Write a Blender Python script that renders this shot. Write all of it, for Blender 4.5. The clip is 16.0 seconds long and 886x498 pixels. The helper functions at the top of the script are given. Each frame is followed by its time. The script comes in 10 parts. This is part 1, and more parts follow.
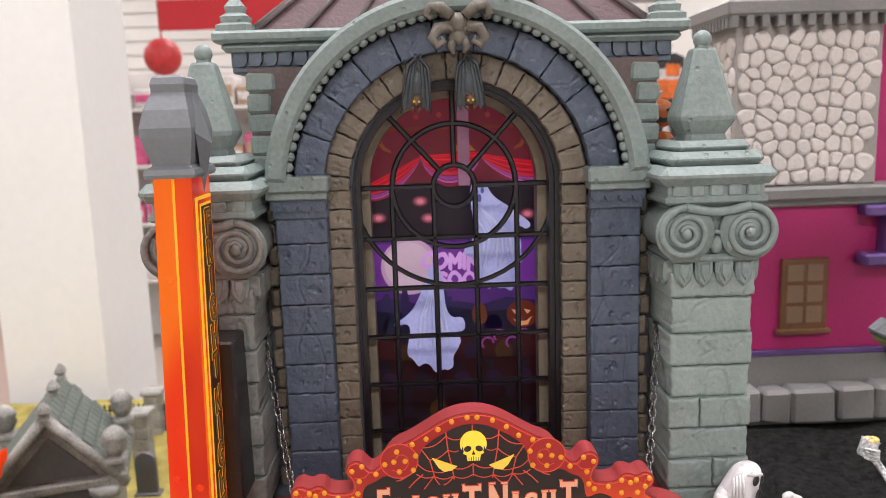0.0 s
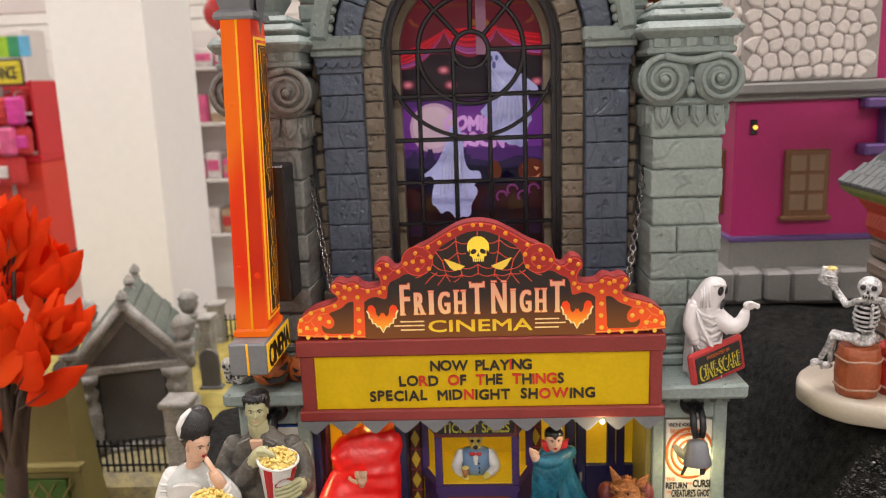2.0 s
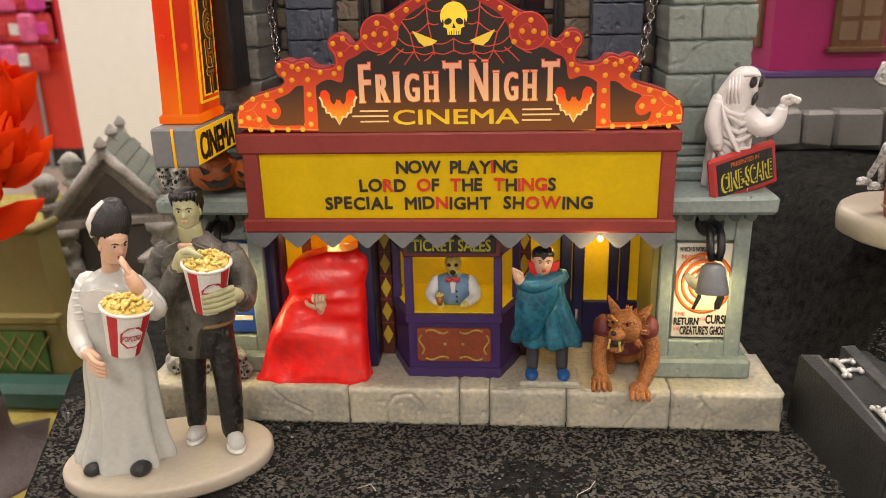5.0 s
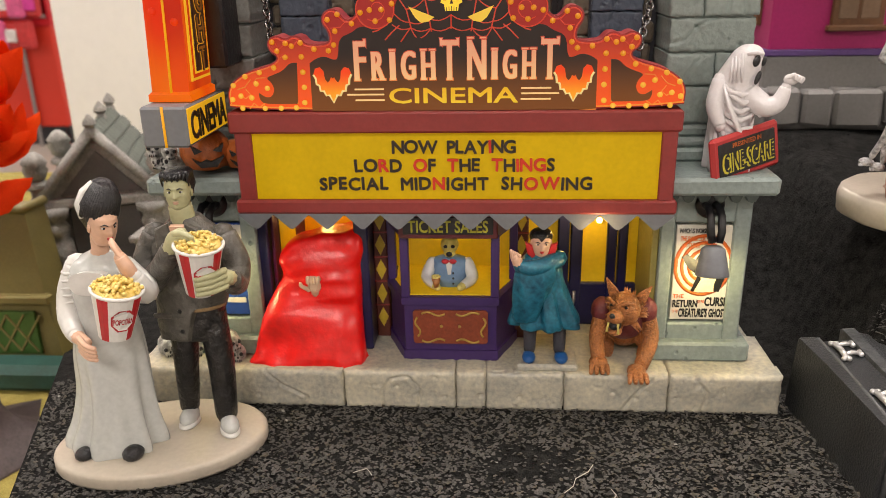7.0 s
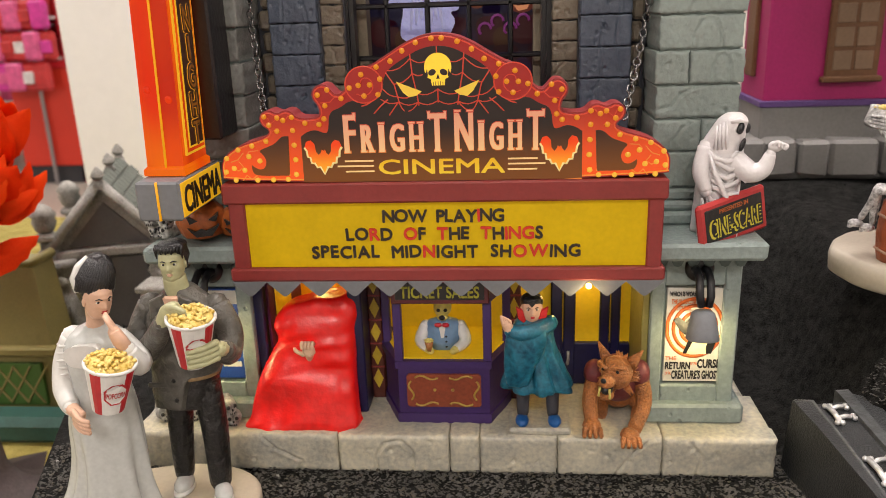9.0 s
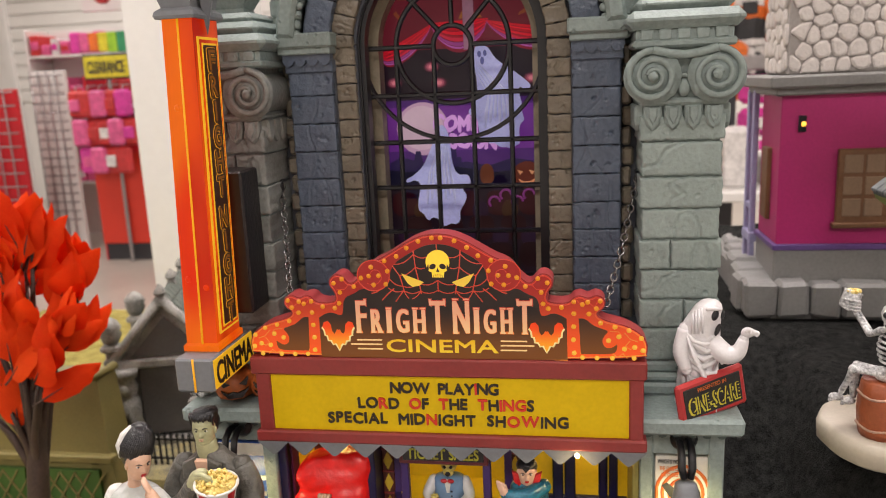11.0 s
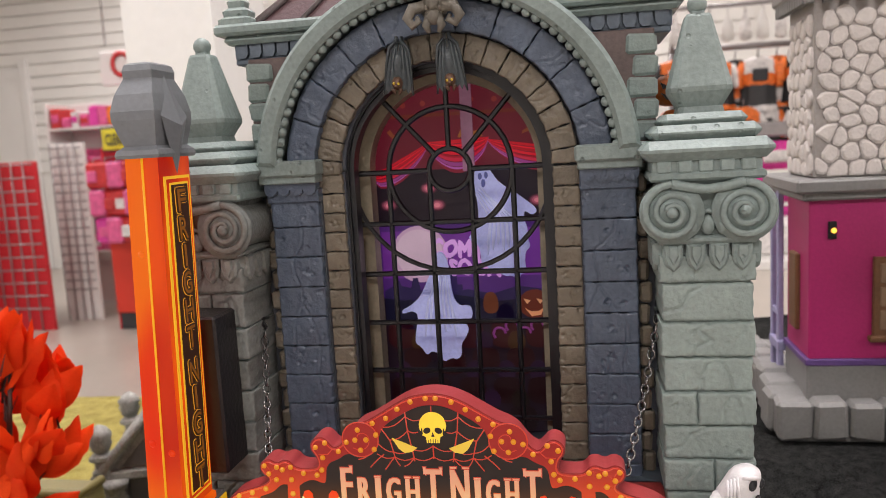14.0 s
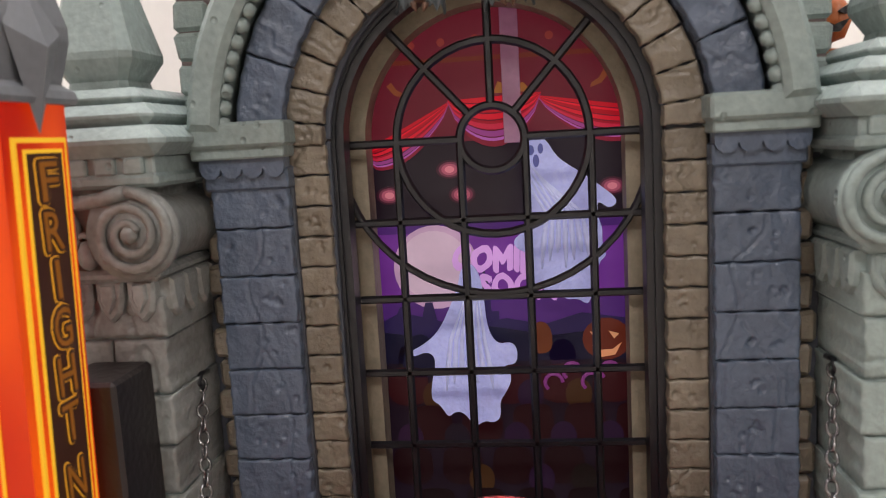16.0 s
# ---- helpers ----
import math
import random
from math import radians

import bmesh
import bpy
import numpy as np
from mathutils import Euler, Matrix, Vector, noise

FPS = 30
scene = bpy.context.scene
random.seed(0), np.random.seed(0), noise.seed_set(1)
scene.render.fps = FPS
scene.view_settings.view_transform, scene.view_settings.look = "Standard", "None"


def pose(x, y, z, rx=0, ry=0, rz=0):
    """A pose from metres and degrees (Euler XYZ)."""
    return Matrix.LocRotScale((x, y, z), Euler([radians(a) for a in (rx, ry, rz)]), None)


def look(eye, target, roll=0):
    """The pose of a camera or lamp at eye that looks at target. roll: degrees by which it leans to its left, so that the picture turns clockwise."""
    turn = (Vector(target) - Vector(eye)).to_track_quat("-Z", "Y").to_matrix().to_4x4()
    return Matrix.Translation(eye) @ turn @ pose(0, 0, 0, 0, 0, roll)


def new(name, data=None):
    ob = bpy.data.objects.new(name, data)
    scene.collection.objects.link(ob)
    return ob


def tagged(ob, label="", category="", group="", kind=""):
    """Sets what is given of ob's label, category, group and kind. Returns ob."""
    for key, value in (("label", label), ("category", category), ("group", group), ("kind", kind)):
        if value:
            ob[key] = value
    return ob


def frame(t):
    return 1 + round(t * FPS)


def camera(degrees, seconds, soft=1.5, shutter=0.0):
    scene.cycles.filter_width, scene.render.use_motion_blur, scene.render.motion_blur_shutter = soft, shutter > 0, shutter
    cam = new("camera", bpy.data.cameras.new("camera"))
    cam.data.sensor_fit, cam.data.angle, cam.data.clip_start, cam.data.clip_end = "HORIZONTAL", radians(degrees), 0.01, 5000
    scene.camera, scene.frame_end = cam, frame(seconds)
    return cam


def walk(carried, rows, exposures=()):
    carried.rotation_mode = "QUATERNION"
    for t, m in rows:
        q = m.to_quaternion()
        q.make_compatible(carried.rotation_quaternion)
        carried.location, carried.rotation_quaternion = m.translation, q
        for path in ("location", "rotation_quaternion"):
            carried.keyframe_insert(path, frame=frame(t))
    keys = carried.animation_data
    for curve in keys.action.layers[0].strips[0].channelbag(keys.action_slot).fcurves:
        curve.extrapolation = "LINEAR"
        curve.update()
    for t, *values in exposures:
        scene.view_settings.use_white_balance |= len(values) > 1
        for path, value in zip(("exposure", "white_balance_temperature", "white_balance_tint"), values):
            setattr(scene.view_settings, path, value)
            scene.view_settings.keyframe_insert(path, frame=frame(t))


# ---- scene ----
cam = camera(58.9, 16.0, soft=0.8)
PATH = [
    (0, (-0.013, -0.226, 0.239), (0.038, 1.746, -0.09), -1.8),
    (0.5, (-0.013, -0.252, 0.224), (0.011, 1.717, -0.125), -1.7),
    (1, (-0.01, -0.272, 0.207), (-0.025, 1.692, -0.173), -1.6),
    (1.5, (-0.007, -0.28, 0.203), (-0.062, 1.678, -0.198), -1.8),
    (2, (0.0, -0.285, 0.2), (-0.088, 1.671, -0.208), -2.0),
    (2.5, (0.005, -0.288, 0.19), (-0.116, 1.665, -0.222), -2.0),
    (3, (0.008, -0.295, 0.177), (-0.144, 1.653, -0.251), -2.2),
    (3.5, (0.016, -0.296, 0.165), (-0.157, 1.644, -0.288), -2.2),
    (4, (0.019, -0.289, 0.162), (-0.156, 1.641, -0.332), -2.1),
    (4.5, (0.023, -0.269, 0.161), (-0.147, 1.644, -0.399), -1.7),
    (5, (0.016, -0.245, 0.15), (-0.144, 1.643, -0.489), -1.4),
    (5.2, (0.016, -0.239, 0.146), (-0.143, 1.641, -0.516), -1.3),
    (7.5, (0.014, -0.241, 0.15), (-0.124, 1.631, -0.541), -1.2),
    (8, (0.018, -0.241, 0.15), (-0.12, 1.639, -0.518), -1.2),
    (8.2, (0.019, -0.239, 0.153), (-0.123, 1.64, -0.518), -1.3),
    (10.3, (0.031, -0.244, 0.18), (-0.209, 1.683, -0.299), -2.6),
    (10.5, (0.034, -0.25, 0.188), (-0.225, 1.676, -0.288), -2.4),
    (11, (0.046, -0.256, 0.202), (-0.283, 1.67, -0.224), -2.6),
    (11.5, (0.057, -0.265, 0.213), (-0.357, 1.655, -0.168), -3.4),
    (12, (0.063, -0.275, 0.227), (-0.409, 1.639, -0.11), -4.1),
    (12.5, (0.06, -0.27, 0.23), (-0.427, 1.644, -0.086), -4.3),
    (13, (0.048, -0.257, 0.233), (-0.401, 1.668, -0.071), -4.0),
    (13.5, (0.047, -0.242, 0.23), (-0.347, 1.697, -0.066), -3.6),
    (14, (0.0475, -0.2205, 0.2245), (-0.315, 1.7265, -0.045), -3.3),
    (14.5, (0.0217, -0.165, 0.2116), (-0.2106, 1.8054, -0.0411), -3.14),
    (15, (0.0184, -0.1403, 0.2057), (-0.1796, 1.8318, -0.0618), -2.99),
    (15.5, (0.0118, -0.134, 0.2045), (-0.1498, 1.8369, -0.0942), -2.89),
    (16, (0.007, -0.1249, 0.2148), (-0.2132, 1.8436, -0.0614), -3.22),
]
EXPOSURES = ((0, -0.25, 6150, 17), (1.5, -0.42, 6500, 17), (3, -0.46, 6750, 17), (4.5, -0.46, 7050, 17), (8, -0.44, 6800, 17), (10.5, -0.45, 6700, 17), (12.5, -0.46, 6400, 17), (14, -0.42, 6350, 17), (14.5, -0.3, 6350, 17), (16, -0.25, 6350, 17))
walk(cam, [(t, look(eye, target, roll)) for t, eye, target, roll in PATH], EXPOSURES)
FSTOP, LAMP, LEDS = 26.0, 44.0, 0.1
cam.data.dof.use_dof = True
cam.data.dof.focus_distance = 0.235
cam.data.dof.aperture_fstop = FSTOP

# ---- light: ceiling panels of the shop ----
world = bpy.data.worlds.new("world")
scene.world = world
world.use_nodes = True
world.node_tree.nodes["Background"].inputs[0].default_value = (0.9, 0.93, 1.0, 1)
world.node_tree.nodes["Background"].inputs[1].default_value = 0.02


def area_lamp(name, place, target, sx, sy, power, colour):
    data = bpy.data.lights.new(name, "AREA")
    data.shape, data.size, data.size_y, data.energy, data.color = "RECTANGLE", sx, sy, power, colour
    ob = new(name, data)
    ob.matrix_world = look(place, target)
    return ob


def point_lamp(name, place, power, colour, radius=0.004):
    data = bpy.data.lights.new(name, "POINT")
    data.energy, data.color, data.shadow_soft_size = power, colour, radius
    ob = new(name, data)
    ob.location = place
    return ob


for lx in (-3.6, 0.0, 3.6):
    for ly in (-2.6, 0.2, 3.4, 5.6):
        area_lamp("ceiling_light", (lx, ly, 2.14), (lx, ly, 0), 1.2, 0.6, LAMP * {-2.6: 1.8, 0.2: 1.5}.get(ly, 1.25), (1.0, 0.97, 0.92))

# ---- materials ----


def mat(name, base, rough=0.6, metal=0.0, var=0.12, s1=60.0, s2=600.0, bump=0.25, tint=None, pits=0.0, cracks=0.0,
        glow=None, power=0.0, coat=0.0, spec=0.5, piece=0.0, depth=0.0009):
    """Paint, stone, cloth: a colour that varies at two scales, with fine relief, pits and cracks."""
    m = bpy.data.materials.new(name)
    m.use_nodes = True
    t = m.node_tree
    n, l = t.nodes, t.links
    b = n["Principled BSDF"]
    b.inputs["Roughness"].default_value = rough
    b.inputs["Metallic"].default_value = metal
    b.inputs["Coat Weight"].default_value = coat
    b.inputs["Coat Roughness"].default_value = 0.15
    b.inputs["Specular IOR Level"].default_value = spec
    geo = n.new("ShaderNodeNewGeometry")

    def noise_node(s, detail):
        x = n.new("ShaderNodeTexNoise")
        x.inputs["Scale"].default_value, x.inputs["Detail"].default_value = s, detail
        l.new(geo.outputs["Position"], x.inputs["Vector"])
        return x
    big, small = noise_node(s1, 4), noise_node(s2, 5)
    add = n.new("ShaderNodeMath")
    add.operation = "ADD"
    l.new(big.outputs["Fac"], add.inputs[0])
    l.new(small.outputs["Fac"], add.inputs[1])
    last = add.outputs[0]
    if piece:
        info = n.new("ShaderNodeObjectInfo")
        mad = n.new("ShaderNodeMath")
        mad.operation = "MULTIPLY_ADD"
        l.new(info.outputs["Random"], mad.inputs[0])
        mad.inputs[1].default_value = piece
        l.new(last, mad.inputs[2])
        last = mad.outputs[0]
    ramp = n.new("ShaderNodeValToRGB")
    half = n.new("ShaderNodeMath")
    half.operation = "MULTIPLY"
    half.inputs[1].default_value = 0.5
    l.new(last, half.inputs[0])
    l.new(half.outputs[0], ramp.inputs[0])
    tint = tint or base
    ramp.color_ramp.elements[0].position, ramp.color_ramp.elements[1].position = 0.35, 0.68 + piece * 0.4
    ramp.color_ramp.elements[0].color = (*[max(0, c * (1 - var)) for c in base], 1)
    ramp.color_ramp.elements[1].color = (*[min(1, c * (1 + var)) for c in tint], 1)
    colour = ramp.outputs[0]
    height = small.outputs["Fac"]
    if pits:
        soft_grain = n.new("ShaderNodeMath")
        soft_grain.operation = "MULTIPLY"
        soft_grain.inputs[1].default_value = 0.4
        l.new(height, soft_grain.inputs[0])
        height = soft_grain.outputs[0]
        v = n.new("ShaderNodeTexVoronoi")
        v.inputs["Scale"].default_value = pits
        l.new(geo.outputs["Position"], v.inputs["Vector"])
        r = n.new("ShaderNodeValToRGB")
        r.color_ramp.elements[0].position, r.color_ramp.elements[1].position = 0.12, 0.26
        l.new(v.outputs["Distance"], r.inputs[0])
        # only some cells hold a pit
        cell = n.new("ShaderNodeMath")
        cell.operation = "GREATER_THAN"
        sep = n.new("ShaderNodeSeparateColor")
        l.new(v.outputs["Color"], sep.inputs[0])
        l.new(sep.outputs[0], cell.inputs[0])
        cell.inputs[1].default_value = 0.16
        mx = n.new("ShaderNodeMath")
        mx.operation = "MAXIMUM"
        l.new(r.outputs[0], mx.inputs[0])
        l.new(cell.outputs[0], mx.inputs[1])
        mul = n.new("ShaderNodeMath")
        mul.operation = "MULTIPLY_ADD"
        l.new(mx.outputs[0], mul.inputs[0])
        mul.inputs[1].default_value = 0.75
        l.new(height, mul.inputs[2])
        height = mul.outputs[0]
    if cracks:
        wob = n.new("ShaderNodeVectorMath")
        wob.operation = "MULTIPLY_ADD"
        l.new(big.outputs["Color"], wob.inputs[0])
        wob.inputs[1].default_value = (0.03, 0.03, 0.03)
        l.new(geo.outputs["Position"], wob.inputs[2])
        v = n.new("ShaderNodeTexVoronoi")
        v.feature = "DISTANCE_TO_EDGE"
        v.inputs["Scale"].default_value = cracks
        l.new(wob.outputs[0], v.inputs["Vector"])
        r = n.new("ShaderNodeValToRGB")
        r.color_ramp.elements[0].position, r.color_ramp.elements[1].position = 0.008, 0.03
        l.new(v.outputs["Distance"], r.inputs[0])
        mk = noise_node(s1 * 0.6, 1)
        gt = n.new("ShaderNodeMath")
        gt.operation = "GREATER_THAN"
        l.new(mk.outputs["Fac"], gt.inputs[0])
        gt.inputs[1].default_value = 0.56
        inv = n.new("ShaderNodeMath")
        inv.operation = "SUBTRACT"
        inv.inputs[0].default_value = 1.0
        l.new(gt.outputs[0], inv.inputs[1])
        mx = n.new("ShaderNodeMath")
        mx.operation = "MAXIMUM"
        l.new(r.outputs[0], mx.inputs[0])
        l.new(inv.outputs[0], mx.inputs[1])
        mul = n.new("ShaderNodeMath")
        mul.operation = "MULTIPLY_ADD"
        l.new(mx.outputs[0], mul.inputs[0])
        mul.inputs[1].default_value = 1.0
        l.new(height, mul.inputs[2])
        height = mul.outputs[0]
        mixc = n.new("ShaderNodeMix")
        mixc.data_type = "RGBA"
        l.new(mx.outputs[0], mixc.inputs[0])
        mixc.inputs[6].default_value = (*[c * 0.8 for c in base], 1)
        l.new(colour, mixc.inputs[7])
        colour = mixc.outputs[2]
    l.new(colour, b.inputs["Base Color"])
    if bump:
        bp = n.new("ShaderNodeBump")
        bp.inputs["Strength"].default_value, bp.inputs["Distance"].default_value = bump, depth
        l.new(height, bp.inputs["Height"])
        l.new(bp.outputs[0], b.inputs["Normal"])
    if glow:
        gm = n.new("ShaderNodeMix")
        gm.data_type = "RGBA"
        l.new(big.outputs["Fac"], gm.inputs[0])
        gm.inputs[6].default_value = (*[c * 0.8 for c in glow], 1)
        gm.inputs[7].default_value = (*[min(1, c * 1.15) for c in glow], 1)
        l.new(gm.outputs[2], b.inputs["Emission Color"])
        b.inputs["Emission Strength"].default_value = power
    return m


MAT = {}


def M(name, *args, **kw):
    if name not in MAT:
        MAT[name] = mat(name, *args, **kw)
    return MAT[name]


GREEN_GREY = M("grey_green_resin", (0.225, 0.275, 0.262), 0.46, spec=0.35, var=0.2, pits=300, bump=0.8, s1=45)
BLUE_STONE = M("slate_blue_resin", (0.075, 0.098, 0.14), 0.33, var=0.3, bump=0.6, piece=0.25, depth=0.0008)
BROWN_STONE = M("brown_resin_brick", (0.155, 0.13, 0.095), 0.33, var=0.28, bump=0.6, piece=0.3, depth=0.0008)
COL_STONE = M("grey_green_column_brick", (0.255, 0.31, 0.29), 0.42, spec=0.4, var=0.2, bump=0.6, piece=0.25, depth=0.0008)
# Left column: browner paint, and its shade is put into the colour as well.
LEFT_SHADED_STONE = M("brown_grey_shaded_column_resin", (0.165, 0.165, 0.152), 0.42, spec=0.4, var=0.25, bump=0.6, piece=0.2, depth=0.0008, tint=(0.20, 0.212, 0.20))
MORTAR = M("dark_joint_paint", (0.05, 0.056, 0.07), 0.7, var=0.2)
BLACK_PLASTIC = M("black_plastic", (0.008, 0.008, 0.01), 0.35, var=0.2, bump=0.1)
CREAM_FRAME = M("tan_paint", (0.24, 0.20, 0.14), 0.5, var=0.2, s1=120)
RED_PAINT = M("brick_red_paint", (0.25, 0.030, 0.027), 0.45, var=0.12, bump=0.12)
YELLOW_PANEL = M("lit_yellow_panel", (0.50, 0.34, 0.004), 0.5, var=0.1, bump=0.03, glow=(0.85, 0.50, 0.0), power=0.22, spec=0.2)
GREY_PAINT = M("mid_grey_paint", (0.17, 0.18, 0.195), 0.45, var=0.1, bump=0.1)
BASE_STONE = M("pale_grey_paving_resin", (0.40, 0.405, 0.375), 0.36, var=0.28, bump=0.5, piece=0.2, tint=(0.52, 0.48, 0.36), depth=0.0006, s1=70)
PURPLE = M("purple_paint", (0.045, 0.018, 0.11), 0.42, var=0.12, bump=0.1)
NAVY = M("navy_paint", (0.010, 0.010, 0.055), 0.4, var=0.2, bump=0.1)
# Wall paint with a glow added: the hall's lamplight is put into it.
YELLOW_GLOW_WALL = M("yellow_wall_glow_paint", (0.62, 0.42, 0.012), 0.5, var=0.1, bump=0.1, glow=(0.9, 0.5, 0.01), power=0.22)
MAROON = M("maroon_roof_paint", (0.085, 0.045, 0.05), 0.55, var=0.25, bump=0.3, piece=0.3)

# ---- mesh building, in millimetres ----
ORIGIN = {}


class Shape:
    """Vertices and faces of one mesh, in millimetres of the world."""

    def __init__(self):
        self.v, self.f, self.m, self.s = [], [], [], []

    def add(self, verts, faces, mi=0, smooth=False, move=None):
        k = len(self.v)
        if move is not None:
            verts = [tuple(move @ Vector(p)) for p in verts]
        self.v += [tuple(p) for p in verts]
        for f in faces:
            self.f.append([i + k for i in f])
            self.m.append(mi)
            self.s.append(smooth)
        return self

    def box(self, x0, x1, y0, y1, z0, z1, c=0.4, mi=0, move=None, jitter=0.0, rng=None):
        c = min(c, (x1 - x0) * 0.45, (y1 - y0) * 0.45, (z1 - z0) * 0.45)
        lim = ((x0, x1), (y0, y1), (z0, z1))
        verts, ids = [], {}
        for i in range(8):
            bits = (i & 1, i >> 1 & 1, i >> 2 & 1)
            j = [(rng.uniform(-jitter, jitter) if jitter else 0) for _ in range(3)]
            for a in range(3):
                p = []
                for k in range(3):
                    e = lim[k][bits[k]]
                    if k != a:
                        e += c if bits[k] == 0 else -c
                    p.append(e + j[k])
                ids[(bits, a)] = len(verts)
                verts.append(p)
        faces = []
        for a in range(3):
            o = [k for k in range(3) if k != a]
            for s in (0, 1):
                loop = []
                for u, w in ((0, 0), (1, 0), (1, 1), (0, 1)):
                    bits = [0, 0, 0]
                    bits[a], bits[o[0]], bits[o[1]] = s, u, w
                    loop.append(ids[(tuple(bits), a)])
                faces.append(loop)
        for e in range(3):
            o = [k for k in range(3) if k != e]
            for u in (0, 1):
                for w in (0, 1):
                    b0 = [0, 0, 0]
                    b0[o[0]], b0[o[1]] = u, w
                    b1 = list(b0)
                    b1[e] = 1
                    b0, b1 = tuple(b0), tuple(b1)
                    faces.append([ids[(b0, o[0])], ids[(b1, o[0])], ids[(b1, o[1])], ids[(b0, o[1])]])
        for i in range(8):
            bits = (i & 1, i >> 1 & 1, i >> 2 & 1)
            faces.append([ids[(bits, 0)], ids[(bits, 1)], ids[(bits, 2)]])
        return self.add(verts, faces, mi, False, move)

    def prism(self, pts, y0, y1, mi=0, side=None, move=None, bevel=0.0):
        """The outline pts, of x and z, drawn out from y0 (front) to y1; bevel rounds the front rim."""
        n = len(pts)
        rows = [(pts, y0), (pts, y1)]
        if bevel:
            cx, cz = sum(p[0] for p in pts) / n, sum(p[1] for p in pts) / n
            inner = []
            for i, p in enumerate(pts):
                a, b = Vector(pts[i - 1]), Vector(pts[(i + 1) % n])
                t = (b - a).normalized()
                nn = Vector((-t.y, t.x)) * bevel
                if (nn.x * (cx - p[0]) + nn.y * (cz - p[1])) < 0 and n < 9:
                    nn = -nn
                inner.append((p[0] + nn.x, p[1] + nn.y))
            rows = [(inner, y0), (pts, y0 + bevel), (pts, y1)]
        verts = [(p[0], y, p[1]) for ps, y in rows for p in ps]
        self.add(verts, [list(range(n)), [len(verts) - 1 - i for i in range(n)]], mi, False, move)
        k = len(self.v) - len(verts)
        for r in range(len(rows) - 1):
            for i in range(n):
                j = (i + 1) % n
                self.f.append([k + r * n + i, k + r * n + j, k + (r + 1) * n + j, k + (r + 1) * n + i])
                self.m.append(mi if side is None else side)
                self.s.append(False)
        return self

    def lathe(self, prof, c, n=24, mi=0, smooth=True, wave=None, sx=1.0, sy=1.0, move=None, a0=0.0):
        """prof: radius and height, from the bottom; wave(angle, height) scales the radius."""
        verts, faces = [], []
        for r, z in prof:
            for i in range(n):
                a = a0 + 2 * math.pi * i / n
                q = r * (wave(a, z) if wave else 1)
                verts.append((c[0] + q * math.cos(a) * sx, c[1] + q * math.sin(a) * sy, c[2] + z))
        for k in range(len(prof) - 1):
            for i in range(n):
                j = (i + 1) % n
                faces.append([k * n + i, k * n + j, (k + 1) * n + j, (k + 1) * n + i])
        faces.append(list(range(n))[::-1])
        faces.append([(len(prof) - 1) * n + i for i in range(n)])
        return self.add(verts, faces, mi, smooth, move)

    def tube(self, pts, r, n=8, mi=0, closed=False, smooth=True, move=None, flat=1.0):
        """A round bar along pts; r: one radius, or one a point."""
        pts = [Vector(p) for p in pts]
        k = len(pts)
        rs = r if isinstance(r, (list, tuple)) else [r] * k
        verts, faces, up = [], [], None
        for i, p in enumerate(pts):
            a = pts[i - 1] if i or closed else p
            b = pts[(i + 1) % k] if i < k - 1 or closed else p
            d = (b - a).normalized()
            if up is None:
                up = Vector((0, 1, 0)) if abs(d.y) < 0.9 else Vector((1, 0, 0))
            side = d.cross(up).normalized()
            up = side.cross(d).normalized()
            for j in range(n):
                w = 2 * math.pi * j / n
                verts.append(p + side * math.cos(w) * rs[i] + up * math.sin(w) * rs[i] * flat)
        for i in range(k if closed else k - 1):
            for j in range(n):
                a, b = i * n, ((i + 1) % k) * n
                faces.append([a + j, a + (j + 1) % n, b + (j + 1) % n, b + j])
        if not closed:
            faces += [list(range(n))[::-1], [(k - 1) * n + j for j in range(n)]]
        return self.add(verts, faces, mi, smooth, move)

    def ball(self, c, r, n=14, mi=0, move=None, wave=None, turn=None):
        r = r if isinstance(r, (list, tuple)) else (r, r, r)
        h = max(4, n // 2)
        verts, faces = [(0, 0, -1)], []
        for k in range(1, h):
            b = -math.pi / 2 + math.pi * k / h
            for i in range(n):
                a = 2 * math.pi * i / n
                verts.append((math.cos(b) * math.cos(a), math.cos(b) * math.sin(a), math.sin(b)))
        verts.append((0, 0, 1))
        for i in range(n):
            faces.append([0, 1 + (i + 1) % n, 1 + i])
            for k in range(h - 2):
                a = 1 + k * n
                faces.append([a + i, a + (i + 1) % n, a + n + (i + 1) % n, a + n + i])
            a = 1 + (h - 2) * n
            faces.append([a + i, a + (i + 1) % n, len(verts) - 1])
        out = []
        for p in verts:
            w = wave(p) if wave else 1
            q = Vector((p[0] * r[0] * w, p[1] * r[1] * w, p[2] * r[2] * w))
            if turn is not None:
                q = turn @ q
            out.append((q.x + c[0], q.y + c[1], q.z + c[2]))
        return self.add(out, faces, mi, True, move)

    def arc(self, cx, cz, r0, r1, a0, a1, y0, y1, n=6, mi=0, c=0.5, gap=0.0):
        """A stone of an arch: between two radii and two angles (degrees), chamfered in front."""
        a0, a1 = radians(a0), radians(a1)
        rows = []
        for inset, y in ((c, y0), (0.0, y0 + c), (0.0, y1)):
            ring = []
            for r, order in ((r0 + inset, range(n + 1)), (r1 - inset, range(n, -1, -1))):
                da = (gap / 2 + inset) / r
                for i in order:
                    a = a0 + da + (a1 - a0 - 2 * da) * i / n
                    ring.append((cx + r * math.cos(a), y, cz + r * math.sin(a)))
            rows.append(ring)
        k = len(rows[0])
        verts = [p for ring in rows for p in ring]
        faces = [list(range(k)), [2 * k + i for i in range(k)][::-1]]
        for q in range(2):
            for i in range(k):
                j = (i + 1) % k
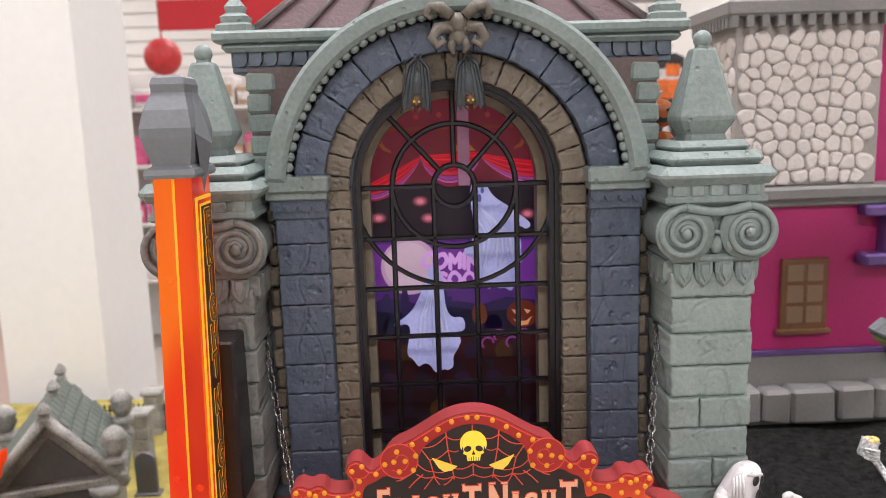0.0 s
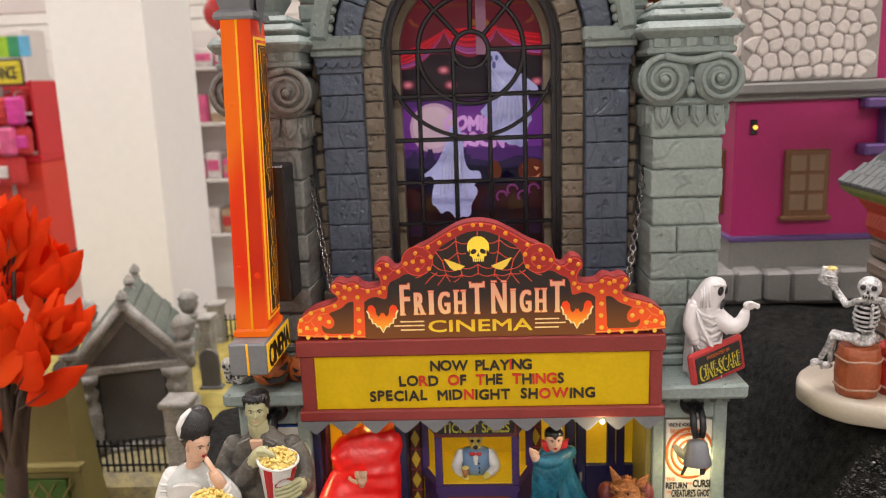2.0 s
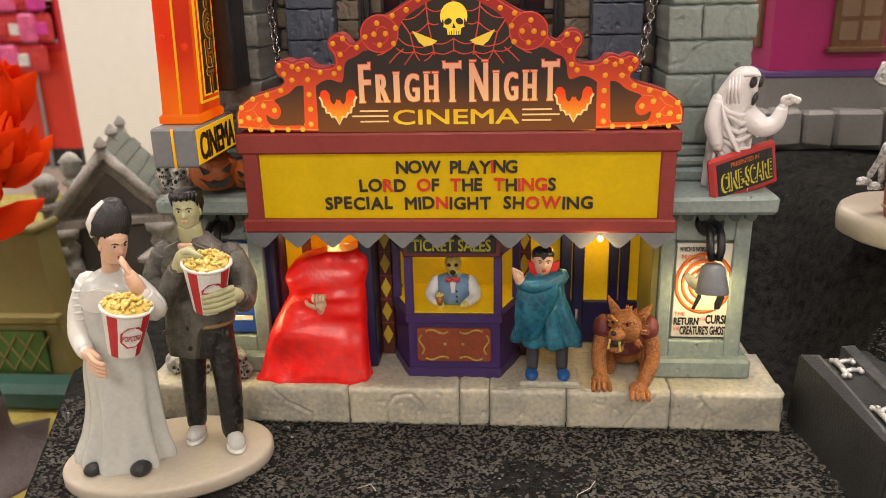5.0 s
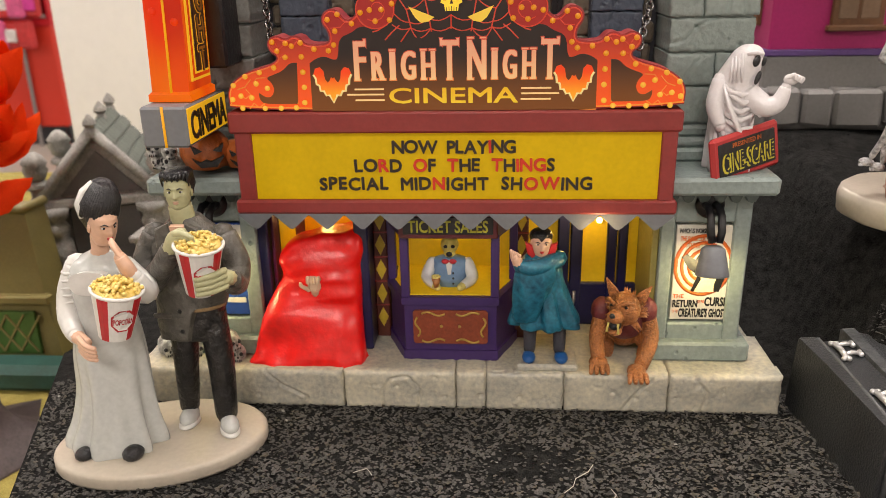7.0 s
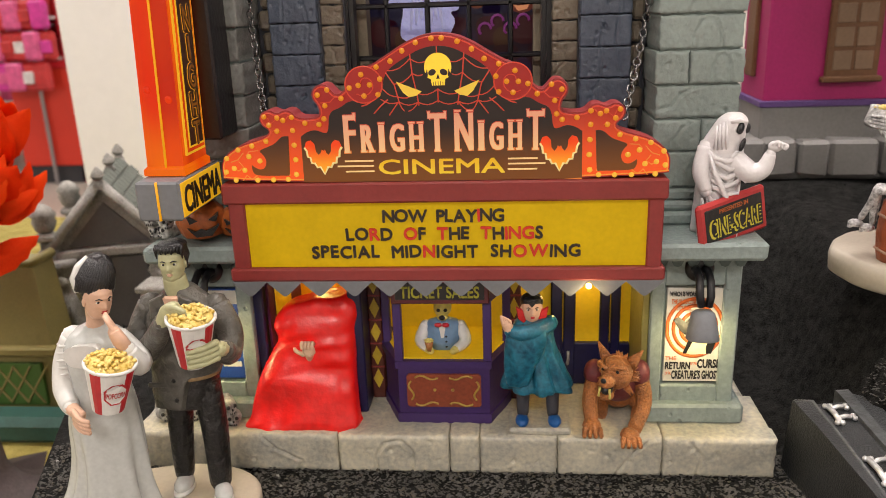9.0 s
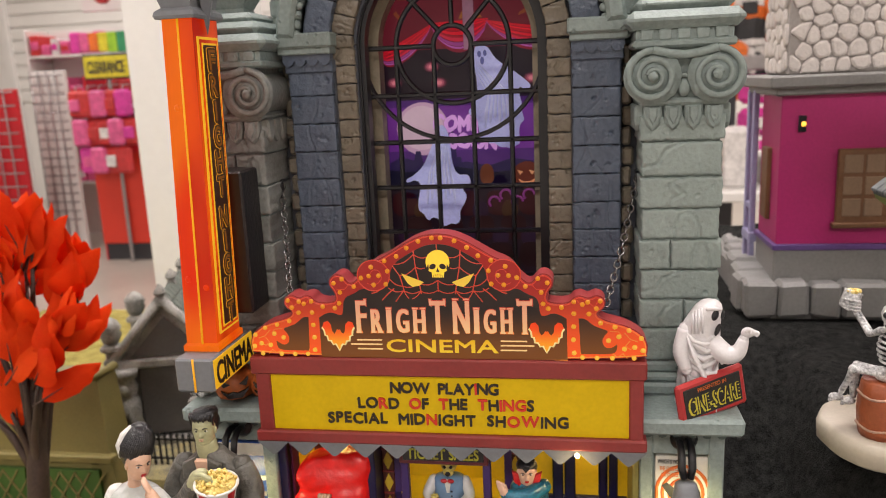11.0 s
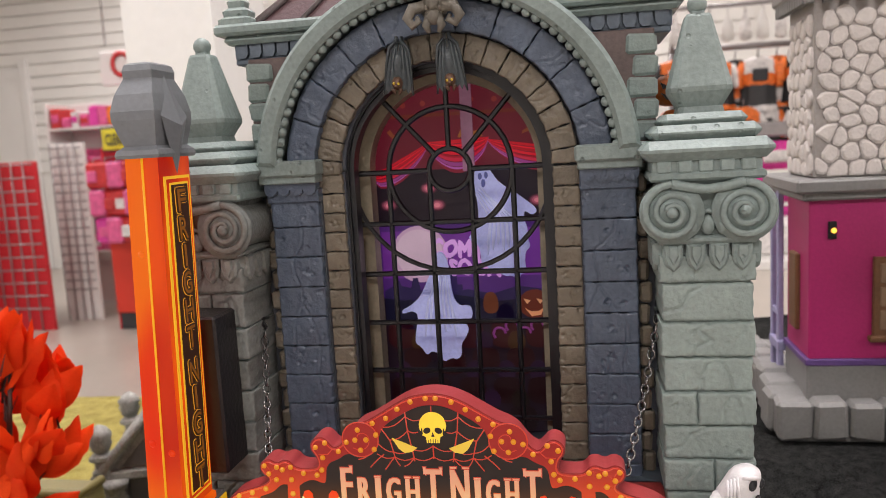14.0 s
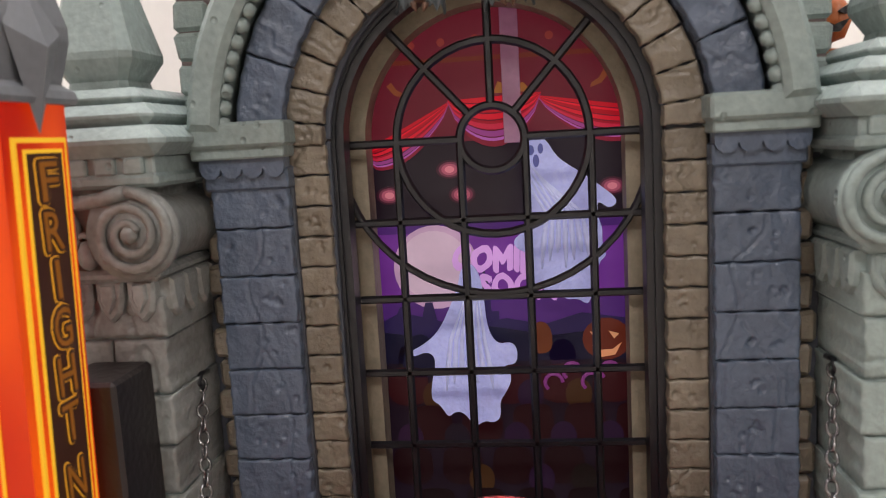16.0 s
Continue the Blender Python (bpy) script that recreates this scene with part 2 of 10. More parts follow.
                faces.append([q * k + i, q * k + j, (q + 1) * k + j, (q + 1) * k + i])
        return self.add(verts, faces, mi)

    def square(self, prof, c, cut=0.12, mi=0, sy=1.0):
        """Stacked squares with cut corners: half width and height."""
        verts, faces = [], []
        for h, z in prof:
            k = h * cut
            for x, y in ((h, -h + k), (h, h - k), (h - k, h), (-h + k, h), (-h, h - k), (-h, -h + k), (-h + k, -h), (h - k, -h)):
                verts.append((c[0] + x, c[1] + y * sy, c[2] + z))
        for q in range(len(prof) - 1):
            for i in range(8):
                j = (i + 1) % 8
                faces.append([q * 8 + i, q * 8 + j, q * 8 + 8 + j, q * 8 + 8 + i])
        faces += [list(range(8))[::-1], [(len(prof) - 1) * 8 + i for i in range(8)]]
        return self.add(verts, faces, mi)

    def mesh(self, name, mats, org=(0, 0, 0)):
        me = bpy.data.meshes.new(name)
        me.from_pydata([((x - org[0]) / 1000, (y - org[1]) / 1000, (z - org[2]) / 1000) for x, y, z in self.v], [], self.f)
        for m in mats if isinstance(mats, (list, tuple)) else [mats]:
            me.materials.append(m)
        me.polygons.foreach_set("material_index", self.m)
        me.polygons.foreach_set("use_smooth", self.s)
        bm = bmesh.new()
        bm.from_mesh(me)
        bmesh.ops.recalc_face_normals(bm, faces=bm.faces)
        bm.to_mesh(me)
        bm.free()
        return me


def thing(name, label, category, place=(0, 0, 0), group="", kind=""):
    ob = new(name)
    ob.empty_display_size = 0.01
    ob.location = [q / 1000 for q in place]
    ORIGIN[ob.name] = place
    return tagged(ob, label, category, group, kind)


def part(name, shape, mats, parent, label="", kind=""):
    org = ORIGIN[parent.name]
    ob = new(name, shape.mesh(name, mats, org))
    ob.parent = parent
    ORIGIN[ob.name] = org
    return tagged(ob, label, kind=kind)


def solo(name, shape, mats, label, category, place, group="", kind=""):
    ob = new(name, shape.mesh(name, mats, place))
    ob.location = [q / 1000 for q in place]
    ORIGIN[ob.name] = place
    return tagged(ob, label, category, group, kind)


BLOCKS = {}


def block(name, parent, material, x0, x1, y0, y1, z0, z1, c=0.6, turn=0.0, jitter=0.22):
    """One brick or stone: alike ones share a mesh."""
    w, d, h = x1 - x0, y1 - y0, z1 - z0
    k = (name, material.name, round(w * 2), round(d), round(h * 2), len(BLOCKS) % 3)
    if k not in BLOCKS:
        rng = random.Random(len(BLOCKS) + 7)
        BLOCKS[k] = Shape().box(-w / 2, w / 2, -d / 2, d / 2, -h / 2, h / 2, c, jitter=jitter, rng=rng).mesh(name, material)
    ob = new(name, BLOCKS[k])
    o = ORIGIN[parent.name]
    ob.parent = parent
    ob.location = (((x0 + x1) / 2 - o[0]) / 1000, ((y0 + y1) / 2 - o[1]) / 1000, ((z0 + z1) / 2 - o[2]) / 1000)
    ob.rotation_euler = (0, radians(turn), 0)
    return ob


def wear(seed, w, h, n=5, size=(0.4, 0.75)):
    """Little dents in loose clusters on a face of w by h: place, radius, depth."""
    rg = random.Random(seed)
    out = []
    for _ in range(max(1, n // 3)):
        cx, cy = rg.uniform(0.15, 0.85) * w, rg.uniform(0.2, 0.8) * h
        for _ in range(3):
            r = rg.uniform(*size)
            out.append((cx + rg.gauss(0, 1.9), cy + rg.gauss(0, 1.3), r, r * rg.uniform(0.8, 1.3)))
    return out


def crack_of(seed, w, h):
    """A crooked line across a face of w by h."""
    rg = random.Random(seed)
    x, y = rg.uniform(0.2, 0.8) * w, h
    pts = [(x, y)]
    while y > 0.1 * h and len(pts) < 7:
        x += rg.gauss(0, 0.12) * w
        y -= rg.uniform(0.12, 0.26) * h
        pts.append((x, max(y, 0)))
    return pts


def rough_piece(name, parent, material, w, h, deep, place, seed, lines=(), dents=5, c=0.5, step=0.5, groove=0.6, wide=0.28):
    """A cast stone: a face of w by h with soft worn edges, dents and cracks. place(u, v, d) gives its points, d into the wall."""
    rg = random.Random(seed)

    def ticks(size):
        n = max(3, round((size - 2 * c) / step))
        return np.array([0, 0.3 * c] + [c + (size - 2 * c) * i / n for i in range(n + 1)] + [size - 0.3 * c, size])
    us, vs = ticks(w), ticks(h)
    U, V = np.meshgrid(us, vs)
    edge = np.minimum(np.minimum(U, w - U), np.minimum(V, h - V))
    k = np.clip(1 - edge / c, 0, 1)
    D = c * 0.75 * (1 - np.sqrt(np.clip(1 - k * k, 0, 1)))
    for x, y, r, deepness in wear(seed, w, h, dents):
        q = np.hypot(U - x, V - y) / r
        D += deepness * np.exp(-q ** 4) - 0.12 * deepness * np.exp(-(q - 1.5) ** 2 * 6)
    for line in lines:
        dist = np.full(U.shape, 9.0)
        for (ax, ay), (bx, by) in zip(line, line[1:]):
            lx, ly = bx - ax, by - ay
            t = np.clip(((U - ax) * lx + (V - ay) * ly) / max(lx * lx + ly * ly, 1e-6), 0, 1)
            dist = np.minimum(dist, np.hypot(U - ax - t * lx, V - ay - t * ly))
        D += groove * np.exp(-(dist / wide) ** 2) - groove * 0.3 * np.exp(-((dist - wide * 2.2) / wide) ** 2)
    ph = rg.uniform(0, 50)
    D += 0.16 * np.sin(U * 0.33 + ph) * np.sin(V * 0.41 + ph * 2) + 0.10 * np.sin(U * 1.1 + ph * 3 + 0.8 * np.sin(V * 0.9))
    rim = (edge < 0.01)
    U = U + rim * 0.16 * np.sin(V * 1.3 + ph)
    V = V + rim * 0.16 * np.sin(U * 1.1 + ph * 1.7)
    ny, nx = U.shape
    s = Shape()
    v = [place(float(U[j, i]), float(V[j, i]), float(D[j, i])) for j in range(ny) for i in range(nx)]
    f = [(j * nx + i, j * nx + i + 1, (j + 1) * nx + i + 1, (j + 1) * nx + i) for j in range(ny - 1) for i in range(nx - 1)]
    ring = [(0, i) for i in range(nx - 1)] + [(j, nx - 1) for j in range(ny - 1)] + [(ny - 1, i) for i in range(nx - 1, 0, -1)] + [(j, 0) for j in range(ny - 1, 0, -1)]
    n0 = len(v)
    v += [place(float(U[j, i]), float(V[j, i]), deep) for j, i in ring]
    m = len(ring)
    f += [(ring[q][0] * nx + ring[q][1], ring[(q + 1) % m][0] * nx + ring[(q + 1) % m][1], n0 + (q + 1) % m, n0 + q) for q in range(m)]
    s.add(v, f, 0, True)
    return part(name, s, material, parent)


def text_shape(body, height, bold=0.02, depth=0.3, squeeze=1.0):
    """Letters lying in x and z, facing -y, with their middle at 0: the shape and its width."""
    cu = bpy.data.curves.new("letters", "FONT")
    cu.body, cu.size, cu.offset, cu.resolution_u = body, 1.0, 0.0, 3
    ob = bpy.data.objects.new("letters", cu)
    scene.collection.objects.link(ob)
    dg = bpy.context.evaluated_depsgraph_get()
    me = ob.evaluated_get(dg).to_mesh()
    vs = [tuple(v.co) for v in me.vertices]
    fs = [list(p.vertices) for p in me.polygons]
    ob.evaluated_get(dg).to_mesh_clear()
    bpy.data.objects.remove(ob)
    bpy.data.curves.remove(cu)
    if not vs:
        return Shape(), height * 0.3
    x0, x1 = min(v[0] for v in vs), max(v[0] for v in vs)
    k = height / 0.72
    w = (x1 - x0) * k * squeeze
    s = Shape()
    s.add([((v[0] - (x0 + x1) / 2) * k * squeeze, 0, (v[1] - 0.36) * k) for v in vs], fs)
    n = len(vs)
    rim = {}
    for f in fs:
        for a, b in zip(f, f[1:] + f[:1]):
            rim[(a, b)] = rim.get((a, b), 0) + 1
    edges = [e for e in rim if (e[1], e[0]) not in rim]
    s.add([((v[0] - (x0 + x1) / 2) * k * squeeze, depth, (v[1] - 0.36) * k) for v in vs], [])
    for a, b in edges:
        s.f.append([b, a, a + n, b + n])
        s.m.append(0)
        s.s.append(False)
    grow = max(0.0, bold - 0.008) * k
    if grow > 0:
        thin = (list(s.v), list(s.f))
        for q in range(8):
            a = q * math.pi / 4
            s.add([(x + grow * squeeze ** 0.5 * math.cos(a), y + 0.006 * (q + 1), z + grow * math.sin(a)) for x, y, z in thin[0]], thin[1])
        w += 2 * grow * squeeze ** 0.5
    return s, w


def moved(shape, m):
    shape.v = [tuple(m @ Vector(p)) for p in shape.v]
    return shape


def at(x, y, z, rx=0, ry=0, rz=0):
    return pose(x, y, z, rx, ry, rz)


def words(name, body, height, x, y, z, material, parent, bold=0.02, depth=0.3, width=None, m=None, label=""):
    """A line of writing centred on x and z."""
    s, w = text_shape(body, height, bold, depth)
    if width:
        s.v = [(p[0] * width / w, p[1], p[2]) for p in s.v]
    moved(s, (m if m is not None else at(x, y, z)))
    return part(name, s, material, parent, label)

# ---- the shop round the display ----
SHOP_WALL = M("shop_wall_paint", (0.72, 0.70, 0.66), 0.7, var=0.04, s1=2, s2=60, bump=0.05)
PILLAR_WHITE = M("white_pillar_paint", (0.74, 0.735, 0.72), 0.6, var=0.03, s1=3, s2=80, bump=0.05)
FLOOR_TILE = M("pale_floor_tile", (0.42, 0.37, 0.32), 0.3, var=0.08, s1=4, s2=40, bump=0.03)
CEIL = M("ceiling_board", (0.75, 0.75, 0.73), 0.8, var=0.04, s1=3, s2=90, bump=0.05)


def slab(name, x0, x1, y0, y1, z0, z1, material, label, category):
    return solo(name, Shape().box(x0, x1, y0, y1, z0, z1, 1), material, label, category, ((x0 + x1) / 2, (y0 + y1) / 2, z0), kind="structure")


slab("floor", -6500, 6500, -4500, 7000, -910, -850, FLOOR_TILE, "pale polished shop floor tiles", "floor")
slab("ceiling", -6500, 6500, -4500, 7000, 2200, 2260, CEIL, "white suspended shop ceiling", "ceiling")
north = slab("wall_north", -6500, 6500, 7000, 7100, -850, 2200, SHOP_WALL, "off-white panelled shop wall", "wall")
slab("wall_south", -6500, 6500, -4600, -4500, -850, 2200, SHOP_WALL, "off-white shop wall", "wall")
slab("wall_west", -6600, -6500, -4500, 7000, -850, 2200, SHOP_WALL, "off-white shop wall", "wall")
slab("wall_east", 6500, 6600, -4500, 7000, -850, 2200, SHOP_WALL, "off-white shop wall", "wall")
for k in range(16):
    part("slat", Shape().box(-6490, 1500, 6978, 7000, 150 + k * 120, 258 + k * 120, 4), SHOP_WALL, north)
slab("pillar", -592, -455, 830, 1020, -850, 2200, PILLAR_WHITE, "square white painted shop pillar", "pillar")
TABLE = M("dark_table_board", (0.05, 0.045, 0.04), 0.6, var=0.2)
table = thing("display_table", "dark display table under the village", "table", (0, 300, -850))
part("top", Shape().box(-760, 800, -70, 790, -230, -170, 4), TABLE, table)
for tx in (-700, 740):
    for ty in (-30, 740):
        part("leg", Shape().box(tx - 30, tx + 30, ty - 30, ty + 30, -850, -228, 4), TABLE, table)

# shop fittings far behind, on the graveyard's side
RED_FIT = M("red_shop_board", (0.55, 0.012, 0.02), 0.5, var=0.08, s1=4, s2=60, bump=0.05)
ORANGE_RED = M("red_cabinet_paint", (0.60, 0.035, 0.015), 0.5, var=0.06, s1=4, s2=60, bump=0.05)
WIRE = M("grey_wire", (0.30, 0.28, 0.28), 0.4, metal=0.5, bump=0)
WHITE_FIT = M("white_fitting", (0.70, 0.68, 0.65), 0.5, var=0.05, s1=4, bump=0.03)
DARK_FIT = M("black_fitting", (0.03, 0.03, 0.035), 0.5, s1=4, bump=0.03)
MERCH = [M("merch_%s" % n, c, 0.5, var=0.3, s1=25, s2=90, bump=0.1) for n, c in
         (("pink", (0.65, 0.10, 0.25)), ("red", (0.5, 0.03, 0.03)), ("blue", (0.05, 0.08, 0.40)), ("white", (0.65, 0.62, 0.6)), ("orange", (0.75, 0.16, 0.02)), ("black", (0.02, 0.02, 0.022)),
          ("yellow", (0.65, 0.55, 0.03)), ("lime", (0.30, 0.55, 0.03)), ("tan", (0.40, 0.28, 0.18)), ("magenta", (0.60, 0.04, 0.28)))]
PINK, REDM, BLUEM, WHITEM, ORANGEM, BLACKM, YELLOWM, LIMEM, TANM, MAGM = MERCH
YF = 4250


def grid_wall(name, x0, x1, z0, z1, y, step, label, back=None):
    g = thing(name, label, "shop fitting", ((x0 + x1) / 2, y, -850))
    if back:
        part("backing_board", Shape().box(x0, x1, y + 20, y + 50, -850, z1, 3), back, g)
    k = x0
    while k <= x1:
        part("upright_wire", Shape().tube([(k, y, -850), (k, y, z1)], 5, 5), WIRE, g)
        k += step
    k = z0
    while k <= z1:
        part("cross_wire", Shape().tube([(x0, y - 6, k), (x1, y - 6, k)], 5, 5), WIRE, g)
        k += step
    return g


grid_wall("wire_gridwall", -3900, -3400, -700, 252, YF, 85, "grey wire gridwall before a red board", RED_FIT)
grid_wall("gridwall_rack", -3491, -3253, -630, 361, YF + 300, 60, "wire rack with packed goods", WHITE_FIT)
cab = thing("red_cabinet", "plain red cabinet on a black plinth", "cabinet", (-2735, YF, -850))
part("body", Shape().box(-2925, -2550, YF, YF + 400, -740, -160, 6), ORANGE_RED, cab)
part("plinth", Shape().box(-2920, -2555, YF + 20, YF + 390, -850, -738, 4), DARK_FIT, cab)
part("top", Shape().box(-2935, -2540, YF - 10, YF + 410, -160, -120, 5), RED_FIT, cab)
rng = random.Random(3)


def shelf_unit(name, x0, x1, y, zs, label, mats, back=WHITE_FIT, depth=260, size=(60, 140)):
    """A shop shelf with boxes and bags, each its own thing."""
    u = thing(name, label, "shelf", ((x0 + x1) / 2, y, -850))
    part("back_panel", Shape().box(x0, x1, y + depth, y + depth + 20, -850, zs[-1] + 180, 3), back, u)
    for sx in (x0, x1 - 20):
        part("side_panel", Shape().box(sx, sx + 20, y, y + depth, -850, zs[-1] + 180, 3), back, u)
    for z in zs:
        part("shelf_board", Shape().box(x0 + 20, x1 - 20, y, y + depth, z - 18, z, 3), WHITE_FIT, u)
        x = x0 + 30
        while x < x1 - size[0]:
            w = rng.uniform(*size)
            h = rng.uniform(70, 150)
            if x + w > x1 - 20:
                break
            s = Shape().box(x, x + w - 8, y + 12, y + depth - 40, z, z + h, 8)
            s.box(x + 8, x + w - 16, y + 8, y + 13, z + h * 0.3, z + h * 0.7, 2, mi=1)
            solo("packet", s, [rng.choice(mats), rng.choice(mats)], "coloured packet standing on a shop shelf", "packet", (x + w / 2, y + 100, z), "packets on the shop shelves")
            x += w
    return u


shelf_unit("shop_shelf", -3790, -2960, YF + 700, (-420, -120, 180, 480), "white shop shelf filled with pink goods", [PINK, WHITEM, REDM, MAGM, PINK])
shelf_unit("shop_shelf", -2930, -2560, YF + 20, (-100, 130), "shop shelf with red and blue bags", [REDM, PINK, REDM, BLUEM], back=RED_FIT)
shelf_unit("shop_shelf", -1500, -700, 3600, (-500, -220, 60, 330), "white shop shelf with mixed goods", [WHITEM, TANM, REDM, WHITEM, PINK])
ys = thing("price_sign", "yellow clearance sign with a black edge", "sign", (-2720, YF - 40, 280))
part("sign_face", Shape().box(-2866, -2574, YF - 46, YF - 38, 294, 420, 3), YELLOWM, ys)
part("sign_edge", Shape().box(-2876, -2564, YF - 38, YF - 30, 282, 434, 3), DARK_FIT, ys)
words("lettering", "CLEARANCE", 70, -2720, YF - 50, 357, DARK_FIT, ys, bold=0.03, width=240, depth=3)
part("sign_post", Shape().box(-2730, -2710, YF - 34, YF - 20, -850, 290, 2), WIRE, ys)
strip = thing("rainbow_header", "rainbow-coloured header strip over the bag rack", "sign", (-2740, YF + 10, 450))
for k, m in enumerate((MAGM, PINK, ORANGEM, YELLOWM, LIMEM, M("merch_green", (0.03, 0.28, 0.12), 0.5, var=0.3, s1=25), M("merch_sky", (0.12, 0.42, 0.65), 0.5, var=0.3, s1=25))):
    part("panel", Shape().box(-2960 + k * 62, -2899 + k * 62, YF - 10, YF + 10, 446 + 6 * math.sin(k), 560, 3), m, strip)
for k in range(14):
    x, z = -2930 + (k % 5) * 78 + (k // 5) * 20, 150 - (k // 5) * 170
    s = Shape().box(x - 52, x + 52, YF - 90 - k % 3 * 14, YF - 52, z - 90, z + 70, 16)
    s.box(x - 34, x + 34, YF - 106, YF - 86, z - 50, z + 20, 6, mi=1).tube([(x, YF - 70, z + 66), (x, YF - 60, z + 96), (x, YF + 30, z + 100)], 4, 5, mi=2)
    solo("hanging_bag", s, [(REDM, PINK, MAGM, REDM, PINK, REDM)[k * 5 % 6], (PINK, REDM, WHITEM, REDM, MAGM)[k % 5], WIRE], "pink and red bag hung on the rack", "bag", (x, YF - 70, z - 90), "bags on the rack")
st = thing("poster_stand", "red and white poster stand", "poster stand", (-3880, YF - 200, -850))
part("board", Shape().box(-4050, -3621, YF - 220, YF - 200, 300, 870, 4), RED_FIT, st)
part("white_panel", Shape().box(-4010, -3660, YF - 226, YF - 219, 640, 830, 3), WHITE_FIT, st)
part("dark_panel", Shape().box(-4050, -3621, YF - 226, YF - 219, 300, 440, 3), DARK_FIT, st)
part("word_bar", Shape().box(-3980, -3700, YF - 230, YF - 225, 690, 720, 2), REDM, st)
part("post", Shape().box(-3950, -3920, YF - 200, YF - 170, -850, 320, 3), WIRE, st)
dr = thing("door_1", "white panelled door with a lime notice", "door", (-5900, 6990, -850), kind="structure")
part("leaf", Shape().box(-6300, -5500, 6950, 6990, -850, 1200, 6), WHITE_FIT, dr)
part("frame", Shape().box(-5500, -5410, 6930, 6990, -850, 1280, 6), WHITE_FIT, dr)
part("notice", Shape().box(-6060, -5850, 6940, 6952, 290, 950, 3), LIMEM, dr)
ws = thing("hanging_sign", "white hanging shop sign with a red mark", "sign", (-2900, 5200, 760))
part("board", Shape().box(-3470, -2870, 5200, 5240, 780, 1030, 8), WHITE_FIT, ws)
for hx in (-3420, -2920):
    part("cord", Shape().tube([(hx, 5220, 1075), (hx, 5220, 2200)], 6, 5), WIRE, ws)
part("red_mark", Shape().tube([(-3290 + 70 * math.cos(q), 5190, 930 + 80 * math.sin(q)) for q in [i * 0.45 for i in range(13)]], 18, 6), REDM, ws)
rs = thing("hanging_banner", "red and white shop banner near the ceiling", "banner", (-800, 3400, 600))
part("red_band", Shape().box(-1150, -560, 3400, 3420, 660, 790, 4), RED_FIT, rs)
part("white_band", Shape().box(-1150, -560, 3398, 3422, 790, 1100, 4), WHITE_FIT, rs)
solo("red_ball", Shape().ball((-860, 2500, 470), 62, 16).tube([(-860, 2500, 528), (-860, 2500, 2200)], 3, 5), REDM, "shiny red ball hung on a thread", "ball", (-860, 2500, 408))
for hx in (-1100, -610):
    part("cord", Shape().tube([(hx, 3410, 1095), (hx, 3410, 2200)], 6, 5), WIRE, rs)
rb = thing("red_banner", "red shop banner hung high", "banner", (-650, 4400, 900))
part("cloth", Shape().box(-1300, -350, 4400, 4420, 1060, 1500, 4), RED_FIT, rb)
for hx in (-1200, -450):
    part("cord", Shape().tube([(hx, 4410, 1495), (hx, 4410, 2200)], 6, 5), WIRE, rb)
# hanging packets before the gridwall
for k in range(14):
    x, z = -4130 + (k % 4) * 80, 140 - (k // 4) * 150
    s = Shape().box(x - 38, x + 38, YF - 70, YF - 40, z - 60, z + 60, 10).tube([(x, YF - 55, z + 60), (x, YF - 20, z + 84)], 4, 5, mi=1)
    solo("hanging_packet", s, [MERCH[(k * 7) % 4], WIRE], "small packet hung on the gridwall", "packet", (x, YF - 55, z - 60), "packets on the gridwall")
for k in range(6):
    solo("carton", Shape().box(-4130, -3850 + (k % 3) * 20, YF - 260, YF - 60, -840 + k * 118, -730 + k * 118, 8), [WHITEM, TANM, BLUEM][k % 3], "printed carton in a stack", "carton", (-4110, YF - 160, -840 + k * 118), "stacked cartons")

# costumes and bags far behind, on the other side
rack = thing("clothes_rack", "chrome clothes rail with costumes", "rack", (620, 3000, -850))
part("rail", Shape().tube([(380, 3000, 520), (1000, 3000, 520)], 12, 8), WIRE, rack)
for rx in (390, 990):
    part("post", Shape().tube([(rx, 3000, -850), (rx, 3000, 520)], 12, 8), WIRE, rack)
part("base_rail", Shape().tube([(390, 3000, -820), (990, 3000, -820)], 12, 8), WIRE, rack)
def costume(x, y, top, w, h, mats, seed):
    """A garment on a hanger: shoulders, sleeves, a banded body that hangs in soft folds."""
    rg = random.Random(seed)
    s, n = Shape(), 28
    rows = [(0.16, 0), (0.42, -0.05), (0.5, -0.12), (0.47, -0.3), (0.46, -0.5), (0.48, -0.52), (0.47, -0.7), (0.5, -0.9), (0.52, -1.0)]
    v, f = [], []
    for q, dz in rows:
        for i in range(n):
            a = 2 * math.pi * i / n
            fold = 1 + 0.10 * math.sin(7 * a + seed) * min(1, -dz * 2)
            v.append((x + w * q * math.cos(a) * fold, y + 34 * math.sin(a) * fold, top + h * dz + rg.uniform(-2, 2)))
    for k in range(len(rows) - 1):
        s.add(v[k * n:(k + 2) * n], [(i, (i + 1) % n, n + (i + 1) % n, n + i) for i in range(n)], (0, 0, 0, 1, 1, 2, 2, 0)[k], True)
    for sx in (-1, 1):
        s.tube([(x + sx * w * 0.42, y, top - h * 0.1), (x + sx * w * 0.58, y - 12, top - h * 0.34), (x + sx * w * 0.55, y - 20, top - h * 0.56)], [w * 0.13, w * 0.12, w * 0.10], 8, 1)
    s.box(x - w * 0.22, x + w * 0.22, y - 42, y - 34, top - h * 0.45, top - h * 0.22, 4, 2)
    s.tube([(x, y, top), (x, y, top + 26), (x + 8, y, top + 34)], 3, 5, 3)
    solo("costume", s, [*mats, WIRE], "hanging costume in orange, black and white", "costume", (x, y, top - h), "costumes on the rails")


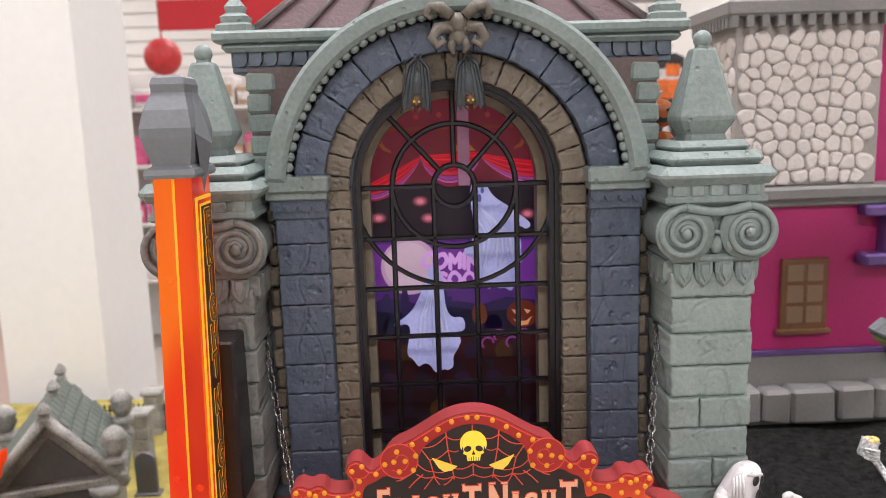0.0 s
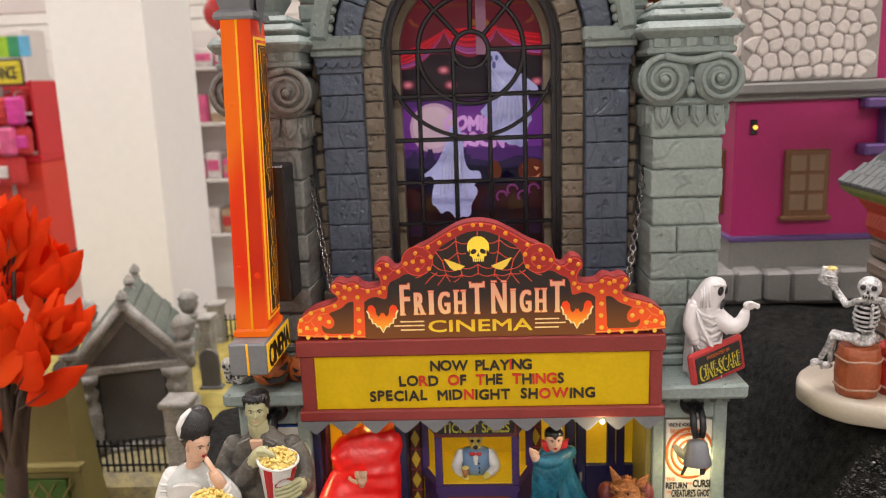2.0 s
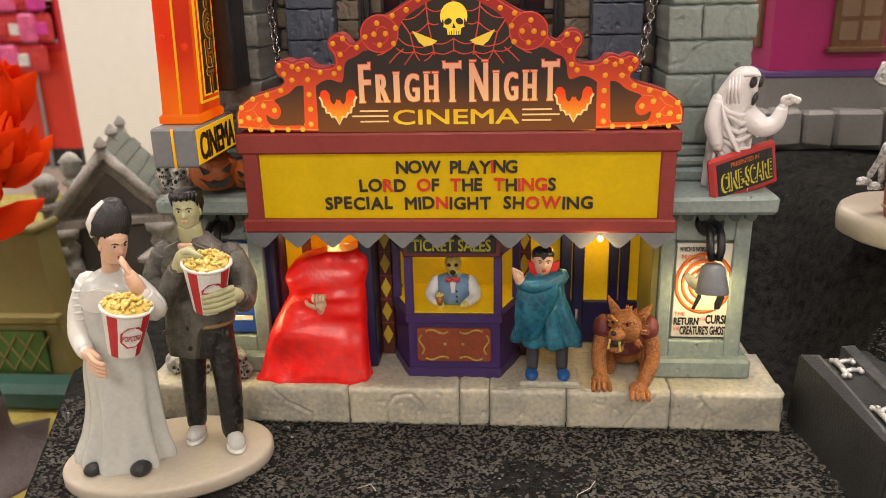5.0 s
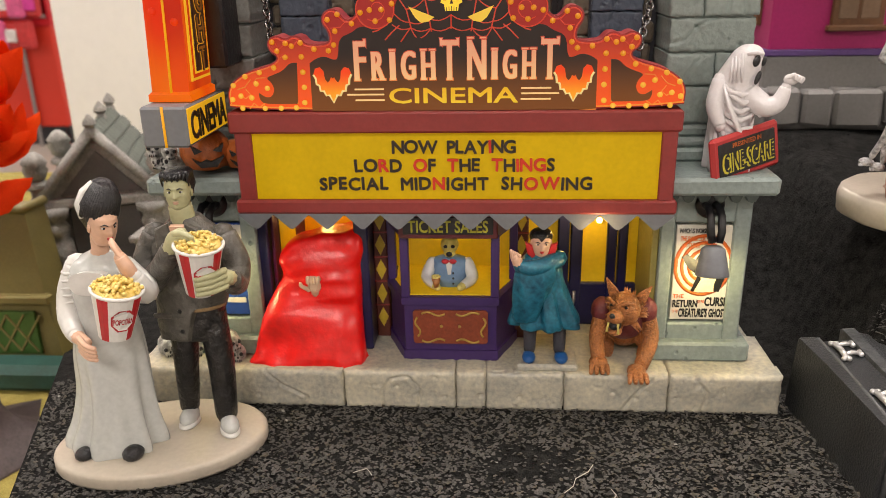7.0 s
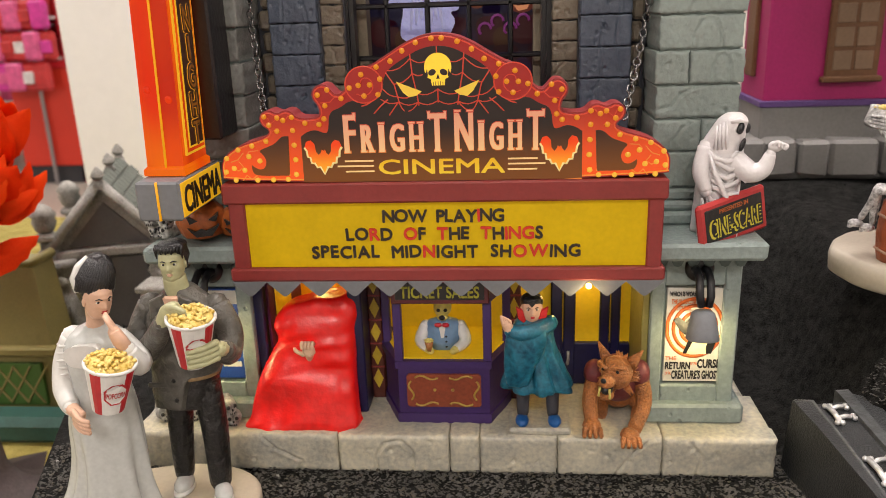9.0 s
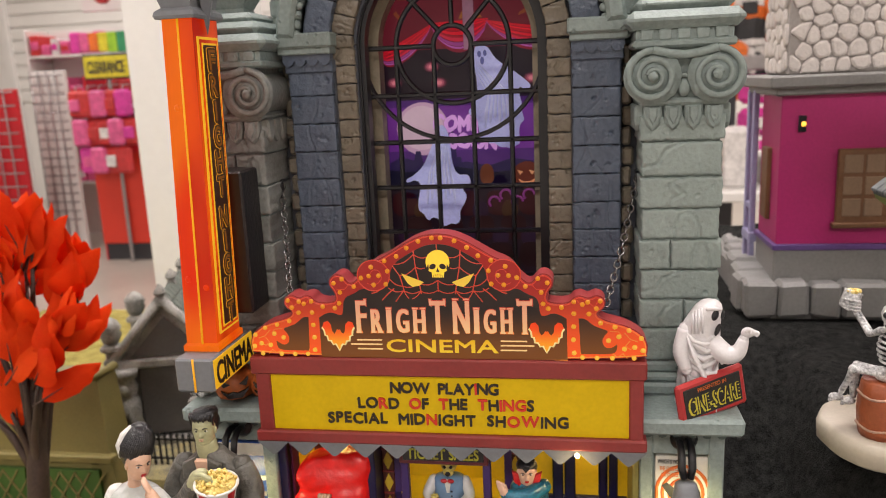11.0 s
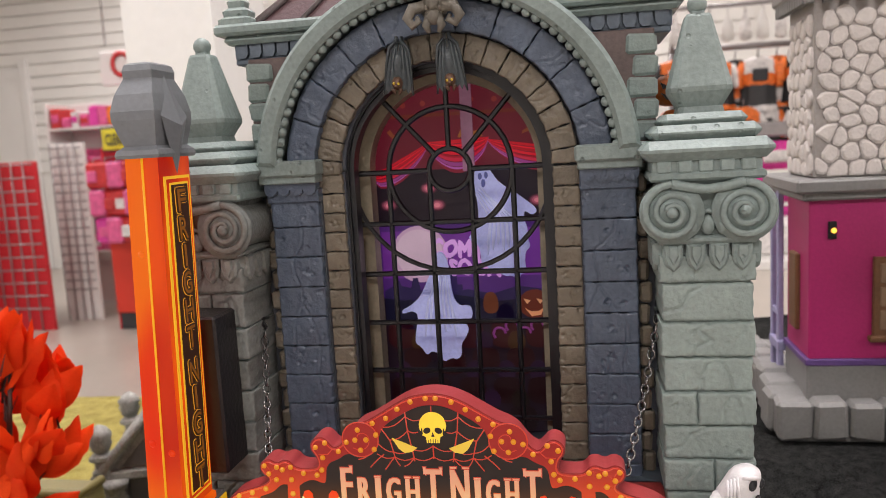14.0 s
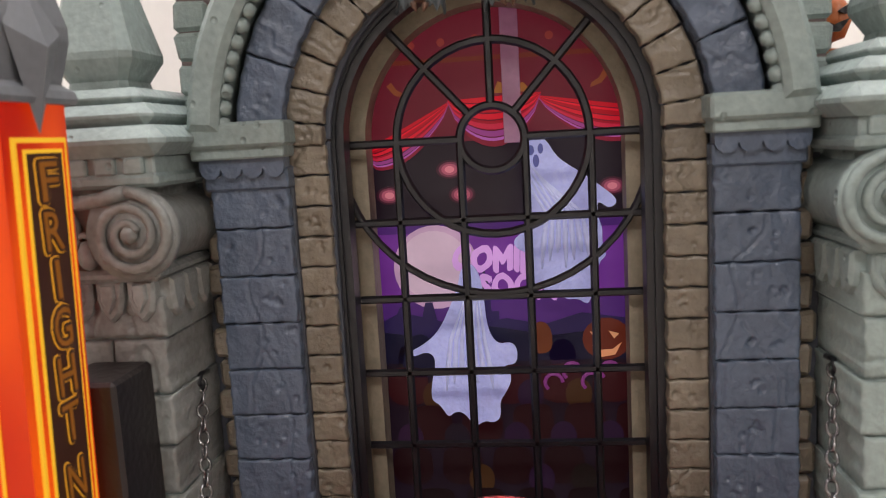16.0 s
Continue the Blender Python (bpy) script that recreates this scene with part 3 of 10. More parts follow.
MIX = [(ORANGEM, BLACKM, WHITEM), (BLACKM, ORANGEM, BLACKM), (ORANGEM, WHITEM, BLACKM), (BLACKM, WHITEM, ORANGEM), (WHITEM, ORANGEM, BLACKM)]
for k in range(9):
    costume(400 + k * 76, 2985 + (k % 2) * 40, 482 - k * 37 % 20, 128, 165 + k * 29 % 40, MIX[k % 5], k)
    costume(420 + k * 76, 2975 + (k % 3) * 30, 300 - k * 23 % 20, 132, 190 + k * 31 % 60, MIX[(k * 2 + 1) % 5], k + 20)
part("top_rail", Shape().tube([(390, 3000, 515), (390, 2900, 664), (990, 2900, 664), (990, 3000, 515)], 9, 8), WIRE, rack)
part("rail", Shape().tube([(380, 3000, 318), (1000, 3000, 318)], 10, 8), WIRE, rack)
for k in range(10):
    x = 395 + k * 62
    s = Shape().lathe([(5, 0), (22, 8), (20, 60), (8, 90), (3, 130)], (x, 2900, 530), 10)
    solo("bauble", s, [WHITEM, WHITE_FIT][k % 2], "silver-white ornament hung on a rail", "ornament", (x, 2900, 540), "ornaments along the rail")
for k in range(4):
    z = 165 - k * 110
    s = Shape().box(600, 790, 2560, 2600, z - 95, z, 22).box(630, 760, 2548, 2562, z - 70, z - 30, 6, mi=1)
    solo("pink_bag", s, [MAGM, WHITEM], "pink printed bag on a hook", "bag", (700, 2580, z - 95), "pink bags")
st2 = thing("dark_stand", "plain black display stand beside the bags", "stand", (560, 2600, -850))
part("post", Shape().box(510, 595, 2580, 2640, -850, 190, 5), DARK_FIT, st2)
part("header", Shape().box(500, 820, 2570, 2650, 180, 230, 5), WIRE, st2)
tb = thing("white_table", "white shop table with cartons", "table", (500, 2300, -850))
part("top", Shape().box(150, 900, 2100, 2700, -190, -160, 4), WHITE_FIT, tb)
for tx in (180, 870):
    for ty in (2130, 2670):
        part("leg", Shape().box(tx - 20, tx + 20, ty - 20, ty + 20, -850, -188, 3), WHITE_FIT, tb)
for k in range(5):
    solo("carton", Shape().box(250 + k * 120, 350 + k * 120, 2200, 2400, -160, -70 + (k % 3) * 40, 6), [WHITEM, TANM, WHITEM][k % 3], "pale carton on the white table", "carton", (300 + k * 120, 2300, -160), "cartons on the table")
pole = Shape()
for q in range(22):
    pole.lathe([(11, q * 32 - 160), (12, q * 32 - 156), (12, q * 32 - 132), (11, q * 32 - 128)], (462, 2480, 0), 12, q % 2)
solo("striped_pole", pole, [ORANGEM, WHITEM], "orange and white striped pole behind the table", "pole", (462, 2480, -160))

# ---- the cinema ----
cinema = thing("cinema_building", "grey gothic haunted cinema model with lit red marquee", "miniature building", (0, 45, 0))

# paved base
base = part("base_slab", Shape().box(-112, 109, 3, 96, 0, 13.6, 1.5), BASE_STONE, cinema, "pale stone slab base")
front = [-115, -40, -0.3, 10.3, 37.3, 73, 111]
for k, (bx0, bx1) in enumerate(zip(front, front[1:])):
    w = bx1 - bx0 - 0.5
    mark = [[(w * 0.62, 15), (w * 0.7, 9), (w * 0.82, 4), (w * 0.8, 0)], [(w * 0.35, 0), (w * 0.33, 6), (w * 0.42, 12), (w * 0.58, 13), (w * 0.68, 8), (w * 0.66, 0)], [], [], [(w * 0.9, 15), (w * 0.72, 9), (w * 0.55, 0)], [(w * 0.2, 15), (w * 0.35, 8), (w * 0.3, 0)]][k]
    rough_piece("stone", base, BASE_STONE, w, 14.8, 8, lambda u, v, d, bx0=bx0: (bx0 + 0.25 + u, 0.2 * math.sin(v * 0.4) + d, 0.1 + v), 60 + k, [mark] if mark else [], int(w / 1.8), 1.4, 0.6, 0.9, 0.45)
    rough_piece("stone", base, BASE_STONE, w, 31, 6, lambda u, v, d, bx0=bx0: (bx0 + 0.25 + u, 0.9 + v, 15.0 - d), 80 + k, [crack_of(k + 31, w, 31)] if k % 2 else [], int(w / 2), 1.2, 0.8, 0.7, 0.45)
for k, (bx0, bx1) in enumerate(((-115, -78), (-78, -40), (-40, -8), (-8, 22), (22, 60), (60, 109))):
    block("stone", base, BASE_STONE, bx0 + 0.25, bx1 - 0.25, 32.2, 94, 1, 14.6, 1.5, jitter=0.4)

# the wall round the tall window, with an arched opening
WX = -0.8
CZ = 215.0


def arch_outline(r, z0, n=28, cx=WX, cz=CZ):
    """An upright arch opening, from its foot on one side to the other."""
    return [(cx + r, z0)] + [(cx + r * math.cos(math.pi * i / n), cz + r * math.sin(math.pi * i / n)) for i in range(n + 1)] + [(cx - r, z0)]


op = arch_outline(36.5, 106)
wall = Shape().prism([(-71, 106), (-71, 258), (71, 258), (71, 106)] + op, 55, 62)
wall.box(-71, 71, 88, 94, 80, 258, 0.5)
wall.box(-71, -60, 62, 88, 80, 258, 0.5).box(60, 71, 62, 88, 80, 258, 0.5).box(-60, 60, 62, 88, 250, 258, 0.5)
wall.box(-71, 71, 40, 94, 72, 106, 0.5)
part("tower_wall", wall, M("wall_paint_dark", (0.075, 0.095, 0.115), 0.5, var=0.25, pits=350), cinema, "dark slate-blue wall")

# pilasters of blue stones and brown bricks either side of the window
CRACKS = {-1: ([(0.6, 0.9), (0.62, 1.2), (0.57, 1.6), (0.4, 2.0), (0.36, 2.2), (0.4, 2.6), (0.48, 2.95), (0.52, 3.2), (0.5, 3.6), (0.38, 4), (0.3, 4.3), (0.28, 4.8), (0.25, 5.2)],
               [(0.5, 3.6), (0.58, 3.8), (0.7, 4.2), (0.78, 4.7), (0.8, 5.2), (0.75, 5.8), (0.72, 6.1), (0.76, 6.5), (0.8, 7.2), (0.86, 8)]),
          1: ([(0.6, 1.08), (0.58, 1.4), (0.42, 1.7), (0.25, 1.9), (0.18, 2.05), (0.22, 2.4), (0.28, 2.8), (0.27, 3.1), (0.2, 3.4), (0.12, 3.7), (0.05, 3.95), (0.1, 4.3), (0.06, 5)],
              [(0.27, 3.1), (0.42, 3.5), (0.55, 3.85), (0.7, 4.1), (0.77, 4.4), (0.77, 4.9), (0.72, 5.4), (0.7, 5.9), (0.8, 6.5), (0.82, 6.9)],
              [(0.48, 5.3), (0.42, 5.6), (0.4, 5.9), (0.42, 6.5), (0.43, 7), (0.36, 7.3), (0.34, 7.9), (0.3, 8.5)])}
for side in (-1, 1):
    pil = part("pilaster", Shape().box(min(side * 45.5, side * 64), max(side * 45.5, side * 64), 47.5, 58, 95, 208, 0.3), MORTAR, cinema, "slate-blue stone pilaster")
    top, row = (208.2, 10.92) if side < 0 else (206.9, 10.73)
    lo, hi = (46, 63.6) if side > 0 else (-63.6, -46)
    for k in range(10):
        z1, z0 = top - k * row - 0.16, top - (k + 1) * row + 0.16
        lines = [[(fx * (hi - lo), top - fz * row - z0) for fx, fz in line] for line in CRACKS[side]]
        rough_piece("stone", pil, BLUE_STONE, hi - lo, z1 - z0, 9, lambda u, v, d, lo=lo, z0=z0, k=k: (lo + u, 45 + 0.25 * (k % 2) + d, z0 + v), 40 + k + side * 20, lines, 6 + k % 3 * 2)
    jamb = part("window_jamb", Shape().box(min(side * 37.2, side * 45.5), max(side * 37.2, side * 45.5), 51, 58, 95, 216, 0.3), MORTAR, cinema, "brown brick window jamb")
    lo, hi = (36.6, 45.6) if side > 0 else (-46.4, -37.8)
    for k in range(16):
        z1, z0 = 215.4 - (side > 0) * 0.8 - k * 7.0 - 0.2, 208.4 - (side > 0) * 0.8 - k * 7.0 + 0.2
        lines = [crack_of(k * 3 + side, hi - lo, z1 - z0)] if (k * 7 + (side > 0) * 3) % 5 == 0 else []
        rough_piece("brick", jamb, BROWN_STONE, hi - lo, z1 - z0, 7, lambda u, v, d, lo=lo, z0=z0, k=k: (lo + u, 49 + 0.3 * (k * 5 % 3) / 2 + d, z0 + v), 400 + k + side * 40, lines, 4 + k % 3)
    # narrow quoins between pilaster and column
    quoin = part("quoin_strip", Shape().box(min(side * 64, side * 70), max(side * 64, side * 70), 53, 60, 96, 212, 0.2), MORTAR, cinema, "narrow brown quoin strip")
    for k in range(15):
        w = 4.6 if k % 2 else 3.4
        lo, hi = (64.2, 64.2 + w) if side > 0 else (-64.2 - w, -64.2)
        block("brick", quoin, BROWN_STONE, lo, hi, 49.5, 58, 98 + k * 7.6, 104.9 + k * 7.6, 0.9)
    # impost with its scalloped apron
    s = Shape().box(min(side * 44.2, side * 67.5), max(side * 44.2, side * 67.5), 39.5, 58, 215.5, 221, 0.7)
    s.box(min(side * 45, side * 66), max(side * 45, side * 66), 41, 58, 213, 216, 0.4)
    imp = part("impost", s, GREEN_GREY, cinema, "grey-green impost moulding")
    s = Shape()
    pts = [(-9.6, 4.6), (9.6, 4.6)]
    for i in range(4):
        for j in range(6):
            a = math.pi * j / 5
            pts.append((9.6 - 4.8 * i - 2.4 + 2.4 * math.cos(a), 2.4 - 2.3 * math.sin(a)))
    s.prism([(side * 55.2 + p[0], 208.6 + p[1]) for p in pts], 42.6, 47)
    s.box(side * 55 - 9.6, side * 55 + 9.6, 44, 50, 206, 211, 0.5)
    part("scalloped_apron", s, BLUE_STONE, imp, "slate-blue scalloped apron")

# the arch: rim, beads, blue voussoirs, brown voussoirs
arch = part("arch_rim", Shape().arc(0, CZ, 58.5, 65.5, 4, 176, 38, 62, 44, c=1.4), GREEN_GREY, cinema, "grey-green arch rim")
arch_back = Shape().arc(0, CZ, 36.9, 60, 2, 178, 51, 60, 40, c=0.2)
part("arch_bed", arch_back, MORTAR, cinema)
bead = Shape().ball((0, 0, 0), (1.9, 1.9, 1.75), 9).mesh("bead", GREEN_GREY)
for k in range(49):
    a = radians(5.5 + 169 * k / 48)
    ob = new("bead", bead)
    ob.parent = arch
    ob.location = (58.2 * math.cos(a) / 1000, (41.6 - 45) / 1000, (CZ + 58.2 * math.sin(a)) / 1000)
vault = part("blue_arch_ring", Shape().arc(0, CZ, 46.3, 57, 3, 177, 48.5, 56, 30, c=0.2), MORTAR, cinema, "ring of slate-blue arch stones")


def arch_piece(name, parent, material, cx, r0, r1, a0, a1, y, seed, lines=(), dents=5):
    """A cast stone of an arch between two radii and two angles, in degrees."""
    rm = (r0 + r1) / 2
    w = radians(a1 - a0) * rm - 0.34

    def place(u, v, d):
        a = radians(a1) - (u + 0.17) / rm
        return (cx + (r0 + v) * math.cos(a), y + d, CZ + (r0 + v) * math.sin(a))
    return rough_piece(name, parent, material, w, r1 - r0, 8, place, seed, lines, dents, step=0.55)


joints = [3, 21.6, 36.8, 52, 67.2, 82.4, 97.6, 112.8, 128, 143.2, 158.4, 177]
for k, (a0, a1) in enumerate(zip(joints, joints[1:])):
    arch_piece("stone", vault, BLUE_STONE, 0, 46.3, 56.7, a0, a1, 45 - 0.4 * (k % 2), 700 + k, [crack_of(k, 12, 10)] if k % 3 != 1 else [], 5)
vault = part("brown_arch_ring", Shape().arc(WX, CZ, 37.4, 46, 1, 179, 52, 57, 30, c=0.2), MORTAR, cinema, "ring of brown arch bricks")
joints = [0] + [7 + 10 * q for q in range(9)] + [93 + 10 * q for q in range(9)] + [180]
for k, (a0, a1) in enumerate(zip(joints, joints[1:])):
    arch_piece("brick", vault, BROWN_STONE, WX, 37.3, 46.2, a0, a1, 48.5 - 0.5 * ((k * 5) % 3 == 0), 800 + k, [crack_of(k + 60, 6, 8)] if k % 2 else [], 3)

# window: black frame, tracery, tan inner frame
win = part("arched_window", Shape(), BLACK_PLASTIC, cinema, "tall arched window with black tracery")
s = Shape()
outer, inner = arch_outline(37.6, 106), arch_outline(33.8, 106)
s.prism(outer + inner[::-1], 54, 60)
mid_ = arch_outline(35.6, 106)
s.prism(outer + mid_[::-1], 52.6, 55)
part("window_frame", s, BLACK_PLASTIC, win, "black plastic window frame")
tan = Shape().prism(arch_outline(36, 106) + arch_outline(31.2, 106)[::-1], 66, 74)
part("inner_frame", tan, CREAM_FRAME, win, "tan inner frame")
BARY = 61.0


def bar(pts, r=1.0, closed=False):
    return part("glazing_bar", Shape().tube([(p[0], BARY, p[1]) for p in pts], r, 6, closed=closed, smooth=False), BLACK_PLASTIC, win)


R1, R2, R3 = 7.6, 22.6, 37.0
for q, z in enumerate((214.5, 195.6, 176.8, 158.2, 139.6, 121.0)):
    if q == 0:
        bar([(WX - 36, z), (WX - R1, z)])
        bar([(WX + R1, z), (WX + 36, z)])
    else:
        bar([(WX - 36, z), (WX + 36, z)])
for x in (-22.8, -7.6, 7.6, 22.8):
    bar([(WX + x, 107), (WX + x, 214.5)])
for r in (R1, R2):
    bar([(WX + r * math.cos(2 * math.pi * i / 40), CZ - 0.5 + r * math.sin(2 * math.pi * i / 40)) for i in range(40)], 1.05, True)
bar([(WX + R3 * math.cos(math.pi * (1.03 + 0.94 * i / 24)), CZ - 0.5 + R3 * math.sin(math.pi * (1.03 + 0.94 * i / 24))) for i in range(25)], 0.9)
for a in (48, 90, 132):
    a = radians(a)
    bar([(WX + R1 * math.cos(a), CZ - 0.5 + R1 * math.sin(a)), (WX + 36 * math.cos(a), CZ - 0.5 + 36 * math.sin(a))])

# columns: steps, bricks, leaf band, scroll capital, pinnacle
for side in (-1, 1):
    X = side * 83.5
    s = Shape().box(X - 18.5, X + 17, 25, 62, 83.5, 88, 1).box(X - 17, X + 15.8, 26.4, 61, 88, 91.5, 1.2).box(X - 15.4, X + 14.8, 27.6, 60, 91.5, 95.5, 1.0)
    s.box(X - 13, X + 13, 30, 58, 95, 186, 0.3)
    col = part("column", s, GREEN_GREY, cinema, "grey-green brick column with scroll capital")
    rows = [95.7, 108.5, 119.5, 130.6, 141.8, 153.0, 164.4, 176.8, 186.0]
    for k, (z0, z1) in enumerate(zip(rows, rows[1:])):
        o = (0.5, -0.3, 0.2, -0.5)[k % 4]
        cut = (0, 15.5, 0, 10.5, 0, 0, 0, 0)[(k + (side < 0) * 3) % 8]
        spans = ((X - 13.8 + o, X - 13.8 + cut - 0.25), (X - 13.8 + cut + 0.25, X + 13.8 - o)) if cut else ((X - 13.8 + o, X + 13.8 - o),)
        for q, (x0, x1) in enumerate(spans):
            w, h = x1 - x0, z1 - z0 - 0.7
            arc_line = [(w * 0.42, 0), (w * 0.44, h * 0.5), (w * 0.5, h * 0.8), (w * 0.58, h * 0.9), (w * 0.68, h * 0.75), (w * 0.74, h * 0.4), (w * 0.76, 0)]
            lines = [[arc_line], [crack_of(k + 5, w, h)], [[(0, h * 0.25), (w * 0.2, h * 0.35), (w * 0.3, h * 0.75), (w * 0.5, h)]], []][(k + q + (side < 0)) % 4]
            rough_piece("brick", col, COL_STONE if side > 0 else LEFT_SHADED_STONE, w, h, 29, lambda u, v, d, x0=x0, z0=z0, o=o: (x0 + u, 28.4 + 0.4 * o + d, z0 + 0.35 + v), 900 + k * 4 + q + side * 50, lines, 5 + k % 3 * 2, 0.9, 0.65, 0.8, 0.45)
    # hanging leaves
    s = Shape()
    for i in range(4):
        cx = X - 10.2 + i * 6.8
        leaf = [(cx - 3.0, 189.6), (cx + 3.0, 189.6), (cx + 3.0, 185.59), (cx + 2.2, 182.66), (cx, 180.62), (cx - 2.2, 182.66), (cx - 3.0, 185.59)]
        s.prism(leaf, 26.6, 31, bevel=0.8)
        leaf = [(cx - 1.5, 188.87), (cx + 1.5, 188.87), (cx + 1.6, 185.59), (cx, 182.66), (cx - 1.6, 185.59)]
        s.prism(leaf, 25.8, 28, bevel=0.5)
    for i in range(4):
        cy = 32.5 + i * 6.8
        for sx in (-1, 1):
            m = pose(X + sx * 13.8, cy, 0, 0, 0, 90 * sx)
            leaf = [(-3.0, 189.6), (3.0, 189.6), (3.0, 185.59), (2.2, 182.66), (0, 180.62), (-2.2, 182.66), (-3.0, 185.59)]
            s.prism(leaf, -2.4, 2, bevel=0.8, move=m)
    part("leaf_band", s, GREEN_GREY if side > 0 else LEFT_SHADED_STONE, col, "band of hanging carved leaves")
    s = Shape().box(X - 15, X + 15, 26, 60, 189.2, 192.0, 1.0).box(X - 13, X + 13, 29.5, 59, 184, 190, 0.5)
    s.box(X - 13, X + 13, 28, 58, 189, 210, 0.6)
    for sx in (-1, 1):
        vx = X + sx * 10.6
        # bolster behind the scroll
        ring = []
        prof = [(9.6, 0), (9.6, 2.2), (8.6, 4), (7.6, 12), (7.4, 17), (7.6, 24), (9.0, 33), (9.0, 36)]
        mm = pose(vx, 25, 199.3, -90, 0, 0)
        s.lathe(prof, (0, 0, 0), 24, move=mm)
        pts = []
        for i in range(46):
            a = 4.4 * math.pi * i / 45
            r = 8.7 - 7.0 * i / 45
            pts.append((vx + sx * r * math.sin(a), 24.6 - 0.4 * i / 45, 199.3 + r * math.cos(a)))
        s.tube(pts, [1.25 - 0.4 * i / 45 for i in range(46)], 7)
        s.ball((vx, 24.2, 199.3), (1.9, 1.6, 1.9), 10)
    s.tube([(X - 10.6, 24.8, 208.0), (X - 5, 25.2, 206.6), (X, 25.4, 206.0), (X + 5, 25.2, 206.6), (X + 10.6, 24.8, 208.0)], 1.5, 8)
    for i in (-1, 0, 1):
        s.ball((X + i * 4.4, 26.6, 195.2), (2.1, 2.2, 3.2), 12)
        s.tube([(X + i * 4.4 - 2.2, 26.6, 198.5), (X + i * 4.4, 25.5, 199.6), (X + i * 4.4 + 2.2, 26.6, 198.5)], 0.7, 6)
    part("scroll_capital", s, GREEN_GREY if side > 0 else LEFT_SHADED_STONE, col, "carved scroll capital")
    s = Shape().box(X - 17, X + 17, 25.6, 62, 208.6, 211.4, 0.8).box(X - 16, X + 16, 27, 61, 211, 215, 0.4)
    for i in range(5):
        s.box(X - 14.6 + i * 6.1, X - 10.3 + i * 6.1, 25.8, 29, 211.2, 214.8, 0.4)
    s.box(X - 19.5, X + 19.5, 23.5, 64, 214.8, 221, 2.6).box(X - 16.2, X + 16.2, 26.8, 60.6, 220.6, 225.6, 2.2).box(X - 12.8, X + 12.8, 30.2, 57.4, 224.8, 229, 1.9)
    part("abacus", s, GREEN_GREY, col, "stepped cap with dentils")
    s = Shape().square([(7.2, 228.6), (6.6, 231), (9.2, 235.5), (9.3, 237), (3.9, 258.6), (3.4, 259.4)], (X, 43.5, 0), 0.22)
    s.square([(2.2, 259), (2.0, 260.5)], (X, 43.5, 0), 0.3)
    s.ball((X, 43.5, 262.4), 3.1, 14)
    part("pinnacle", s, GREEN_GREY, col, "faceted pinnacle with ball finial")

# piers under the columns
for side in (-1, 1):
    lo, hi = (69, 98.5) if side > 0 else (-100, -70.5)
    mid = (lo + hi) / 2
    pier = part("pier", Shape().box(lo, hi, 17.2, 60, 15, 78, 0.6), GREEN_GREY, cinema, "grey-green pier under the column")
    for x0, x1, z0, z1 in ((lo, lo + 4.5, 21, 77), (hi - 5.5, hi, 21, 77), (lo + 4.4, hi - 5.4, 65.5, 77), (lo + 4.4, hi - 5.4, 21, 28.2)):
        part("panel_frame", Shape().box(x0, x1, 14, 18, z0, z1, 0.5), GREEN_GREY, pier)
    part("pier_foot", Shape().box(lo - 1, hi + 3.4, 10.5, 62, 14.8, 22.2, 1.0), GREEN_GREY, pier)
    for i in range(6):
        cx = lo + 2.5 + i * (hi - lo - 4) / 5
        part("apron_tongue", Shape().prism([(cx - 2, 78), (cx + 2, 78), (cx + 2, 75), (cx + 1.2, 73.4), (cx, 73), (cx - 1.2, 73.4), (cx - 2, 75)], 11.6, 15), M("dark_green_grey", (0.09, 0.125, 0.115), 0.5, var=0.2), pier)
    s = Shape().box(lo - 2.5, hi + 4.5, 3.5, 64, 77.6, 83.4, 1.1, jitter=0.25, rng=random.Random(4))
    part("pier_cap", s, GREEN_GREY, pier, "chipped flat pier cap")

# cornice block behind the arch
PLUM = M("wall_paint_plum", (0.12, 0.085, 0.08), 0.5, var=0.25)
for side in (-1, 1):
    upper = part("corner_quoins", Shape().box(min(side * 50, side * 71.4), max(side * 50, side * 71.4), 53.6, 90, 200, 258, 0.4), PLUM, cinema, "corner stones of the tower")
    for k in range(8):
        w = 9.5 if k % 2 else 7.5
        lo, hi = (71.6 - w, 72.2) if side > 0 else (-72.2, -71.6 + w)
        block("stone", upper, COL_STONE, lo, hi, 52.6, 91, 200 + k * 7.1, 206.6 + k * 7.1, 0.9, jitter=0.3)
s = Shape().box(-77, 77, 56, 94, 256.4, 258.6, 0.5)
for side in (-1, 1):
    for k in range(6):
        s.prism([(side * (48 + k * 5.2) + p[0], p[1]) for p in ((-2.2, 264), (2.2, 264), (2.2, 260.4), (1.2, 258.8), (-1.2, 258.8), (-2.2, 260.4))], 55.4, 60)
s.box(-77.5, 77.5, 57, 94, 258.4, 264, 0.4)
part("dentil_band", s, M("dentil_blue_grey", (0.10, 0.125, 0.155), 0.55, var=0.2), cinema, "dark arcaded band under the cornice")
s = Shape().box(-80, 80, 53, 97, 263.6, 267, 1.4).box(-82.5, 82.5, 50.5, 99, 266.6, 270.6, 1.0)
part("cornice", s, GREEN_GREY, cinema, "broad grey-green cornice")
for side in (-1, 1):
    s = Shape().square([(6.4, 270.4), (6.4, 272.6), (4.6, 273.6), (4.9, 275.6), (3.0, 277), (3.4, 279), (0.6, 283)], (side * 75, 58, 0), 0.3)
    part("corner_finial", s, GREEN_GREY, cinema, "small cornice finial")
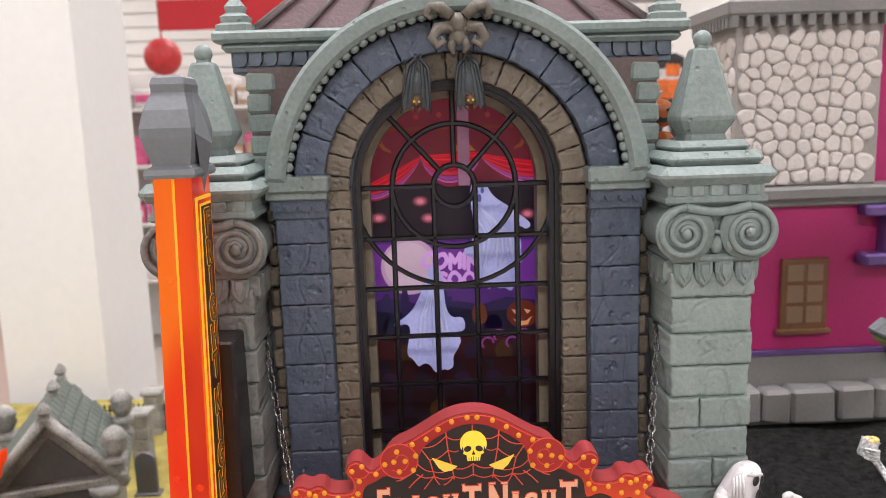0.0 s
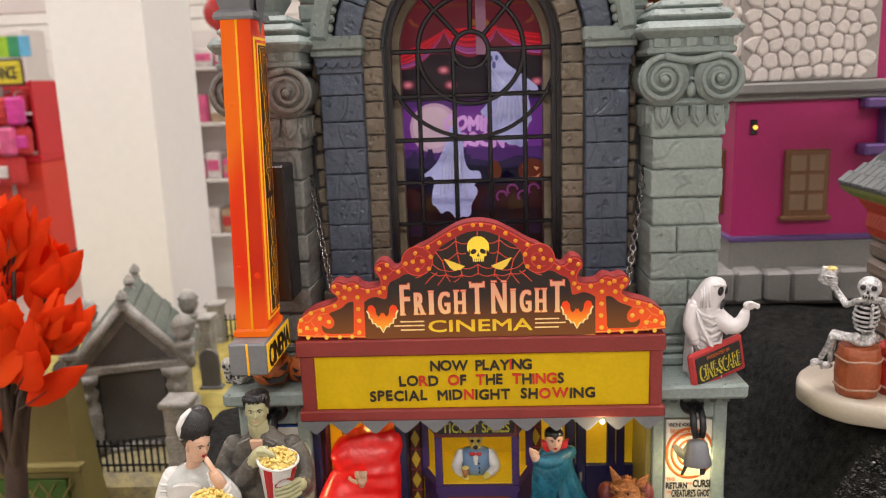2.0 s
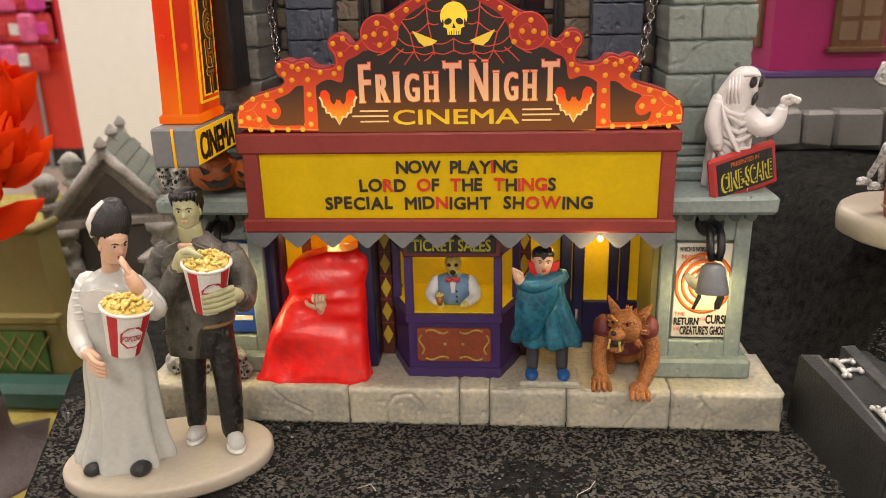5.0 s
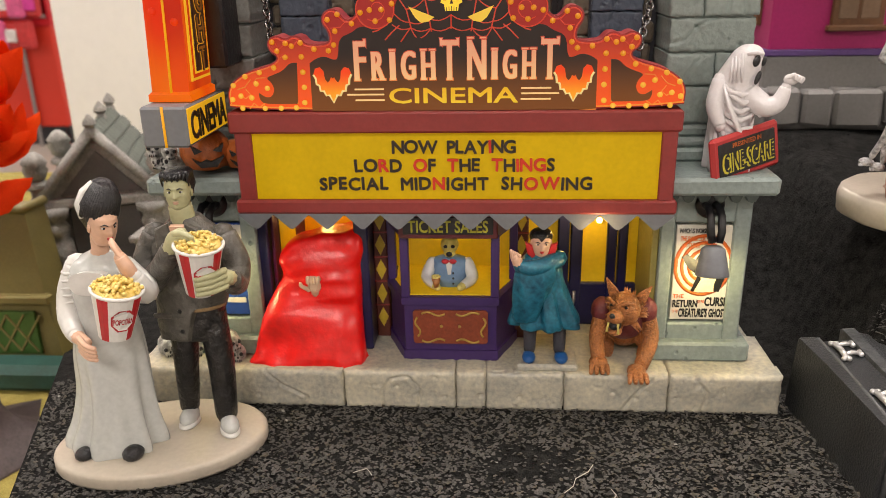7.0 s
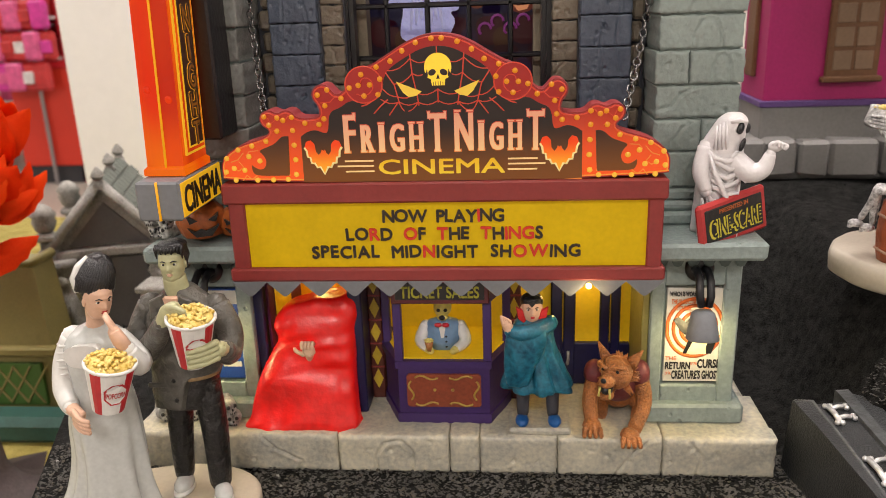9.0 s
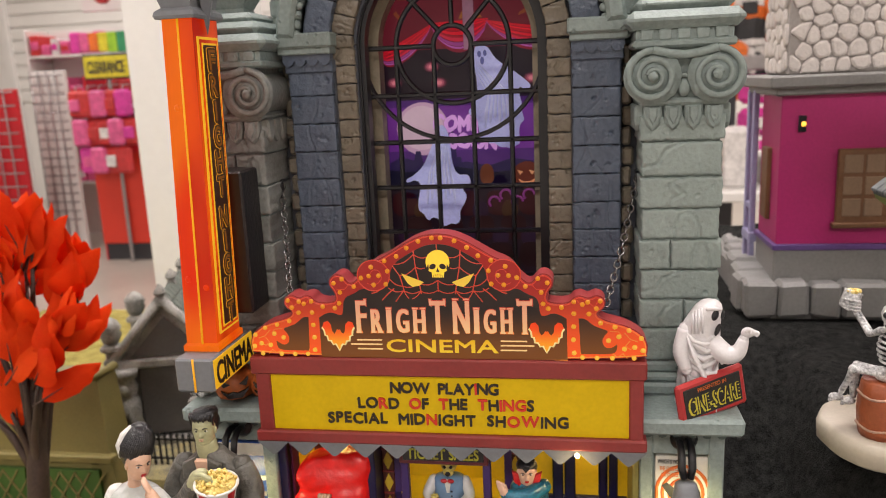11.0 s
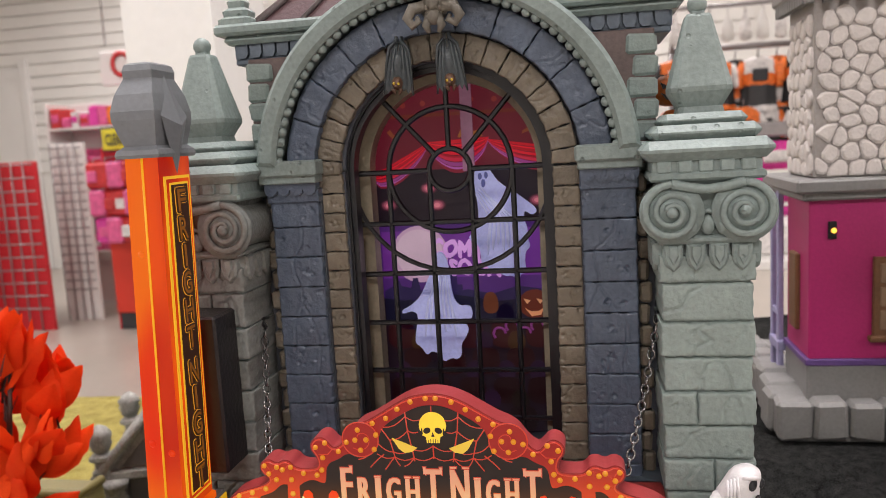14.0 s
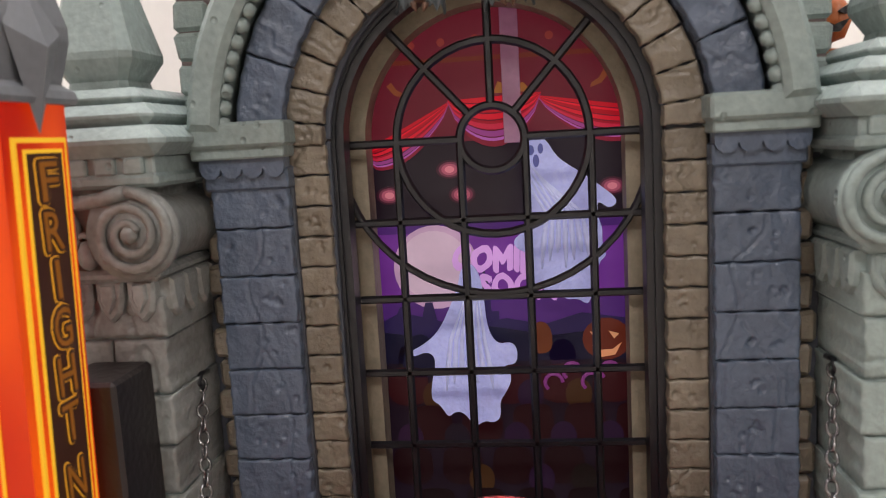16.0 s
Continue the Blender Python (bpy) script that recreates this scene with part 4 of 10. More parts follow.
# roof
s = Shape().add([(-70, 58, 270.4), (70, 58, 270.4), (70, 95, 270.4), (-70, 95, 270.4), (-40, 74, 296), (40, 74, 296), (40, 90, 296), (-40, 90, 296)],
                [(0, 1, 2, 3), (0, 1, 5, 4), (1, 2, 6, 5), (2, 3, 7, 6), (3, 0, 4, 7), (4, 5, 6, 7)])
roof = part("roof", s, MAROON, cinema, "maroon hipped roof with raised seams")
s = Shape()
for k in range(9):
    f = -1 + k / 4
    s.tube([(f * 69, 57.4, 270.6), (f * 39.5, 73.4, 296.2)], 0.9, 6)
for side in (-1, 1):
    s.tube([(side * 70.4, 58, 270.6), (side * 40.4, 74, 296.4)], 1.3, 6)
part("roof_seams", s, M("roof_seam_paint", (0.14, 0.11, 0.11), 0.5), roof)

# keystone mask, as a plain carved ornament
s = Shape().ball((1, 38.5, 268), (4.6, 3.6, 5.0), 16).ball((1, 35.6, 269.4), (2.3, 1.8, 3.0), 12).ball((1, 36.2, 264.6), (2.6, 2.4, 2.6), 12)
for sx in (-1, 1):
    s.tube([(1 + sx * 2.4, 36.6, 271.4), (1 + sx * 5.6, 36.0, 274.4), (1 + sx * 9.0, 36.4, 274.6), (1 + sx * 10.4, 36.8, 272.2), (1 + sx * 8.6, 36.4, 270.8)], [2.0, 1.9, 1.6, 1.3, 0.8], 9)
    s.tube([(1 + sx * 3.0, 36.4, 268.0), (1 + sx * 6.8, 35.8, 267.6), (1 + sx * 8.6, 35.8, 264.6), (1 + sx * 7.0, 35.8, 262.2), (1 + sx * 4.8, 35.8, 263.6), (1 + sx * 5.6, 35.6, 265.0)], [2.0, 2.0, 1.8, 1.5, 1.2, 0.7], 9)
    s.tube([(1 + sx * 1.2, 36.4, 265), (1 + sx * 2.6, 35.8, 261.8), (1 + sx * 1.6, 36, 259.6)], [1.7, 1.4, 0.7], 9)
    s.ball((1 + sx * 2.2, 35.6, 267.4), (1.1, 0.9, 1.0), 8)
part("keystone_mask", s, M("bronze_grey_paint", (0.15, 0.135, 0.11), 0.45, var=0.35, bump=0.5), cinema, "carved bronze-grey keystone mask")

# two hanging bat ornaments
for bx, tilt in ((-12.6, 4), (4.0, -3)):
    s = Shape()
    mv = pose(bx, 43.4, 256, 0, tilt, 0)
    for sx in (-1, 1):
        # a folded wing: arm, pleats and two hanging points
        v = []
        for z, wide, deep in ((2.4, 1.4, 1.2), (0.6, 2.9, 2.0), (-3, 3.7, 2.6), (-7, 4.4, 2.8), (-10.6, 4.9, 2.4), (-13.0, 5.0, 1.8)):
            for i in range(7):
                f = i / 6
                v.append((sx * (wide * (0.06 + 0.94 * f)), -deep * math.cos(f * 1.3) - 0.35 * (i % 2), z - (2.4 * (i % 2 == 0) * f if z < -12 else 0)))
        k = [(r * 7 + i, r * 7 + i + 1, r * 7 + 8 + i, r * 7 + 7 + i) for r in range(5) for i in range(6)]
        s.add(v, k, 0, False, move=mv)
        s.add([(x, y + 0.5, z) for x, y, z in v], [q[::-1] for q in k], 0, False, move=mv)
        s.tube([(sx * 1.0, -1.6, 2.6), (sx * 3.2, -1.8, 0.4), (sx * 4.0, -1.4, -4), (sx * 5.1, -0.6, -15.2)], [0.6, 0.6, 0.5, 0.3], 6, move=mv)
        s.tube([(sx * 0.9, -1, 4.2), (sx * 0.8, -1.4, 2.0)], 0.6, 6, move=mv)
        s.lathe([(0.8, 0), (0.7, 0.8), (0.1, 2.2)], (0, 0, 0), 6, mi=1, move=mv @ pose(sx * 1.3, -2.6, -13.0, 180, sx * 18, 0))
        s.ball((sx * 0.8, -4.5, -11.4), 0.5, 6, mi=2, move=mv)
    s.ball((0, -1.6, -6), (2.0, 1.8, 5.6), 12, move=mv)
    s.ball((0, -2.8, -11.2), (1.9, 1.9, 2.2), 12, mi=1, move=mv)
    s.ball((0, -4.2, -12.2), (0.9, 1.0, 0.8), 8, mi=1, move=mv)
    part("bat_ornament", s, [M("bat_wing_paint", (0.045, 0.055, 0.06), 0.36, var=0.35, bump=0.4), M("bat_fur_paint", (0.10, 0.05, 0.03), 0.5, var=0.3), M("bat_eye_paint", (0.7, 0.5, 0.05), 0.3)], cinema, "hanging dark bat ornament")


def lin(r, g, b):
    """A colour as seen, 0 to 255, in linear light."""
    return tuple((c / 255 / 12.92 if c < 10.3 else ((c / 255 + 0.055) / 1.055) ** 2.4) for c in (r, g, b))


def lit(name, r, g, b, power=1.0, rough=0.5, base=None):
    c = lin(r, g, b)
    return M(name, base or tuple(q * 0.4 for q in c), rough, glow=c, power=power * 0.76, bump=0.0, var=0.08)


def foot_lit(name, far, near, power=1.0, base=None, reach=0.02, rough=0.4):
    """Print on a board lit along its foot: that glow is put into the emission, with colours as seen high up and close
    to the foot.
    """
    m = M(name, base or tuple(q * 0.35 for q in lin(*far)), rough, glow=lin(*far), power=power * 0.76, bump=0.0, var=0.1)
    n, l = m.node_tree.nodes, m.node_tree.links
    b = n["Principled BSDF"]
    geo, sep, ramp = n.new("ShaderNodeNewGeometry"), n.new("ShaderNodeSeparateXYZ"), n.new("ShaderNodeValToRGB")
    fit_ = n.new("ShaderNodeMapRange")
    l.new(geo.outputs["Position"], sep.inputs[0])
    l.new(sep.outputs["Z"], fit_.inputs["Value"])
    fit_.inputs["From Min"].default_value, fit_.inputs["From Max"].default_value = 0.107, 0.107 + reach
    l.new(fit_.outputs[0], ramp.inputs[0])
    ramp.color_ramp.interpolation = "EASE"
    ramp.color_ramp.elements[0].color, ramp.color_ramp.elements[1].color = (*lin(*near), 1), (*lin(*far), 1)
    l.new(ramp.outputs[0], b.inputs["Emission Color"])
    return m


# ---- marquee ----
marquee = part("marquee", Shape().box(-69.5, 69, 2.5, 40, 74, 105, 0.5), RED_PAINT, cinema, "brick-red marquee box with lit yellow panel")
part("ledge", Shape().box(-71, 70, -1, 42, 99.2, 106, 0.7), RED_PAINT, marquee)
part("bottom_rail", Shape().box(-71, 70.2, -1, 42, 72.8, 77.4, 0.7), RED_PAINT, marquee)
for x0, x1 in ((-69.6, -64.2), (64.2, 69.0)):
    part("frame_post", Shape().box(x0, x1, 0, 40, 77, 99.6, 0.5), RED_PAINT, marquee)
part("panel", Shape().box(-64.6, 64.6, 1.2, 3.6, 76.8, 99.8, 0.2), YELLOW_PANEL, marquee, "glowing yellow letter panel")
LETTER_BLACK = M("black_letter_paint", (0.02, 0.012, 0.01), 0.4, var=0.2, bump=0.05)
LETTER_RED = M("red_letter_paint", (0.62, 0.03, 0.015), 0.4, var=0.1, bump=0.05)
rng = random.Random(11)


def sign_line(body, red, cx, z, height, width):
    glyphs = [(ch, *text_shape(ch, height, 0.034, 0.7)) for ch in body]
    total = sum(w if ch != " " else height * 0.72 for ch, _, w in glyphs)
    gap = (width - total) / (len(body) - 1)
    x = cx - width / 2
    for i, (ch, s, w) in enumerate(glyphs):
        if ch == " ":
            x += height * 0.72 + gap
            continue
        moved(s, at(x + w / 2, 0.5, z + rng.uniform(-0.15, 0.15), 0, rng.uniform(-2.5, 2.5), 0))
        part("letter", s, LETTER_RED if i in red else LETTER_BLACK, marquee)
        x += w + gap


sign_line("NOW PLAYING", {8}, 0.1, 94.6, 4.1, 39)
sign_line("LORD OF THE THINGS", {2, 5, 8, 12, 14, 15, 16}, 0.1, 88.7, 4.1, 63.5)
sign_line("SPECIAL MIDNIGHT SHOWING", {11, 19, 20}, 0.2, 82.7, 4.1, 87)

# grey pennant trim
for k in range(12):
    x = -71 + k * 11.75
    pts = [(x, 73), (x + 11.75, 73), (x + 11.75, 72.4), (x + 7.2, 68.2), (x + 6.2, 67.5), (x + 5.4, 67.5), (x + 4.5, 68.2), (x, 72.4)]
    part("pennant", Shape().prism(pts, -0.2, 1.2), GREY_PAINT, marquee)
s = Shape().ball((46.5, 0.5, 70.6), 1.0, 10)
part("bulb", s, M("warm_bulb", (1, 0.8, 0.4), 0.2, glow=(1, 0.75, 0.3), power=9, bump=0), marquee, "glowing warm bulb")
point_lamp("marquee_bulb_light", (0.0465, -0.002, 0.067), 0.010, (1.0, 0.75, 0.35), 0.0015)

# ---- the sign board over the marquee ----
HALF = [(69.6, 106), (70.2, 110), (70, 112.6), (68.6, 115.0), (66, 117.0), (63, 118.5), (59.5, 119.5), (56, 120.5), (53.6, 121.9), (53.8, 123.1), (55.6, 124.2), (56.5, 126.5), (55.5, 128.4),
        (53, 129.3), (50.6, 127.9), (48.3, 129.1), (46, 128.7), (44.6, 126.8), (42, 126.3), (38, 126.6), (36.9, 127.6), (37.4, 130.2), (39.1, 132.2), (39.1, 134.8), (37, 136.6), (34.6, 136.6)]
HALF += [(33, 134.8), (31.4, 133.2), (29.6, 134), (27.4, 136.3), (25.4, 139.3), (22.6, 141.3), (20, 142.2), (17.5, 143.6), (14, 145.7), (9.5, 148.4), (5, 150.2)]
RIM = [(x, z) for x, z in HALF] + [(0, 150.8)] + [(-x, z) for x, z in HALF[::-1]]


def rounded(pts, n=3):
    """Corner cutting: the outline gets softer."""
    for _ in range(n):
        out = []
        for i, p in enumerate(pts):
            q = pts[(i + 1) % len(pts)]
            out += [(p[0] * 0.75 + q[0] * 0.25, p[1] * 0.75 + q[1] * 0.25), (p[0] * 0.25 + q[0] * 0.75, p[1] * 0.25 + q[1] * 0.75)]
        pts = out
    return pts


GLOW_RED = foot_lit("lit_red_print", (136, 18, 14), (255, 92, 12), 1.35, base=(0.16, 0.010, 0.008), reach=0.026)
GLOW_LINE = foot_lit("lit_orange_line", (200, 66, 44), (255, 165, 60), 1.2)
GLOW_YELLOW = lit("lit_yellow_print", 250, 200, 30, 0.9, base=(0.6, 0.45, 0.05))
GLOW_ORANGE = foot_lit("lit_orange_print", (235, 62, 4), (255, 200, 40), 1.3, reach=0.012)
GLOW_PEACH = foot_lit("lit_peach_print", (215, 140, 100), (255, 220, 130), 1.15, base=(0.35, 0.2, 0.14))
# The black print gets the foot's amber glow in its emission too.
BOARD_BLACK = foot_lit("lit_black_print", (24, 11, 7), (150, 80, 5), 0.95, base=(0.010, 0.006, 0.005), reach=0.018)
CREAM_LINE = lit("lit_cream_edge", 255, 225, 150, 1.0)
face_rim = rounded(RIM, 2)
board = part("sign_board", Shape().prism(face_rim, 0.6, 9), M("red_board_edge", (0.30, 0.034, 0.035), 0.45, var=0.1, bump=0.1), cinema, "red scalloped cinema sign board")


def inset(pts, d):
    """An outline drawn in by d."""
    out, n = [], len(pts)
    for i, p in enumerate(pts):
        t = (Vector(pts[(i + 1) % n]) - Vector(pts[i - 1])).normalized()
        out.append((p[0] - t.y * d, p[1] + t.x * d))
    return out


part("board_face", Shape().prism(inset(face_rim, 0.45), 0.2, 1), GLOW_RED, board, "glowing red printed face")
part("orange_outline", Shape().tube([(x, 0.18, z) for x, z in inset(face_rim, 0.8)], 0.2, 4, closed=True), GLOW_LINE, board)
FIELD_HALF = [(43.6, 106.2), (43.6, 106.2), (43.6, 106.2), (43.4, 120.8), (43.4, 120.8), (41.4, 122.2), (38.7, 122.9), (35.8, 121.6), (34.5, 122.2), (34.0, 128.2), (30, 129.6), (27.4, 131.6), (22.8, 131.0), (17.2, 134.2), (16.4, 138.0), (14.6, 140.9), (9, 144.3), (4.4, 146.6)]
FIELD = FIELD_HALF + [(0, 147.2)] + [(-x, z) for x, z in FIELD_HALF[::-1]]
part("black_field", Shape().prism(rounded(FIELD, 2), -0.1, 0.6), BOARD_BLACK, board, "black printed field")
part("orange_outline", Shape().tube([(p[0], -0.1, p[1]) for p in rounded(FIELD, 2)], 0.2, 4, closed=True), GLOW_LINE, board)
bulb_mesh = Shape().ball((0, 0, 0), (0.86, 0.7, 0.86), 10).mesh("bulb", foot_lit("lit_bulb_print", (215, 135, 22), (255, 200, 70), 1.2))


def bulb(x, z, y=-0.25):
    ob = new("bulb", bulb_mesh)
    ob.parent = board
    ob.location = (x / 1000, (y - 45) / 1000, z / 1000)


for side in (-1, 1):
    def flip(pts):
        return [(side * x, z) for x, z in pts]
    # the open corner with the curl
    sub = flip([(48.0, 108.5), (48.0, 108.5), (48.0, 108.5), (58.4, 108.5), (59.9, 109.6), (60.2, 112.2), (59.4, 111.4), (57.6, 110.4), (55.8, 111.0), (55.0, 113.2), (55.9, 115.2), (57.4, 116.6), (54.6, 117.6), (52.0, 118.6), (49.6, 121.0), (47.4, 121.0), (47.4, 121.0)])
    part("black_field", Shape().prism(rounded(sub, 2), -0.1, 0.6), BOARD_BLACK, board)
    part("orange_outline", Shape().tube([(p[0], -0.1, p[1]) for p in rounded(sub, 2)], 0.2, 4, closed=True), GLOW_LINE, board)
    for curl in ([(57.6, 116.6), (60.4, 116.4), (61.6, 115.0)], [(62.4, 116.0), (64.4, 113.8), (66.8, 113.0)], [(58.6, 108.6), (60.4, 107.4), (62.0, 108.8), (63.4, 107.0)], [(64.2, 113.2), (62.8, 111.4), (64.4, 110.2), (66.2, 111.2)],
                 [(52.4, 122.6), (50.6, 123.4), (49.6, 122.4)], [(53.6, 126.8), (52.6, 125.0), (50.6, 126.6), (48.6, 125.2), (46.8, 127.4)], [(29.4, 132.2), (31.6, 133.0), (33.4, 131.2), (36.4, 131.0)]):
        part("orange_outline", Shape().tube([(x, 0.1, z) for x, z in flip(curl)], 0.17, 4), GLOW_LINE, board)
    disc = [(side * 22.6 + 5.7 * math.cos(2 * math.pi * i / 32), 136.2 + 5.5 * math.sin(2 * math.pi * i / 32)) for i in range(32)]
    part("red_disc", Shape().prism(disc, -0.2, 0.4), GLOW_RED, board)
    part("orange_outline", Shape().tube([(x, -0.2, z) for x, z in disc], 0.2, 4, closed=True), GLOW_LINE, board)
    part("orange_outline", Shape().tube([(side * (22.4 + r * math.cos(q)), -0.25, 136.4 + r * math.sin(q)) for q, r in [(0.4 + i * 0.42, 1.2 + i * 0.22) for i in range(13)]], 0.15, 4), GLOW_LINE, board)
    for x, z in ((24.2, 136.1), (20.7, 136.2), (18.3, 133.2), (22.6, 132.9), (17.5, 137.8), (23.2, 139.3), (27.0, 135.4)):
        bulb(side * x, z, -0.4)
    for x, z in ((67.9, 114.3), (68.5, 110.0), (65.6, 107.3), (65.8, 111.1), (62.4, 110.5), (63.9, 117.0), (59.3, 118.2), (60.6, 114.8), (57.2, 113.4), (54.6, 119.6), (58.5, 107.2), (53.4, 107.2), (48.6, 107.3), (45.8, 108.9), (45.6, 113.6), (45.7, 118.2), (45.8, 122.8), (50.8, 122.7), (53.2, 124.6)):
        bulb(side * x, z)
    for x, z in ((54.5, 127.2), (50.4, 126.8), (48.6, 126.0), (45.8, 126.9), (41.7, 125.0), (37.3, 124.5), (35.6, 126.2), (35.0, 130.2), (37.1, 133.5), (34.0, 135.0), (29.8, 132.3), (18.4, 141.4), (14.1, 143.0), (10.4, 145.9), (6.2, 148.2), (1.5, 149.3)):
        bulb(side * x, z)
    # bat shape with a pale scalloped edge
    bat = [(0, 2.2), (0.5, 2.6), (0.9, 1.6), (1.6, 0.9), (2.4, 2.0), (2.7, 4.4), (3.8, 5.6), (5.2, 5.2), (5.9, 3.4), (5.2, 2.2), (5.0, 0.4), (4.2, 0.2), (3.9, -1.6), (2.9, -1.6), (2.2, -3.0), (1.2, -2.8), (0, -5.2)]
    bat = bat + [(-x, z) for x, z in bat[::-1][1:-1]]
    part("bat_shape", Shape().prism([(side * 36.6 + x, 114.0 + z) for x, z in bat], -0.4, 0.1), GLOW_ORANGE, board)
    part("bat_edge", Shape().tube([(side * 36.6 + x, -0.32, 114.0 + z) for x, z in bat[8:25]], 0.36, 5), CREAM_LINE, board)
    for z, x0, x1 in ((112.8, 20.9, 30.0), (111.2, 20.9, 32.4), (109.5, 20.8, 29.9)):
        part("stripe", Shape().box(min(side * x0, side * x1), max(side * x0, side * x1), -0.35, 0.1, z - 0.24, z + 0.24, 0.05), GLOW_PEACH, board)
    eye = flip([(12.6, 136.9), (4.9, 133.8), (6.6, 132.6), (8.9, 132.2), (10.6, 133.6)])
    part("eye_shape", Shape().prism(eye, -0.45, 0), lit("lit_pale_yellow", 250, 205, 70, 0.95), board)
    # the web: spokes from the skull, and sagging threads between them
    spokes = [[(8.1, 145.0), (7.6, 139.0), (6.4, 133.0), (5.9, 129.6)], [(15.7, 139.7), (13.2, 136.0), (12.0, 131.0), (15.2, 126.8)], [(15.4, 131.6), (17.8, 129.6), (19.9, 127.4)], [(20.6, 131.0), (22.0, 130.2), (23.6, 129.8)], [(0, 134.6), (0, 130.4)]]
    for line in spokes:
        part("web_line", Shape().tube([(x, -0.2, z) for x, z in flip(line)], 0.2, 4), GLOW_LINE, board)
    knots = [[(3.6, 142.6), (8.1, 143.6), (15.2, 140.2)], [(4.4, 138.8), (7.5, 139.2), (13.4, 136.2)], [(0, 134.4), (6.6, 133.4), (12.4, 132.4), (17.0, 135.0)], [(0, 131.0), (6.2, 130.6), (12.0, 130.8), (17.6, 131.8)], [(6.2, 130.4), (9.2, 127.9)], [(12.0, 130.6), (10.4, 128.0)]]
    for row in knots:
        for (ax, az), (bx, bz) in zip(row, row[1:]):
            sag = 0.16 * abs(bx - ax)
            part("web_line", Shape().tube([(side * (ax + (bx - ax) * q), -0.2, az + (bz - az) * q - sag * math.sin(math.pi * q)) for q in (0, 0.25, 0.5, 0.75, 1)], 0.17, 4), GLOW_LINE, board)
part("web_line", Shape().tube([(0, -0.2, 147), (0, -0.2, 144.8)], 0.18, 4), GLOW_LINE, board)
# skull sign, a plain yellow shape
skull = [(4.1 * math.cos(radians(a)), 140.9 + 4.2 * math.sin(radians(a))) for a in range(-32, 213, 12)] + [(-3.3, 137.9), (-2.2, 137.4), (-1.9, 135.5), (1.9, 135.5), (2.2, 137.4), (3.3, 137.9)]
part("skull_shape", Shape().prism([(x + 0.2, z) for x, z in skull], -0.5, 0), GLOW_YELLOW, board, "yellow skull sign")
s = Shape()
for sx in (-1, 1):
    s.prism([(0.2 + sx * 1.75 + 1.15 * math.cos(2 * math.pi * i / 12), 139.4 - sx * 0.2 * math.cos(2 * math.pi * i / 12) + 0.95 * math.sin(2 * math.pi * i / 12)) for i in range(12)], -0.6, -0.4)
    s.prism([(0.2 + sx * 3.2, 140.4), (0.2 + sx * 3.7, 139.2), (0.2 + sx * 3.3, 137.6), (0.2 + sx * 3.0, 138.6)], -0.6, -0.4)
s.prism([(-0.35, 137.5), (0.75, 137.5), (0.2, 139.0)], -0.6, -0.4)
for i in range(5):
    s.box(0.2 + (i - 2) * 0.72 - 0.1, 0.2 + (i - 2) * 0.72 + 0.1, -0.6, -0.4, 135.4, 136.9 - 0.2 * abs(i - 2), 0.02)
part("skull_holes", s, LETTER_BLACK, board)

FEET = {"F": ((0.2, 0),), "R": ((0.18, 0), (0.86, 0)), "I": ((0.5, 0), (0.5, 1)), "H": ((0.16, 0), (0.84, 0), (0.16, 1), (0.84, 1)), "T": ((0.5, 0),), "N": ((0.14, 0), (0.16, 1), (0.86, 1)), "G": ()}


def caps_line(body, x0, width, z):
    """Tall capitals with slab feet, the first and last higher: an orange rim and a peach face."""
    plain = [text_shape(ch, h, 0.008, 0.3, 0.5)[1] + (1.1 if ch != "I" else 1.9) for ch, h in body]
    fit_ = (width - 1.0 * (len(body) - 1)) / sum(plain)
    x = x0
    for (ch, h), w0 in zip(body, plain):
        w = w0 * fit_
        foot = z + (0 if h > 11 else 0.1)
        for material, fat, y in ((GLOW_LINE, 0.24, -0.25), (GLOW_PEACH, 0.0, -0.45)):
            thin, tw = text_shape(ch, h - 0.9, 0.008, 0.25, 1.0)
            wide = max(0.6, w - 1.2) / tw if ch != "I" else 0.9
            s = Shape()
            for q, dx in enumerate((-0.36, -0.18, 0, 0.18, 0.36)):
                for dz in (-fat, fat) if fat else (0,):
                    s.add([(px * wide + dx * (1 + fat), py + 0.005 * q, pz + dz) for px, py, pz in thin.v], thin.f)
            for fx, top in FEET[ch]:
                cx, cz = (fx - 0.5) * (w - 0.9), (h - 0.9) / 2 * (1 if top else -1)
                s.box(cx - 0.95 - fat, cx + 0.95 + fat, -0.02, 0.2, cz - 0.22 - fat, cz + 0.22 + fat, 0.05)
            if ch in "TF":
                for sx in ((-1, 1) if ch == "T" else (1,)):
                    ex, ez = sx * (w / 2 - 0.55), (h - 0.9) / 2
                    s.prism([(ex - 0.4 - fat, ez + fat), (ex + 0.4 + fat, ez + fat), (ex + 0.3 + fat, ez - 2.6 - fat), (ex - 0.1 - fat, ez - 1.2)], -0.03, 0.2)
            part("letter", moved(s, at(x + w / 2, y, foot + h / 2)), material, board)
        x += w + 1.0


caps_line([("F", 13.0), ("R", 9.6), ("I", 9.6), ("G", 9.6), ("H", 9.6), ("T", 13.0)], -30.0, 32.4, 115.2)
caps_line([("N", 13.0), ("I", 9.6), ("G", 9.6), ("H", 9.6), ("T", 13.0)], 4.4, 27.8, 115.2)
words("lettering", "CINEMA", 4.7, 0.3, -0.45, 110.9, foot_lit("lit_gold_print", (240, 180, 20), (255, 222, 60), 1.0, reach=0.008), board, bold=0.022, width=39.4)

